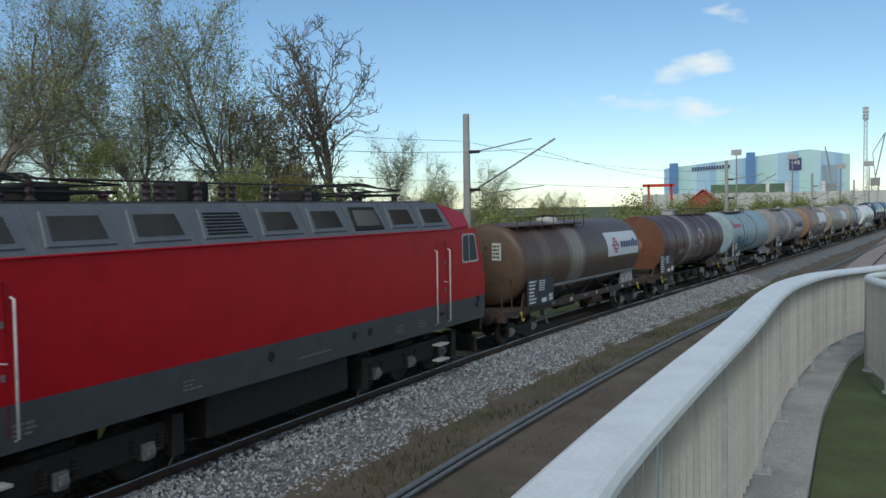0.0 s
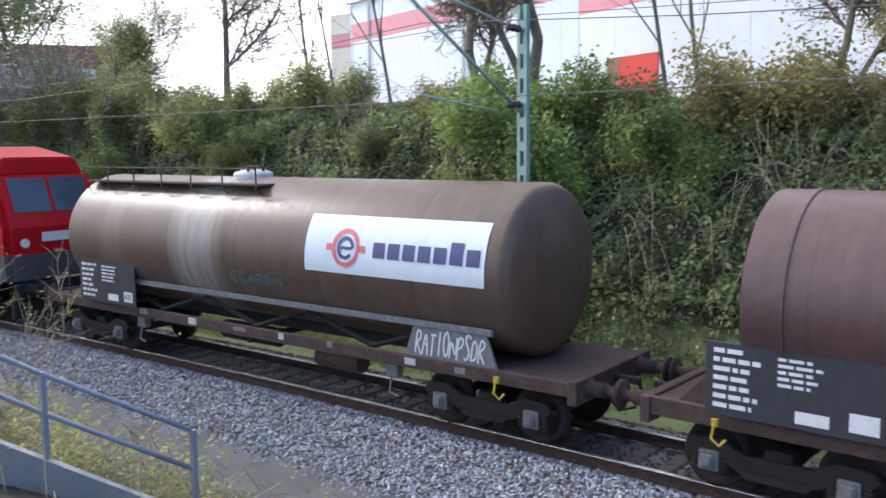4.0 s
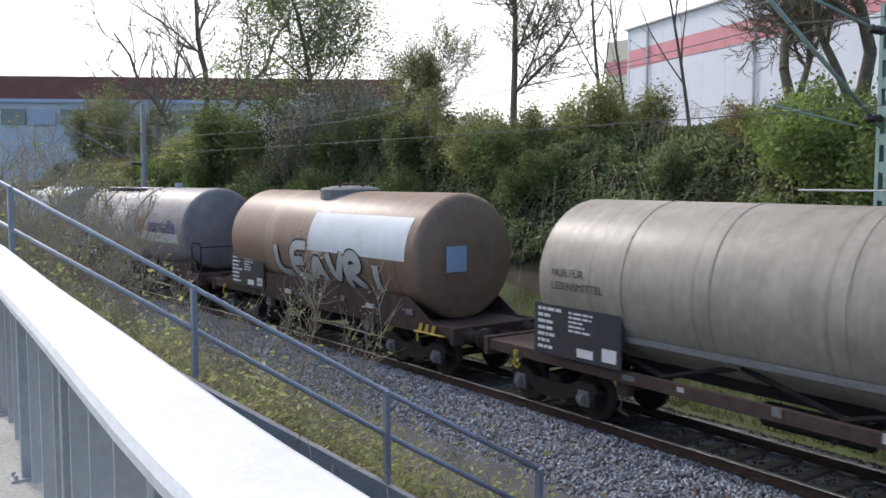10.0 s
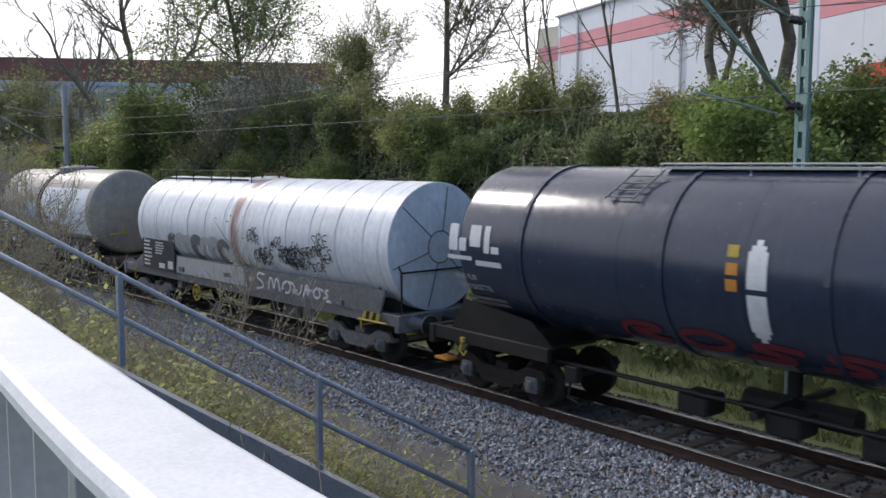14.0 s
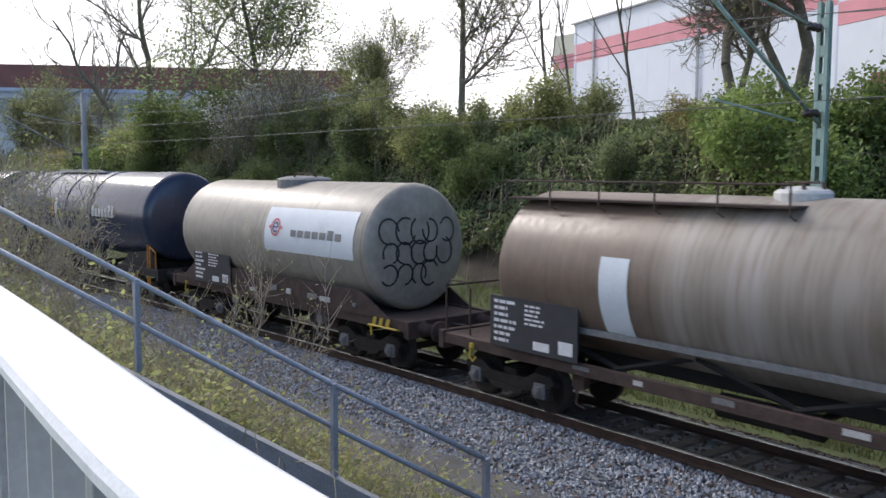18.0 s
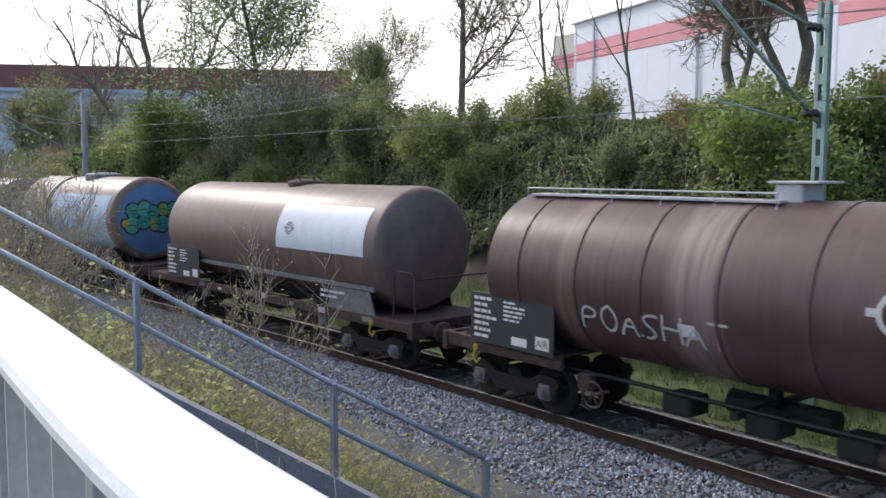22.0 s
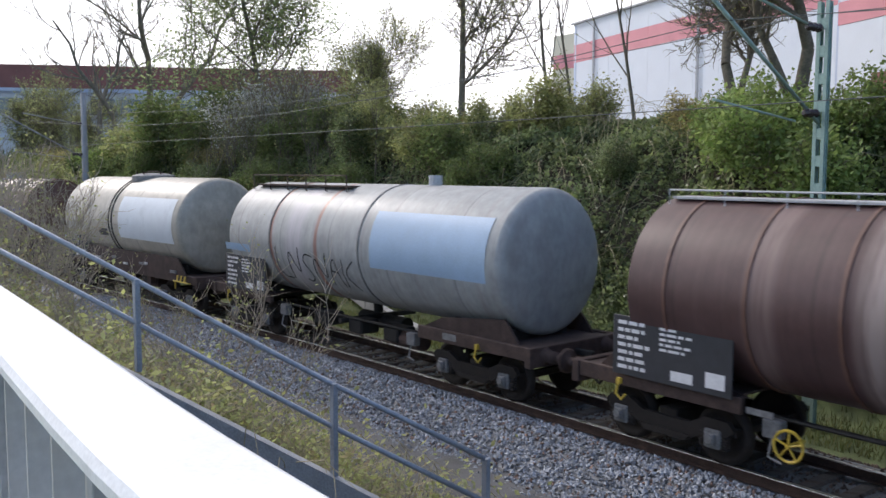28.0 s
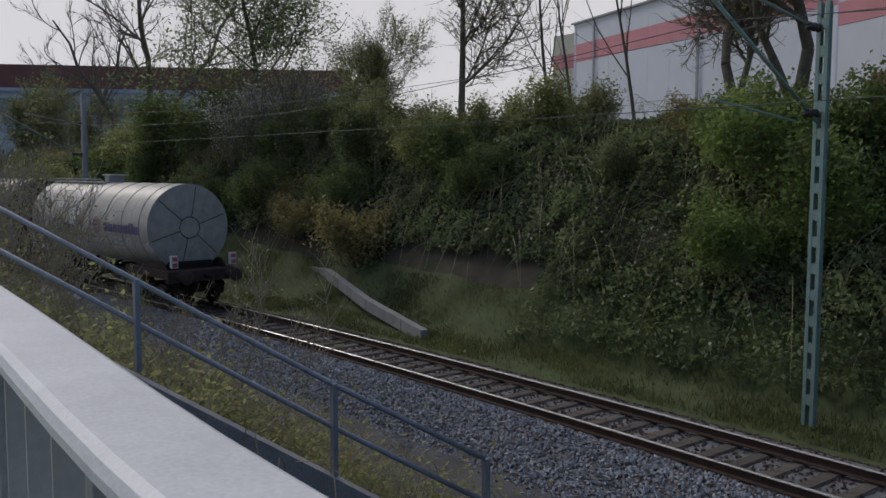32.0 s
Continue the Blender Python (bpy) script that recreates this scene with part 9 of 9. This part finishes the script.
def lattice_tower(name, label, x, y, z0, h, w, material):
    t = thing(name, label, "crane" if "crane" in name else "mast")
    bm = bmesh.new()
    for sx, sy in ((-1, -1), (1, -1), (1, 1), (-1, 1)):
        tube(bm, [(x + sx * w, y + sy * w, z0), (x + sx * w * 0.6, y + sy * w * 0.6, z0 + h)], 0.16, 4)
    part("legs", bm, material, t)
    bm = bmesh.new()
    n = int(h / 2.2)
    for k in range(n):
        za, zb = z0 + h * k / n, z0 + h * (k + 1) / n
        for sy in (-1, 1):
            tube(bm, [(x, y - sy * w * 0.9, za), (x, y + sy * w * 0.9, zb)], 0.09, 3)
    part("bracing", bm, material, t)
    return t


lt = lattice_tower("lattice_mast", "tall red and white lattice floodlight mast in the distance", 398, -30.5, 0, 41, 0.8, M["galv_bar"])
bm = bmesh.new()
for k in range(4):
    box(bm, 397, 398.5, -31.6, -29.4, 38 + k * 1.4, 39.0 + k * 1.4)
part("floodlights", bm, M["galv_bar"], lt)
for y, h, tip in ((-33.5, 20, -37), (-17.5, 17, -15)):
    cr = lattice_tower("harbour_crane", "slewing harbour crane with a raised jib in the distance", 390, y, 0, h * 0.55, 2.0, M["mast_concrete"])
    bm = bmesh.new()
    box(bm, 388, 392, y - 1.6, y + 1.6, h * 0.54, h * 0.7)
    part("cabin", bm, M["mast_concrete"], cr)
    bm = bmesh.new()
    for dx in (-0.5, 0.5):
        tube(bm, [(390 + dx, y, h * 0.7), (390 + dx, tip, h * 1.6)], 0.25, 4)
    tube(bm, [(390, y, h * 0.7), (390, y + 1, h * 1.2), (390, tip, h * 1.6)], 0.2, 4)
    part("jib", bm, M["mast_concrete"], cr)

# street lamps and poles beyond the wagons
for x, y, h in ((150, 7.6, 12.5), (160, -1.0, 12.0), (170, -9.0, 10.5), (175, -14, 11)):
    t = thing("floodlight_pole", "grey floodlight pole in the distance", "floodlight pole", "floodlight poles")
    bm = bmesh.new()
    tube(bm, [(x, y, -0.6), (x, y, h)], 0.16, 6, 0.1)
    part("pole", bm, M["mast_concrete"], t)
    bm = bmesh.new()
    box(bm, x - 0.3, x + 0.3, y - 0.8, y + 0.8, h, h + 0.9)
    part("lamp_head", bm, M["galv_bar"], t)

# sidings on a pale paved strip
bm = bmesh.new()
for a, b in (((60, -1.8), (300, -36)),):
    d = Vector((b[0] - a[0], b[1] - a[1], 0)).normalized()
    n = Vector((-d.y, d.x, 0))
    bm.faces.new([bm.verts.new(Vector((*p, -0.52)) + n * s) for p, s in ((a, -6.5), (b, -6.5), (b, -0.4), (a, -0.4))])
tagged(part("pavement", bm, mat("pinkish_paving", (0.33, 0.27, 0.25), 0.9, 0, 0.15, 0.5, 0.2)), "pale paved strip beside the line", "pavement", kind="structure")
for off in (-2.2, -3.7):
    bm = bmesh.new()
    tube(bm, [Vector((60, -1.8, -0.47)) + n * off, Vector((300, -36, -0.47)) + n * off], 0.07, 4)
    tagged(part("siding_rail", bm, M["steel_rail"]), "rusty siding rail set in the paving", "rail", kind="structure")
railing("railing", lambda x: -0.72 - (0.03 if x < 9.4 else 0.06) * (x - 9.4) ** 2, 4.6, 13.6, RAIL_TOP, 0.1, "second grey bar railing curving along the far side of the grass", 0.06)

# ---- what moves ----
def motions():
    """The whole train rolls along the line towards the west."""
    for ob, mid, half in RIDING:
        rows = []
        for t in np.arange(0, 32.01, 0.5):
            s = s_of_train(float(t)) + mid
            a, b = on_line(s - half), on_line(s + half)
            d = b - a
            rows.append((float(t), Matrix.Translation((a + b) / 2) @ Matrix.Rotation(math.atan2(d.y, d.x), 4, "Z")))
        walk(ob, rows)


motions()
